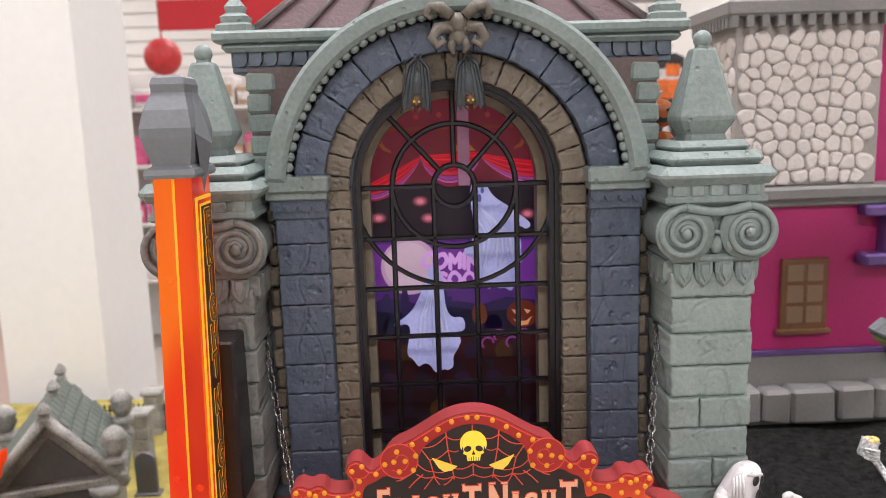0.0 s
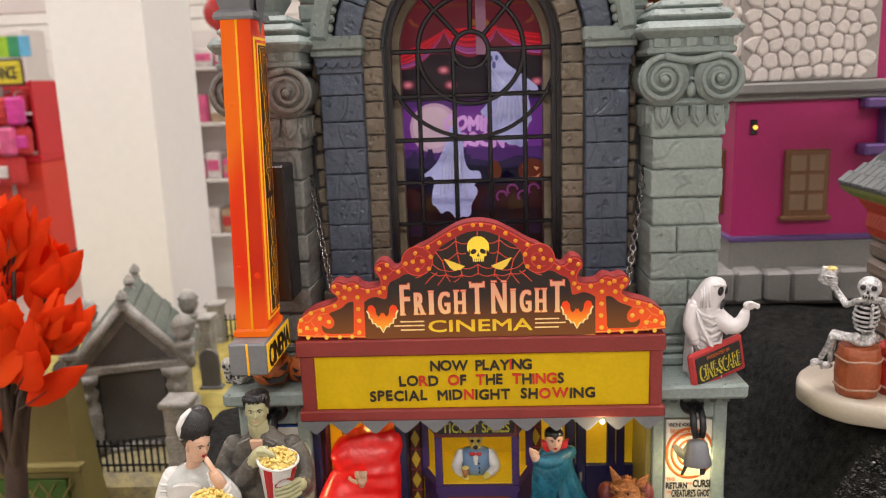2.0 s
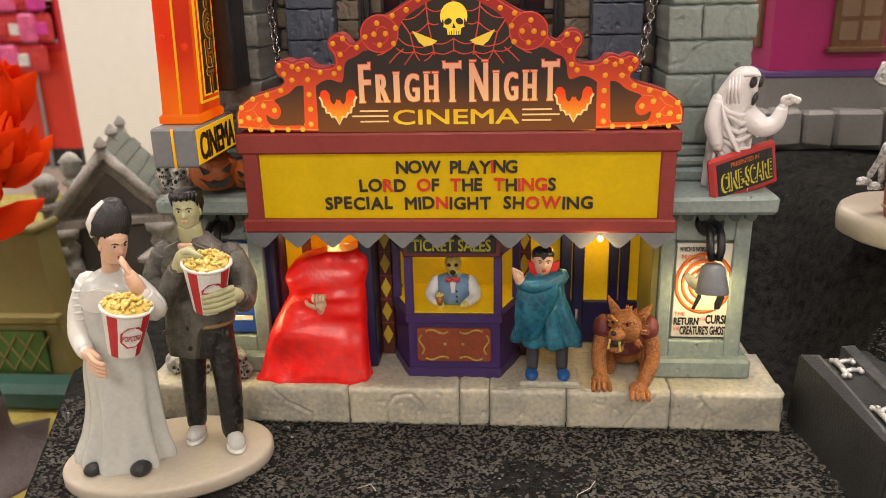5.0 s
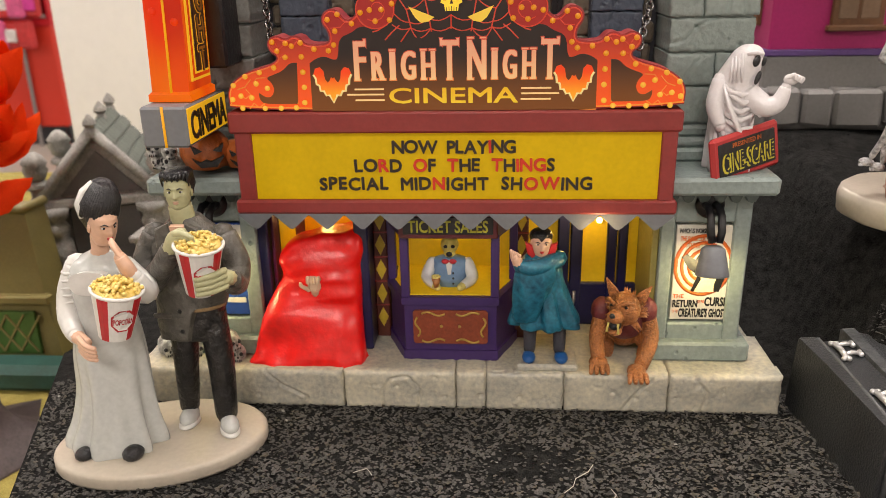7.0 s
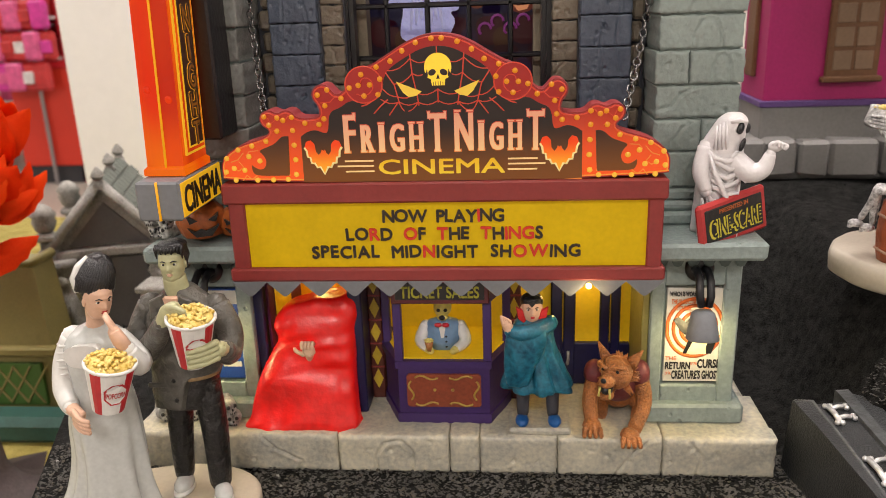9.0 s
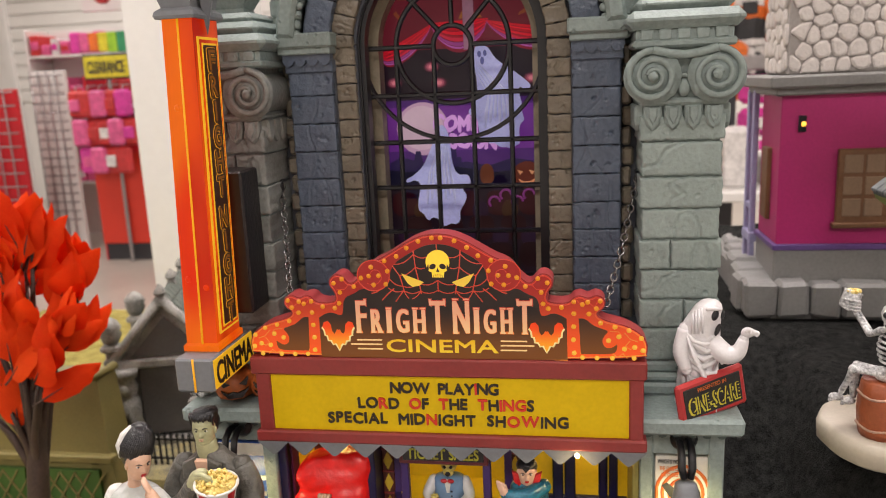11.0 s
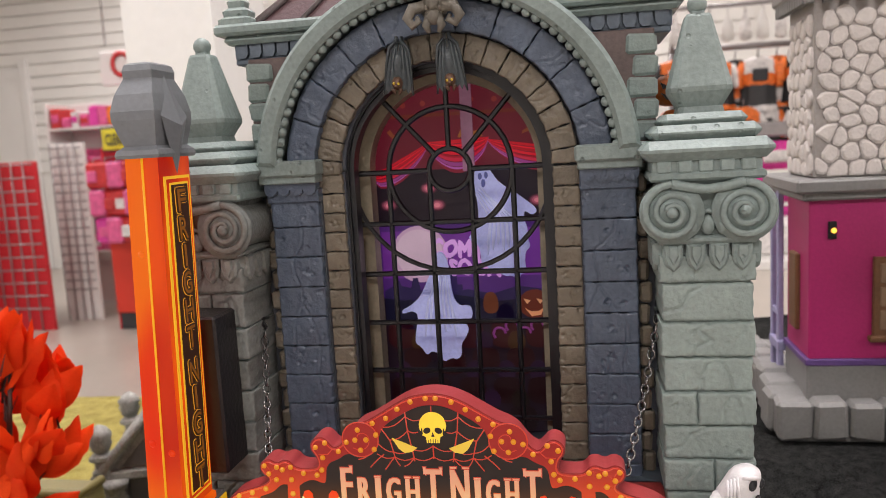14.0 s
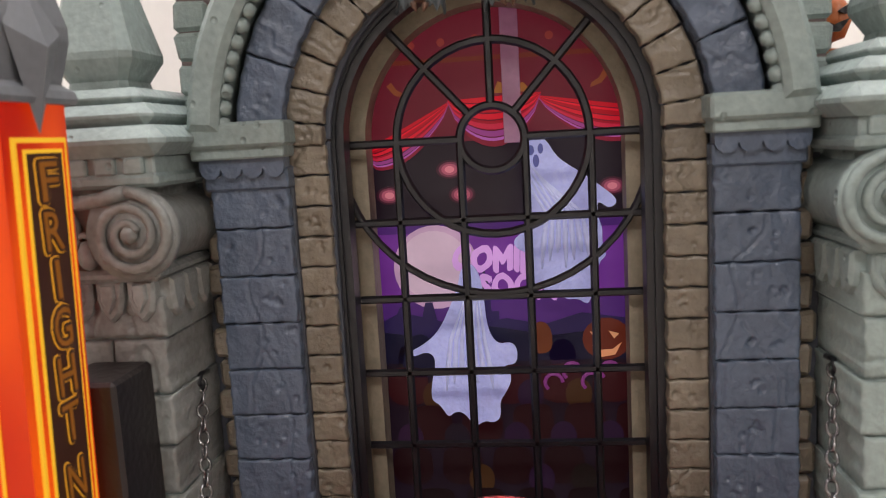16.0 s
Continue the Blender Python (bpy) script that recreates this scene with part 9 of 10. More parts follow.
leaves = [leaf_mesh(q, 34 + q % 4 * 3.0, 16.5 + q % 3 * 2.0) for q in range(8)]
rng = random.Random(33)
k = 0
for x, y, z, lean, n in CLUSTERS:
    for q in range(n):
        ob = new("leaf", leaves[k % 8])
        ob.parent = tree
        tilt = lean + (q - (n - 1) / 2) * 13 + rng.gauss(0, 6)
        if q == 0 and n > 5:
            tilt += 50 * (1 if lean > 0 else -1)
        base = Vector((x + rng.uniform(-5, 5) + 300, y + rng.uniform(-7, 7) - 142, z + rng.uniform(-12, 8) + 120)) / 1000
        ob.matrix_local = Matrix.Translation(base) @ Euler((0, radians(tilt), 0)).to_matrix().to_4x4() @ Euler((radians(rng.uniform(-22, 30)), 0, 0)).to_matrix().to_4x4() @ Euler((0, 0, radians(rng.uniform(-55, 55)))).to_matrix().to_4x4()
        k += 1

# ---- olive stall with lattice and a green kerb ----
OLIVE = M("olive_paint", (0.20, 0.165, 0.055), 0.5, var=0.12, s1=40, bump=0.15)
TEALK = M("dark_teal_kerb", (0.02, 0.075, 0.06), 0.5, var=0.25, bump=0.3)
stall = thing("olive_stall", "olive painted stall with green lattice panels", "miniature stall", (-390, 236, -119))
s = Shape()
loft(s, [(-500, -290, 232, 262, -112), (-500, -296, 234, 262, -60), (-500, -301, 238, 262, -2)])
part("wall", s, OLIVE, stall)
part("rail", Shape().box(-500, -291, 228, 236, -66, -60, 1), OLIVE, stall)
part("top_rim", Shape().tube([(-500, 238, -1), (-301, 238, -1), (-301, 262, -1)], 3.4, 8), OLIVE, stall)
for x0, x1 in ((-500, -436), (-428, -366), (-356, -304)):
    lat = part("lattice_panel", Shape().box(x0, x1, 229.5, 232.5, -104, -72, 0.3), M("lattice_green", (0.05, 0.12, 0.02), 0.5), stall)
    for k in range(int((x1 - x0) / 6)):
        part("lath", Shape().box(-0.7, 0.7, -0.6, 0.6, -17, 17, 0.2, move=pose(x0 + 5 + k * 6, 229, -88, 0, 34 if k % 2 else -34, 0)), OLIVE, lat)
solo("green_kerb", Shape().box(-520, -262, 200, 226, -120, -100, 5, jitter=1.0, rng=random.Random(2)), TEALK, "dark green kerb before the olive stall", "kerb", (-390, 213, -120))

# ---- the pink house ----
PINKW = M("magenta_house_paint", (0.42, 0.014, 0.135), 0.5, var=0.1, s1=30, bump=0.12)
PGREY = M("grey_house_trim", (0.22, 0.215, 0.21), 0.5, var=0.12, s1=40, bump=0.15)
PWHITE = M("off_white_stone_paint", (0.68, 0.63, 0.60), 0.5, var=0.1, s1=60, bump=0.5, piece=0.2)
VIOLET = M("violet_trim", (0.12, 0.06, 0.22), 0.45)
LILAC = M("lilac_porch_paint", (0.36, 0.34, 0.55), 0.45, var=0.1)
BROWNW = M("brown_window_paint", (0.17, 0.075, 0.03), 0.5, var=0.2)
house = thing("pink_house", "magenta house with a pale cobbled upper storey", "miniature building", (200, 245, 58))
house.location = (0.205, 0.254, 0.058)
part("wall", Shape().box(155, 262, 199, 243, 100, 186, 0.8), PINKW, house)
part("violet_line", Shape().box(153, 264, 197, 245, 97, 100.5, 0.5), VIOLET, house)
part("foundation", Shape().box(154, 263, 198, 244, 76, 97.5, 0.8), PGREY, house)
part("eave", Shape().box(147, 270, 191, 270, 188, 195, 1.2), PGREY, house)
part("eave_underside", Shape().box(151, 266, 195, 266, 184, 189, 1.0), PGREY, house)
upper = part("upper_storey", Shape().box(158, 240, 203, 252, 195, 290, 0.8), M("cobble_mortar", (0.36, 0.33, 0.31), 0.7), house, "pale cobbled upper storey")
part("roof_band", Shape().box(150, 248, 195, 260, 288, 297, 1.5), PGREY, house)
for k in range(12):
    part("dentil", Shape().box(152 + k * 8.4, 156.5 + k * 8.4, 196, 200, 282, 289, 0.5), PGREY, house)
    part("dentil", Shape().box(151, 155, 200 + k * 4.8, 202.8 + k * 4.8, 282, 289, 0.5), PGREY, house)
wn = part("window", Shape().box(185.5, 212.5, 196.5, 200, 112, 154, 0.6), BROWNW, house, "brown wooden window")
for i in range(2):
    for j in range(3):
        part("pane", Shape().box(188.6 + i * 11.2, 198 + i * 11.2, 196, 197, 116.4 + j * 12.2, 126.4 + j * 12.2, 0.3), M("pale_blind_pane", (0.24, 0.15, 0.09), 0.4), wn)
part("sill", Shape().box(183.5, 214.5, 194.5, 200, 110, 113, 0.6), BROWNW, wn)
part("side_window", Shape().box(152.5, 156, 216, 230, 112, 154, 0.6), BROWNW, house)
part("wall_lamp", Shape().box(164, 168, 197.4, 199.4, 164, 173, 0.3), BLACK_PLASTIC, house)
part("wall_lamp_bulb", Shape().ball((166.4, 197, 168.4), 1.4, 8), M("amber_bulb", (1, 0.5, 0.1), 0.3, glow=(1, 0.45, 0.05), power=3, bump=0), house)
part("side_wing", Shape().box(241, 330, 215, 300, 100, 330, 0.8), PINKW, house)
bay = part("violet_bay", Shape().box(228, 262, 188, 199, 178, 184, 1.0), VIOLET, house, "violet bay frame")
part("bay_foot", Shape().box(228, 262, 186, 199, 150, 157, 1.2), VIOLET, bay)
part("bay_post", Shape().box(240, 246, 188, 199, 156, 179, 0.8), VIOLET, bay)
for yy in (249, 264):
    part("porch_post", Shape().box(150.6, 154, yy - 2, yy + 2, 70, 186, 0.5), LILAC, house)
part("porch_rail", Shape().box(151, 153.6, 249, 264, 112, 116, 0.5), LILAC, house)
part("porch_floor", Shape().box(150, 156, 245, 266, 92, 98, 0.6), LILAC, house)
base2 = part("paved_base", Shape().box(141, 275, 188, 330, 58, 77, 1.5), PGREY, house, "grey paved base")
rng = random.Random(8)
x = 136.0
while x < 270:
    w = rng.uniform(16, 26)
    block("paving_stone", base2, PGREY, x + 0.4, x + w - 0.4, 183, 199, 61, 81 + rng.uniform(-1, 0.6), 2.0, jitter=0.8)
    x += w
for k in range(7):
    block("paving_stone", base2, PGREY, 135.4 + k * 2.2, 157, 200 + k * 19, 218.4 + k * 19, 60 + (k % 2), 80 + (k % 3) * 1.2, 2.2, jitter=0.8)
part("moss_plate", Shape().box(248, 262, 186, 197, 97, 103, 1), M("moss_paint", (0.10, 0.14, 0.08), 0.7), house)


def cobbles(u0, u1, w0, w1, step, seed):
    """Irregular stones that fill a rectangle: outlines of two coordinates."""
    rg = random.Random(seed)
    nu, nw = int((u1 - u0) / step), int((w1 - w0) / step)
    pts = {}
    for i in range(-1, nu + 1):
        for j in range(-1, nw + 1):
            pts[i, j] = (u0 + (i + 0.5 + (j % 2) * 0.4 + rg.uniform(-0.34, 0.34)) * step, w0 + (j + 0.5 + rg.uniform(-0.3, 0.3)) * step)
    out = []
    for (i, j), p in pts.items():
        if not (0 <= i < nu and 0 <= j < nw):
            continue
        poly = [(u0, w0), (u1, w0), (u1, w1), (u0, w1)]
        for di in (-2, -1, 0, 1, 2):
            for dj in (-2, -1, 0, 1, 2):
                q = pts.get((i + di, j + dj))
                if q is None or (di == 0 and dj == 0):
                    continue
                mx, my, nx, ny = (p[0] + q[0]) / 2, (p[1] + q[1]) / 2, q[0] - p[0], q[1] - p[1]
                new_poly = []
                for a, b in zip(poly, poly[1:] + poly[:1]):
                    da, db = (a[0] - mx) * nx + (a[1] - my) * ny, (b[0] - mx) * nx + (b[1] - my) * ny
                    if da <= 0:
                        new_poly.append(a)
                    if (da < 0 < db) or (db < 0 < da):
                        t = da / (da - db)
                        new_poly.append((a[0] + (b[0] - a[0]) * t, a[1] + (b[1] - a[1]) * t))
                poly = new_poly
                if len(poly) < 3:
                    break
            if len(poly) < 3:
                break
        if len(poly) < 3:
            continue
        cx, cy = sum(a[0] for a in poly) / len(poly), sum(a[1] for a in poly) / len(poly)
        out.append(((cx, cy), rounded([(cx + (a[0] - cx) * 0.93, cy + (a[1] - cy) * 0.93) for a in poly], 1)))
    return out


def cobble_part(outline, centre, to_world):
    s = Shape()
    n = len(outline)
    v = [to_world(a, b, 0.0) for a, b in outline] + [to_world(a, b, 1.1) for a, b in outline] + [to_world(centre[0] + (a - centre[0]) * 0.72, centre[1] + (b - centre[1]) * 0.72, 1.8) for a, b in outline]
    f = [tuple(range(2 * n, 3 * n))] + [(q * n + i, q * n + (i + 1) % n, q * n + n + (i + 1) % n, q * n + n + i) for q in range(2) for i in range(n)]
    s.add(v, f, 0, False)
    return part("cobble", s, PWHITE, upper)


for c, o in cobbles(158.5, 240, 195.5, 284, 8.4, 5):
    cobble_part(o, c, lambda a, b, h: (a, 203 - h, b))
for c, o in cobbles(203.5, 252, 195.5, 284, 9.0, 6):
    cobble_part(o, c, lambda a, b, h: (158 - h, a, b))

# ---- the skeleton on its barrel, on a pale plinth ----
s = Shape()
rows, n = [], 48
for r, z in ((27.2, 60.4), (28.4, 61.4), (28.8, 66.6), (28.0, 69.0), (26.4, 69.8)):
    for i in range(n):
        a = 2 * math.pi * i / n
        q = r * (1 + 0.012 * math.sin(7 * a) + 0.008 * math.sin(13 * a))
        rows.append((166 + q * math.cos(a) + (62 if math.cos(a) > 0 else 0), 38 + q * math.sin(a), z))
s.add(rows, [tuple(range(n))[::-1], tuple(4 * n + i for i in range(n))] + [(k * n + i, k * n + (i + 1) % n, k * n + n + (i + 1) % n, k * n + n + i) for k in range(4) for i in range(n)], 0, True)
solo("round_plinth", s, BEIGE, "long beige resin plinth on the black cloth", "plinth", (190, 38, 60.4))
BARREL = M("orange_brown_barrel", (0.34, 0.085, 0.03), 0.4, var=0.2, s1=120, bump=0.3)
def small_barrel(cx, cy, mats, label):
    """A turned toy barrel: staves with grooves between them, two pale hoops."""
    b = thing("barrel", label, "barrel", (cx, cy, 69.8), "barrels on the plinth")
    part("barrel_body", Shape().lathe([(7.6, 69.6), (8.3, 73), (8.8, 79), (8.4, 86), (7.8, 90.0), (7.2, 90.6), (0.4, 90.4)], (cx, cy, 0), 42, wave=lambda a, z: 1 - 0.03 * (abs(math.sin(7 * a)) < 0.22)), mats[0], b)
    for z, r in ((73.6, 8.5), (85.4, 8.6)):
        part("hoop", Shape().tube([(cx + r * math.cos(2 * math.pi * i / 28), cy + r * math.sin(2 * math.pi * i / 28), z + 0.4 * math.sin(i)) for i in range(28)], 0.5, 5, closed=True), mats[1], b)
    return b


HOOP = M("pale_hoop", (0.42, 0.26, 0.19), 0.4, var=0.3)
small_barrel(154.8, 27, (BARREL, HOOP), "small orange-brown barrel on the plinth")
small_barrel(171.4, 27, (M("red_barrel_paint", (0.42, 0.03, 0.02), 0.35, var=0.2), HOOP), "small red barrel on the plinth")
# the skeleton sits on the barrel, leans back and lifts a mug
s = Shape()
s.ball((155.4, 26, 92.6), (5.0, 3.8, 2.6), 14, 0)
for sx in (-1, 1):
    s.ball((155.2 + sx * 3.4, 25 + sx, 94.2), (2.2, 2.0, 2.6), 10, 0)
for k in range(9):
    s.ball((156.4 - 0.12 * k, 27.2 - 0.4 * k, 93.6 + k * 2.0), (1.1, 1.1, 0.85), 8, 0)
for k in range(6):
    r = (3.6, 4.3, 4.7, 4.8, 4.5, 3.6)[k]
    z = 98.6 + k * 2.0
    s.tube([(155.2 - 0.1 * k + r * math.cos(q), 24.6 - 0.4 * k + r * 0.74 * math.sin(q), z + 0.7 * math.sin(q)) for q in [i * 2 * math.pi / 16 for i in range(16)]], 0.55, 5, 0, closed=True)
s.box(154.2, 155.6, 18.4, 19.6, 100, 110, 0.5, 0)
skin(s, [(155.3, 24.2, 98, 3.0, 2.2), (155, 23.6, 104, 4.0, 2.9), (154.8, 22.6, 109, 3.6, 2.6)], 1, 18)
limb(s, [(150.4, 22.6, 110.2), (155, 22, 111.4), (160.2, 21.4, 110.4)], [1.3, 1.1, 1.5], 0, 8)
limb(s, [(154.4, 22, 110), (153.6, 20.6, 113.6)], [1.2, 1.2], 0, 8)
skull_ball(s, (153.0, 18.6, 117.0), 4.9, -32)
# the lifted arm
limb(s, [(150.4, 23, 110), (149.2, 25, 108.6), (148.0, 26.6, 107.8)], [1.5, 1.1, 1.3], 0, 8)
limb(s, [(148.0, 26.6, 107.8), (146.4, 30, 111.0), (145.0, 33.6, 114.2)], [1.2, 0.9, 0.9], 0, 8)
limb(s, [(148.6, 27.0, 109.0), (147.2, 30.4, 112), (145.8, 33.6, 115)], [0.6, 0.6, 0.6], 0, 6)
s.lathe([(2.4, -3.4), (3.0, -2.4), (3.1, 2.6), (3.3, 3.4)], (0, 0, 0), 14, 0, move=pose(143.8, 35, 117.6, -10, 24, 0))
for k in range(9):
    s.ball((144.8 + 1.7 * math.cos(k * 2.4), 34.6 + 1.6 * math.sin(k * 2.4), 121.0), (1.0, 1.0, 0.8), 6, 2)
for k in range(4):
    limb(s, [(146.2, 32.4, 114.4 + k * 1.0), (144.0, 31.2, 114.8 + k * 1.1), (141.6, 32.6, 115.2 + k * 1.1)], [0.75, 0.65, 0.5], 0, 6)
# the other arm rests by the hip
limb(s, [(160.2, 21.6, 110), (162.6, 20.6, 103), (162.0, 19.6, 97)], [1.7, 1.3, 1.2], 0, 8)
limb(s, [(162.0, 19.6, 97), (163, 18.6, 92.4), (163.4, 19, 90.8)], [1.1, 1.0, 1.4], 0, 8)
# the legs hang before the barrel
for hx_, hy_, kx_, ky_, kz_, ax_, ay_, az_ in ((152.6, 24.4, 143.2, 25.4, 95.0, 141.6, 31.2, 84.0), (153.6, 27.6, 146.0, 30.2, 94.6, 146.4, 33, 81.8)):
    limb(s, [(hx_, hy_, 93.4), ((hx_ + kx_) / 2, (hy_ + ky_) / 2, 94.2), (kx_, ky_, kz_)], [1.7, 1.25, 1.7], 0, 8)
    limb(s, [(kx_, ky_, kz_), (kx_ - 0.6, (ky_ + ay_) / 2, (kz_ + az_) / 2), (ax_, ay_, az_)], [1.6, 1.1, 1.1], 0, 8)
    s.tube([(kx_ + 1.0, ky_ + 0.6, kz_ - 1.6), (ax_ + 1.0, ay_ + 0.5, az_)], 0.5, 5, 0)
    s.ball((ax_ - 1.4, ay_ + 0.4, az_ - 2.2), (3.4, 1.9, 1.5), 12, 0, turn=Euler((0, 0.2, 0.5)).to_matrix())
    for k in range(4):
        s.ball((ax_ - 3.8 + k * 0.35, ay_ - 1.2 + k * 0.8, az_ - 2.8), (1.0, 0.5, 0.6), 6, 0)
solo("skeleton_figure", s, [M("silver_bone_paint", (0.24, 0.24, 0.245), 0.35, var=0.3, s1=380, s2=1200, bump=0.5, tint=(0.72, 0.72, 0.72)), HAIR, CORN], "grey-white skeleton figure holding up a mug", "figurine", (155, 26, 90))
KX, KY = 181, 43
tow = thing("stone_kiosk", "brown stone kiosk with a mossy slate roof", "miniature building", (KX, KY, 69.8))
part("shaft", Shape().box(KX - 10.5, KX + 10.5, KY - 10.5, KY + 10.5, 69.8, 156, 0.8), M("kiosk_mortar", (0.05, 0.04, 0.035), 0.7), tow)
KST = M("brown_grey_kiosk_stone", (0.23, 0.18, 0.155), 0.55, var=0.25, s1=80, bump=0.5, piece=0.4)
for k in range(9):
    for q in range(2):
        block("stone", tow, KST, KX - 12.5 + q * 12.4 + (k % 2) * 0.7, KX - 0.5 + q * 12.4 + (k % 2) * 0.7, KY - 12.5, KY + 12, 66.6 + k * 7.8, 73.9 + k * 7.8, 1.8, jitter=0.5)
part("red_bracket", Shape().square([(12.5, 131), (14, 135), (13.6, 141), (17, 146), (17, 148)], (KX, KY, 0), 0.2), M("bracket_red", (0.50, 0.04, 0.012), 0.4, var=0.2), tow, "red carved bracket under the roof")
part("eave_trim", Shape().square([(18, 147), (21.4, 150), (22, 152)], (KX, KY, 0), 0.08), M("olive_green_trim", (0.20, 0.24, 0.05), 0.5), tow)
rf = part("roof", Shape().square([(22, 151.6), (22, 153), (14, 160), (9, 168), (7, 171)], (KX, KY, 0), 0.06), M("dark_slate", (0.06, 0.07, 0.07), 0.6, var=0.3), tow, "mossy slate roof")
SLATE = M("mossy_slate_paint", (0.10, 0.11, 0.115), 0.55, var=0.3, piece=0.5, bump=0.4)
for r in range(3):
    for c in range(7):
        hw = 22 - r * 4.2
        f = -hw + (c + 0.5) * 2 * hw / 7
        part("slate", Shape().box(-hw / 7.6, hw / 7.6, -3.6, 3.6, -0.8, 1.0, 0.6, move=pose(KX + f, KY - hw + 2.4, 155 + r * 3.8, 40, 0, 0)), SLATE, rf)
        part("slate", Shape().box(-3.6, 3.6, -hw / 7.6, hw / 7.6, -0.8, 1.0, 0.6, move=pose(KX - hw + 2.4, KY + f, 155 + r * 3.8, 0, -40, 0)), SLATE, rf)
st_ = part("chimney", Shape().box(KX + 13, KX + 33, KY + 20, KY + 40, 69.8, 236, 0.8), MAT["kiosk_mortar"], tow)
for k in range(17):
    block("stone", st_, KST, KX + 11.6 + (k % 2) * 0.8, KX + 34 + (k % 2) * 0.8, KY + 18, KY + 41, 100.4 + k * 7.9, 107.8 + k * 7.9, 2.2, jitter=0.5)
part("chimney_cap", Shape().square([(15, 232), (17, 236), (17, 242), (22, 246), (22, 250)], (KX + 23, KY + 30, 0), 0.15), MAT["olive_green_trim"], st_, "green chimney cap")

# ---- the black coffin ----
COFFIN = M("black_wood_grain_paint", (0.022, 0.024, 0.026), 0.42, var=0.5, s1=60, s2=1400, bump=0.5)
COFFIN_EDGE = M("worn_grey_edge", (0.07, 0.075, 0.078), 0.45, var=0.5, s1=200, bump=0.3)
cof = thing("coffin", "black toy coffin with silver bone handles", "coffin", (128, -28, 0))
def plate(pts, z0, z1, lean=(0.0, 0.0)):
    """A board that stands on its edge: its plan, from z0 to z1, softened along the top."""
    s, n = Shape(), len(pts)
    cx, cy = sum(p[0] for p in pts) / n, sum(p[1] for p in pts) / n
    rows = [(lean[0], lean[1], z0, 1.0), (0, 0, z1 - 0.7, 1.0), (0, 0, z1 - 0.2, 0.985), (0, 0, z1, 0.95)]
    v = [(cx + (x - cx) * g + dx, cy + (y - cy) * g + dy, z) for dx, dy, z, g in rows for x, y in pts]
    return s.add(v, [tuple(range(n))[::-1], tuple(3 * n + i for i in range(n))] + [(q * n + i, q * n + (i + 1) % n, q * n + n + (i + 1) % n, q * n + n + i) for q in range(3) for i in range(n)], 0)


# it lies on its side: base board, side wall with the handles upward, lid with a stepped rim
part("body", plate([(123.6, -48.0), (134.6, -45.6), (134.6, 8), (123.0, 6.0)], 0.2, 26), COFFIN, cof)
part("base_board", plate([(121.2, -49.4), (124.2, -48.8), (124.2, -17), (123.4, 6.8), (116.6, 7.4), (118.6, -12)], 0.2, 26.6, (-1.5, 0)), COFFIN, cof)
part("base_edge", Shape().tube([(123.6, -48.9, 26.1), (123.6, -17, 26.2), (122.8, 6.2, 26.3), (117.2, 7.0, 26.2)], [1.1, 1.0, 0.9, 0.6], 7, flat=0.6), COFFIN_EDGE, cof, "worn grey edge")
part("base_edge", Shape().tube([(123.2, -49.2, 26), (123.0, -49.2, 12), (122.6, -49.2, 0.6)], 0.9, 6), COFFIN_EDGE, cof, "worn grey edge")
part("lid_rim", plate([(134.2, -47.2), (137.0, -45.4), (137.2, 14.0), (132.6, 13.2)], 0.2, 27.6), COFFIN_EDGE, cof, "worn grey lid rim")
part("lid", plate([(137.0, -44.4), (142.8, -40.2), (144.2, 9.6), (137.4, 13.4)], 0.2, 26.4), COFFIN, cof, "black lid")
for k in range(5):
    part("end_plank", Shape().box(124.4 + k * 2.0, 126.2 + k * 2.0, -0.4, 0.4, 0.6, 25.4, 0.2, move=pose(0, -47.4 + k * 0.42 - 1.0, 0)), COFFIN, cof)
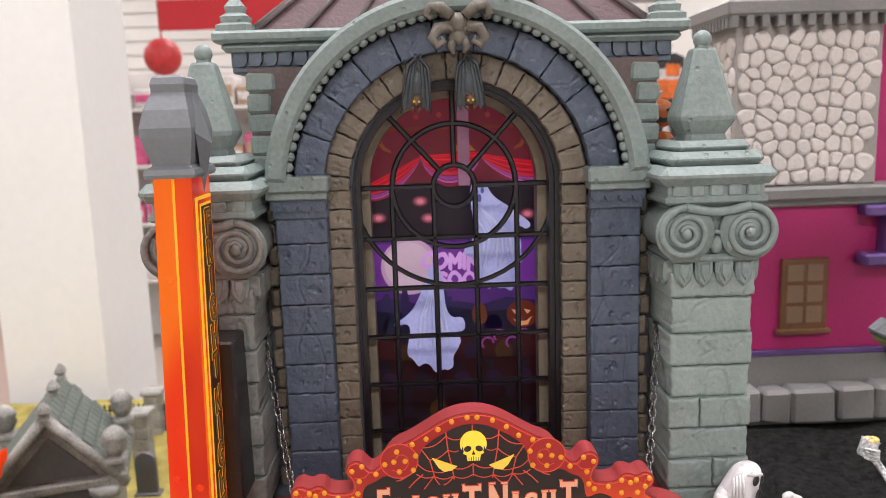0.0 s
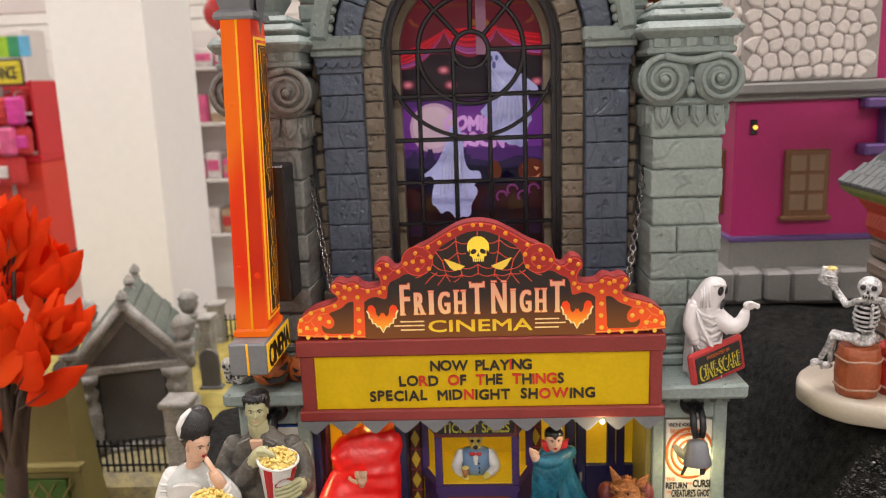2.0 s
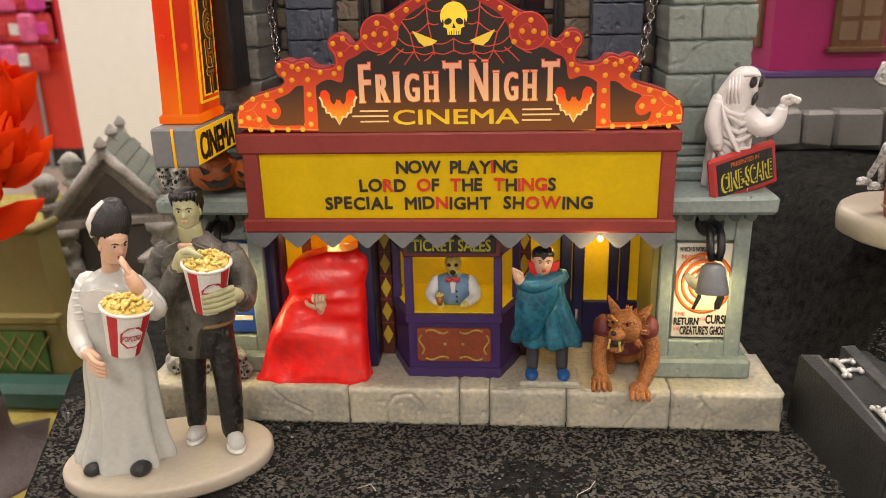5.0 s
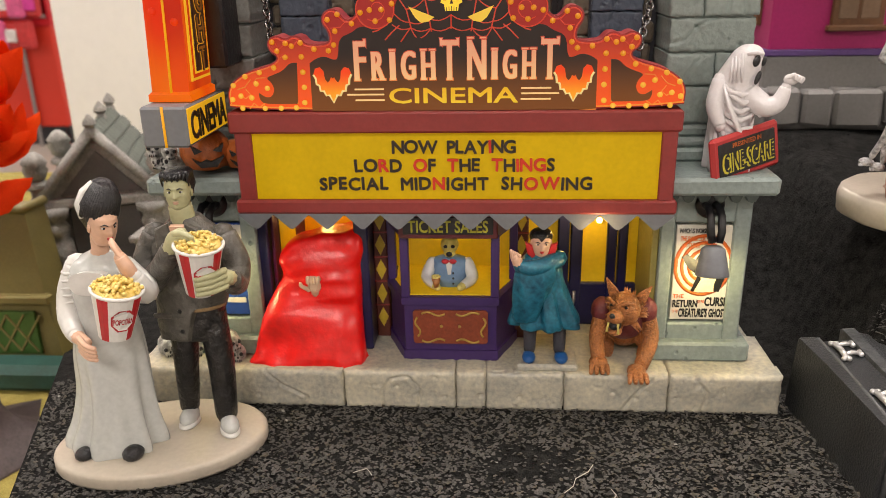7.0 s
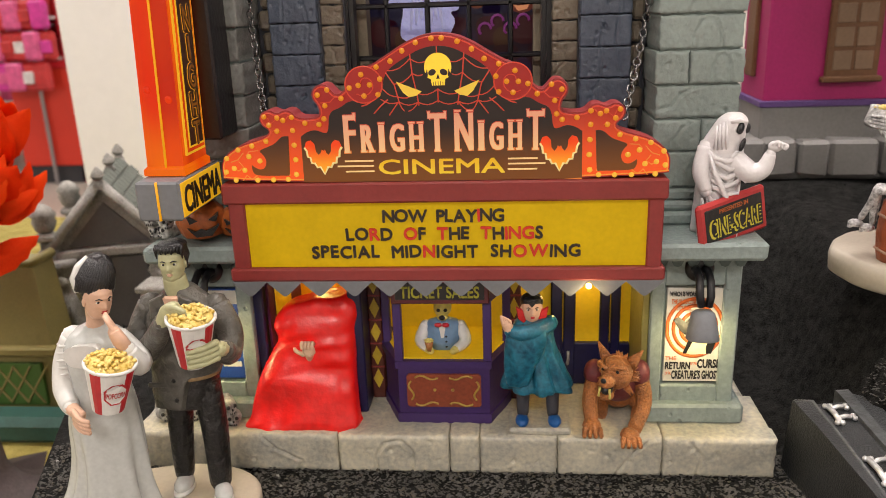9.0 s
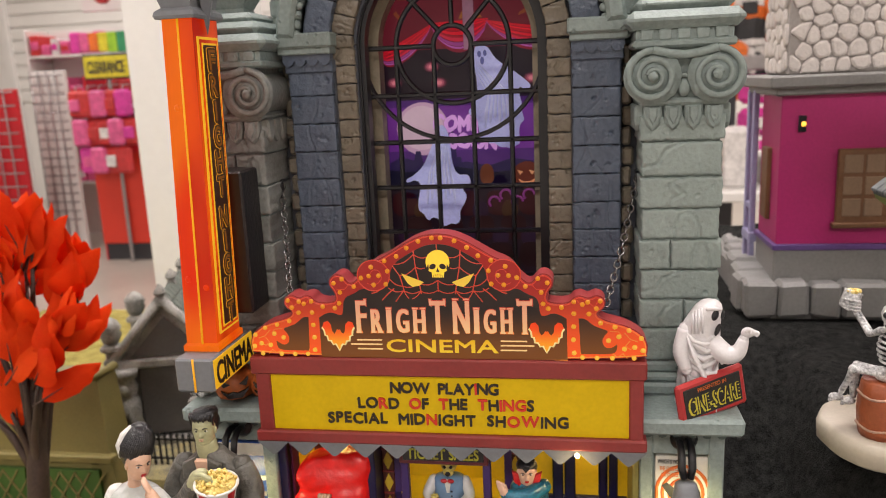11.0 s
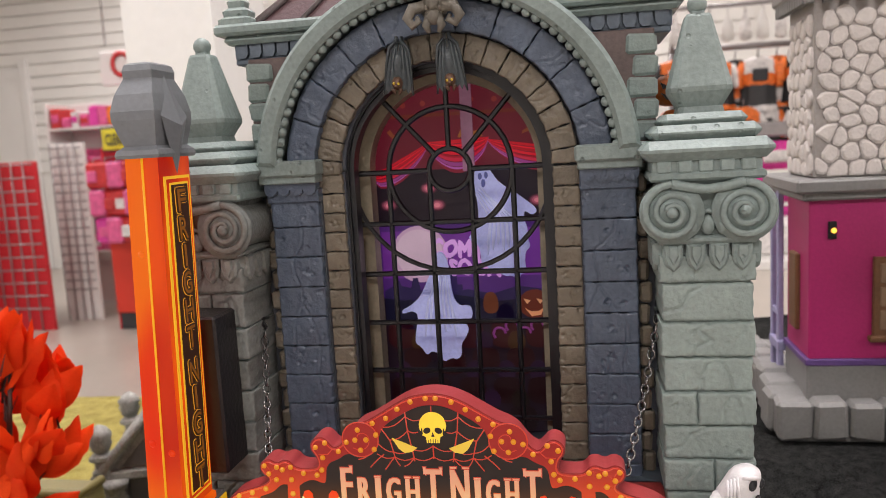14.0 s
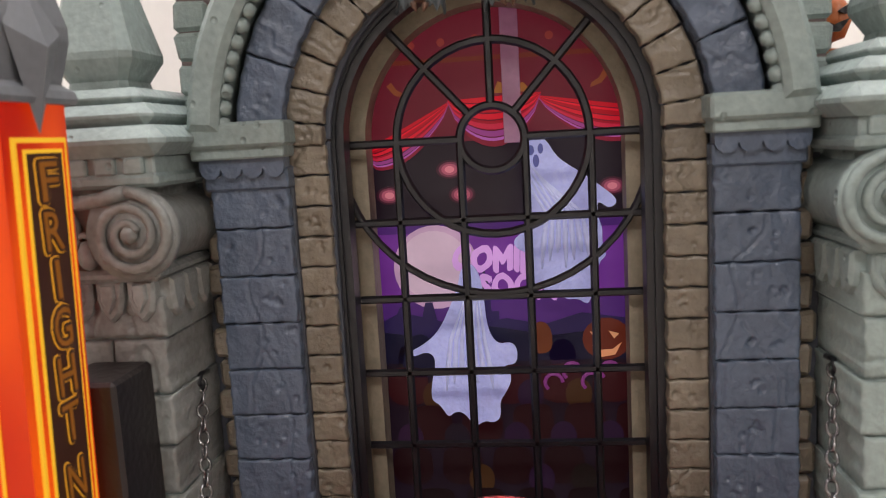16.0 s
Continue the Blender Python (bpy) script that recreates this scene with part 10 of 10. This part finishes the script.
SILV = M("worn_silver_paint", (0.60, 0.60, 0.60), 0.3, metal=0.5, var=0.3, bump=0.2)
for y0, y1, prongs in ((2.4, -8.2, ((0.2, 2.2), (-5.8, -4.4))), (-28.8, -41.4, ((-31.2, -28.8), (-38.0, -35.6)))):
    s = Shape().tube([(126.2, y0, 26.9), (126.4, (y0 + y1) / 2, 27.4), (126.3, y1, 26.9)], 0.95, 7)
    for ya, yb in prongs:
        s.tube([(126.4, ya, 27.2), (129, (ya + yb) / 2, 27.6), (131.6, yb, 26.9)], 0.75, 7)
        for dy in (-0.8, 0.8):
            s.ball((132.0, yb + dy, 26.9), 0.95, 8)
    for ye in (y0, y1):
        for dx in (-0.8, 0.8):
            s.ball((126.2 + dx, ye, 26.9), 0.95, 8)
    part("bone_handle", s, SILV, cof, "silver bone-shaped handle")

# ---- small things behind ----
gp = thing("garden_pillar", "cream garden pillar with a gilded acorn", "pillar", (148, 372, 50))
CREAM = M("cream_pillar_paint", (0.52, 0.48, 0.40), 0.5, var=0.12, s1=50)
part("shaft", Shape().box(143, 153, 367, 377, 54, 128, 0.8), CREAM, gp)
part("foot", Shape().box(140.5, 155.5, 364, 380, 50, 55, 0.8), CREAM, gp)
part("cap", Shape().box(141, 155, 365, 379, 127, 131, 0.8), CREAM, gp)
part("acorn", Shape().lathe([(2, 131), (5, 133), (5.4, 135), (4, 138.4), (1.6, 140.4), (0.5, 142)], (148, 372, 0), 12), GOLD, gp)
wl = thing("dark_stone_wall", "dark stone garden wall behind the cinema", "wall", (118, 385, 48))
for r in range(8):
    for c in range(5):
        block("stone", wl, GRAVE_DARK, 96 + c * 9 + (r % 2) * 3, 104.4 + c * 9 + (r % 2) * 3, 380, 392, 50 + r * 9.4, 58.6 + r * 9.4, 1.2, jitter=0.5)
solo("thin_cable", Shape().tube([(-175, -40, -117), (-160, 20, -116.5), (-178, 90, -117), (-220, 150, -117), (-230, 240, -116)], 1.2, 6), BLACK_PLASTIC, "thin black lamp cable on the grass", "cable", (-175, -40, -118))
